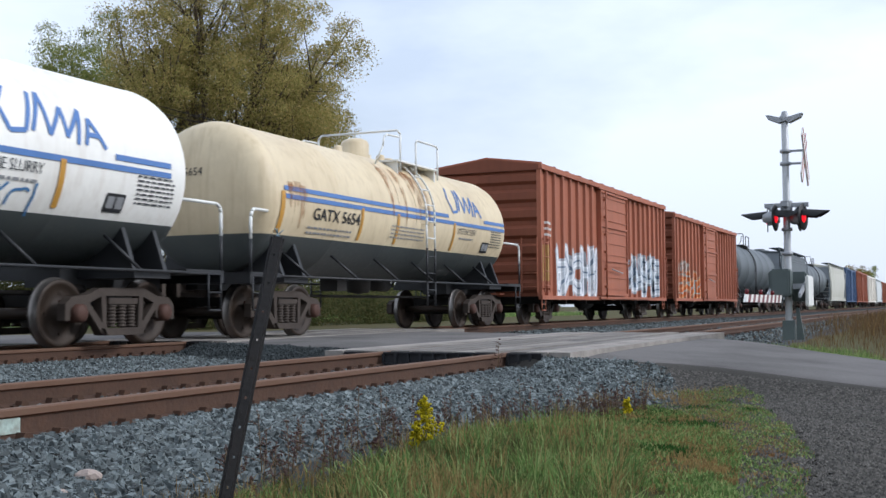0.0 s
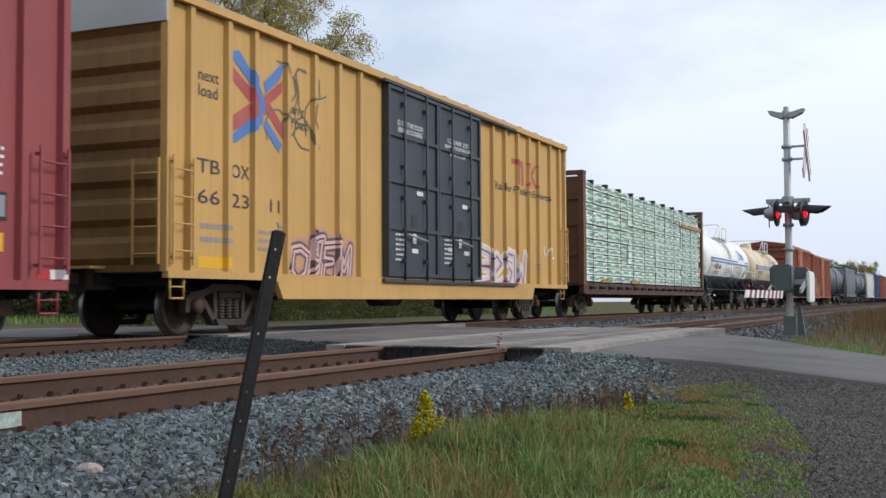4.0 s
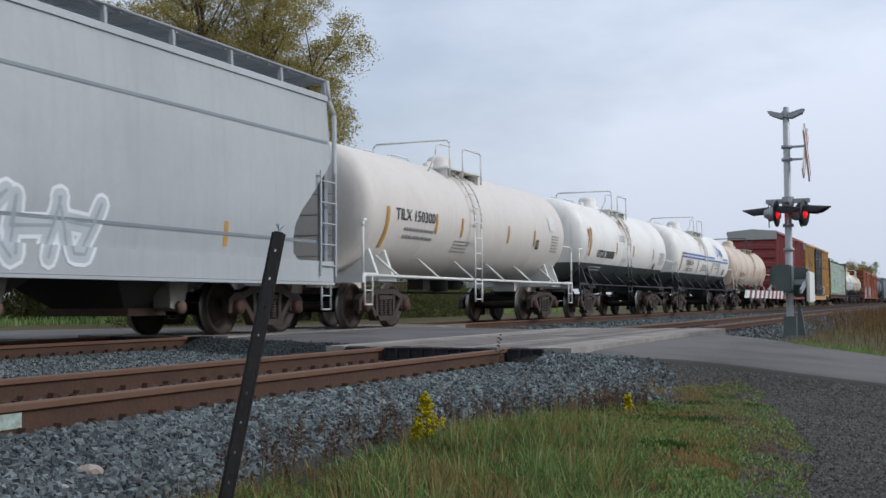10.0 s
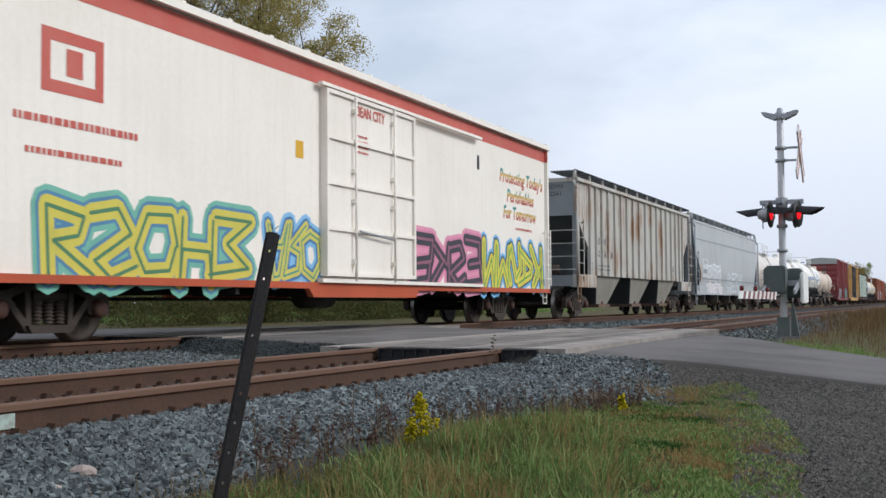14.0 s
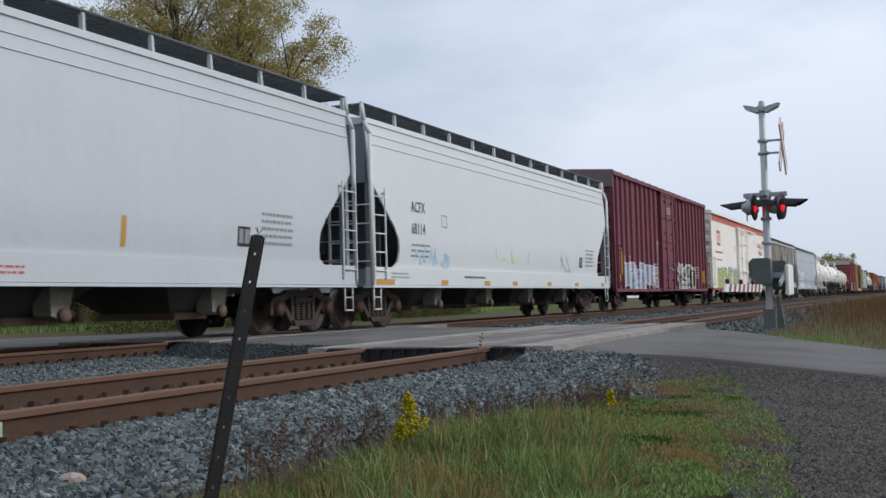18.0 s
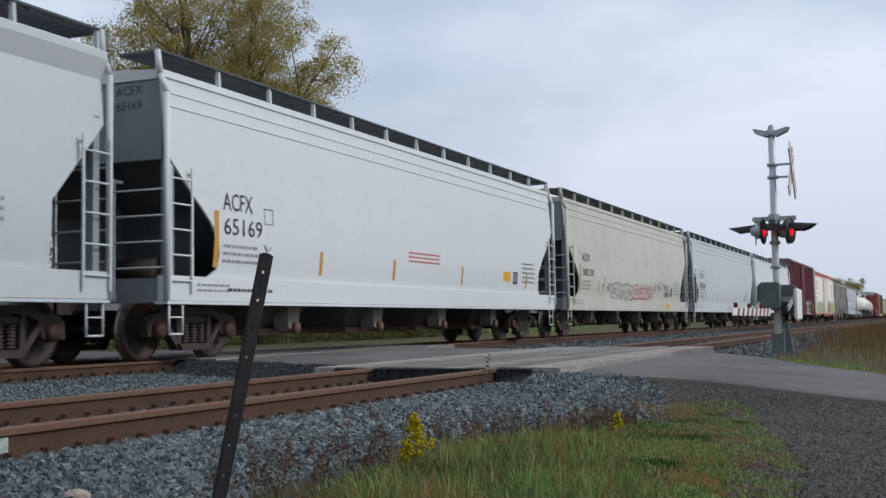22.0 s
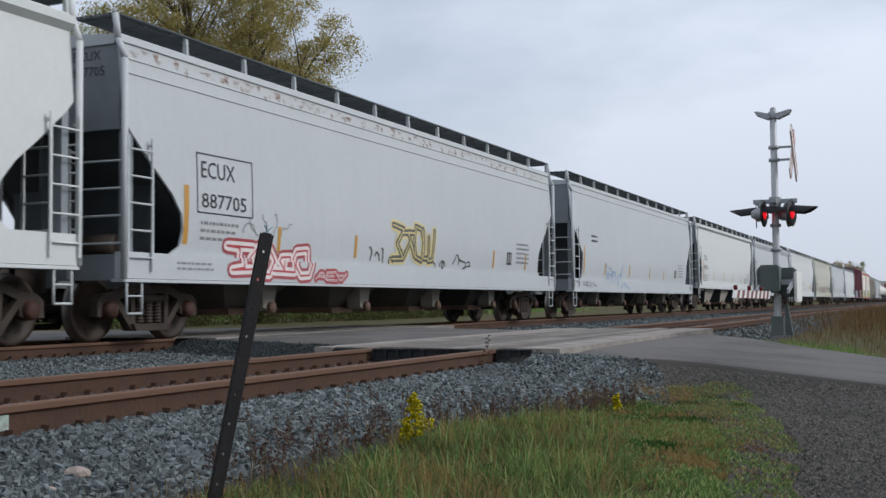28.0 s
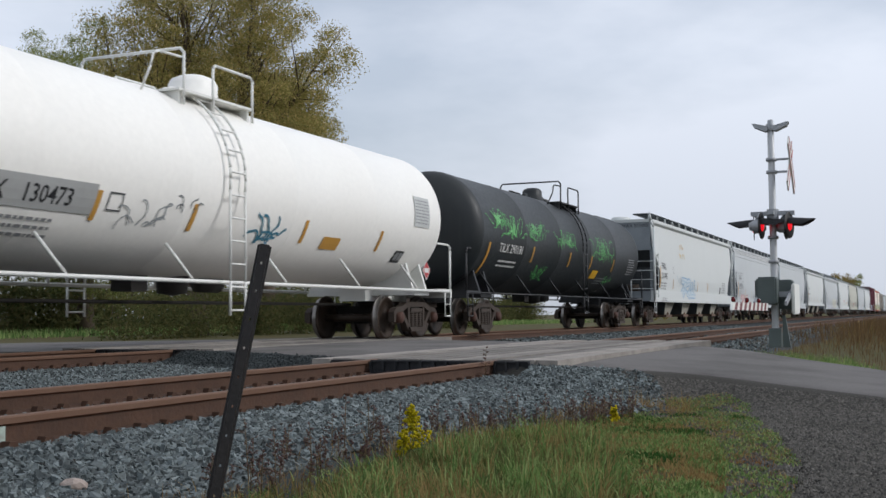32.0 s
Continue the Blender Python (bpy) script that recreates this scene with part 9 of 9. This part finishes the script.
car(-363.75, 20.37, hopper_car, hb=9.55, z_sill=1.02, sill_h=0.40, z_eave=4.16, z_top=4.48, body=M_HOPWHITE, truck_x=8.4, roof_lines=False, lip=0.14, bay_mat=mat("pale_dusty_bay", "9a968a"), label="white covered hopper with blue graffiti and rust stains", marks=("FPAX 201095",), extra=hop_side((("FPAX", -8.15, -7.32, 2.29, 2.57), ("201095", -8.21, -7.16, 1.92, 2.16)), ((-8.5, 1.52, 2.4, 0.12), (-5.95, 1.52, 1.94), (-3.15, 1.55, 1.95), (-0.4, 1.52, 1.93), (2.14, 1.54, 1.96)), 69, None, more_fp))


def black_side(ob, cx, cz, surf):
    s = Side(ob, cx, cz, surf, 70, -0.1)
    s.text("TILX 290181", -6.71, -4.95, 2.12, 2.34, M_LIGHTTEXT, 0.002)
    for k, (x0, x1, z0, z1) in enumerate(((-7.25, -6.5, 2.7, 3.2), (-6.39, -5.25, 2.5, 3.1), (-4.7, -3.1, 2.56, 3.12), (-2.0, 0.0, 2.45, 3.0), (1.75, 4.6, 2.2, 3.0), (-3.3, -2.4, 1.5, 1.87), (4.3, 5.2, 1.55, 1.8))):
        s.scrawl(80 + k, x0, x1, z0, z1, 12, "5cb060", 0.022)
        if k < 5:
            s.scrawl(180 + k, x0 + 0.25 * (x1 - x0), x1 - 0.25 * (x1 - x0), z0 + 0.1, z1 - 0.1, 14, "7cc47c", 0.014)
    s.tape(-7.5, 1.55, 2.32, 0.13)
    for x in (-4.05, -0.55, 1.85, 4.6):
        s.tape(x, 1.95, 2.38)
    s.rect(2.4, 3.1, 1.68, 1.94, M_SIGNYELLOW)
    s.print(-6.6, -5.2, 1.72, 1.95, 2, M_LIGHTTEXT)
    s.print(6.6, 7.5, 1.9, 2.5, 7, M_STENCIL)
    s.print(3.2, 4.4, 1.5, 1.75, 3, M_STENCIL)


car(-383.74, 18.90, tank_car, radius=1.5, zc=2.63, tank_len=16.0, paint_top=M_TANKBLACK, rail_mat=M_BLACKPAINT, through=False, truck_x=6.95, dome_x=0.85, dome_off=-0.7, head_mark="TILX 290181", text_mat=M_LIGHTTEXT, label="black tank car with green sprayed scribbles", extra=black_side)


def white_side(ob, cx, cz, surf):
    s = Side(ob, cx, cz, surf, 71)
    s.rect(-6.2, -3.55, 1.87, 2.27, mat("grey_number_patch", "a3a4a2", 0.55, 0, 0.2), "patch", "grey number panel")
    s.text("130473", -4.89, -4.05, 1.95, 2.17, M_BLACKPAINT, 0.003, 0.006)
    s.text("TILX", -5.85, -5.15, 1.95, 2.17, M_BLACKPAINT, 0.003, 0.006)
    for x in (-3.55, -1.38, 1.95, 4.95):
        s.tape(x, 1.8, 2.2)
    s.rect(2.75, 3.4, 1.74, 1.96, M_YELLOWPAINT)
    s.print(6.47, 7.15, 2.45, 3.0, 8)
    s.block(5.95, 6.35, 1.62, 1.86)
    s.rect(6.42, 7.2, 2.4, 3.05, spray("bcbebc"), "data_panel", "pale grey data panel", 0.001)
    for o, m, lift in (([(7.1, 1.26), (7.32, 1.48), (7.1, 1.70), (6.88, 1.48)], M_LIGHTTEXT, 0.0), ([(7.1, 1.29), (7.29, 1.48), (7.1, 1.67), (6.91, 1.48)], M_REDPAINT, 0.004), ([(6.98, 1.43), (7.22, 1.43), (7.22, 1.53), (6.98, 1.53)], M_LIGHTTEXT, 0.008)):
        part("hazard_placard", conform(polys([o]), [], [], lambda x, z, lift=lift: -1.46 - lift), m, ob, "red and white diamond placard")
    s.scrawl(91, 0.55, 1.2, 1.7, 2.2, 7, "3a7488", 0.04)
    s.scrawl(92, -2.75, -2.1, 1.72, 2.15, 7, "8f9496", 0.02)
    s.scrawl(93, -1.9, -1.2, 2.05, 2.3, 4, "6a6e70", 0.02)
    s.framed(-3.3, -3.0, 1.95, 2.2, 0.02)
    s.print(-5.2, -4.1, 1.5, 1.8, 3)


car(-402.30, 18.08, tank_car, radius=1.5, zc=2.65, tank_len=15.4, paint_top=M_TANKBRIGHT, truck_x=7.37, dome_x=-0.2, dome_off=0.75, dome_r=0.42, frame_mat=M_WHITEPAINT, label="bright white tank car with white side rails and ladder", extra=white_side)


# the train's speed is nearly steady; its gain or loss on a steady run, in metres, second by second
RUN = (412.7, 2.4)
GAIN = [0.0, 0.32, 0.6, 0.68, 0.63, 0.77, 1.13, 1.72, 2.34, 2.76, 3.13, 3.39, 3.58, 3.74, 3.82, 3.72, 3.44, 3.08, 2.78, 2.67, 2.64, 2.63, 2.66, 2.68, 2.67, 2.68, 2.68, 2.66, 2.63, 2.59, 2.57, 2.62, 2.77]


# ---- motion ----
def run(t):
    """How far the train has gone at t seconds."""
    q = t / 32.0
    return RUN[0] * q + RUN[1] * q ** 2 + float(np.interp(t, range(33), GAIN))


def motions():
    """The train rolls along its track; every wheelset turns with it."""
    times = [1.0 * k for k in range(33)]
    for ob, x in CARS:
        walk(ob, [(t, pose(x + run(t), 11.55, 0)) for t in times])
    first = WHEELSETS[0]
    n = 32 * 30
    walk(first, [(32.0 * k / n, Matrix.Rotation(run(32.0 * k / n) / WHEEL_R, 4, "Y")) for k in range(n + 1)])
    for w in WHEELSETS[1:]:
        w.rotation_mode = "QUATERNION"
        keys = w.animation_data_create()
        keys.action = first.animation_data.action
        keys.action_slot = first.animation_data.action_slot


motions()
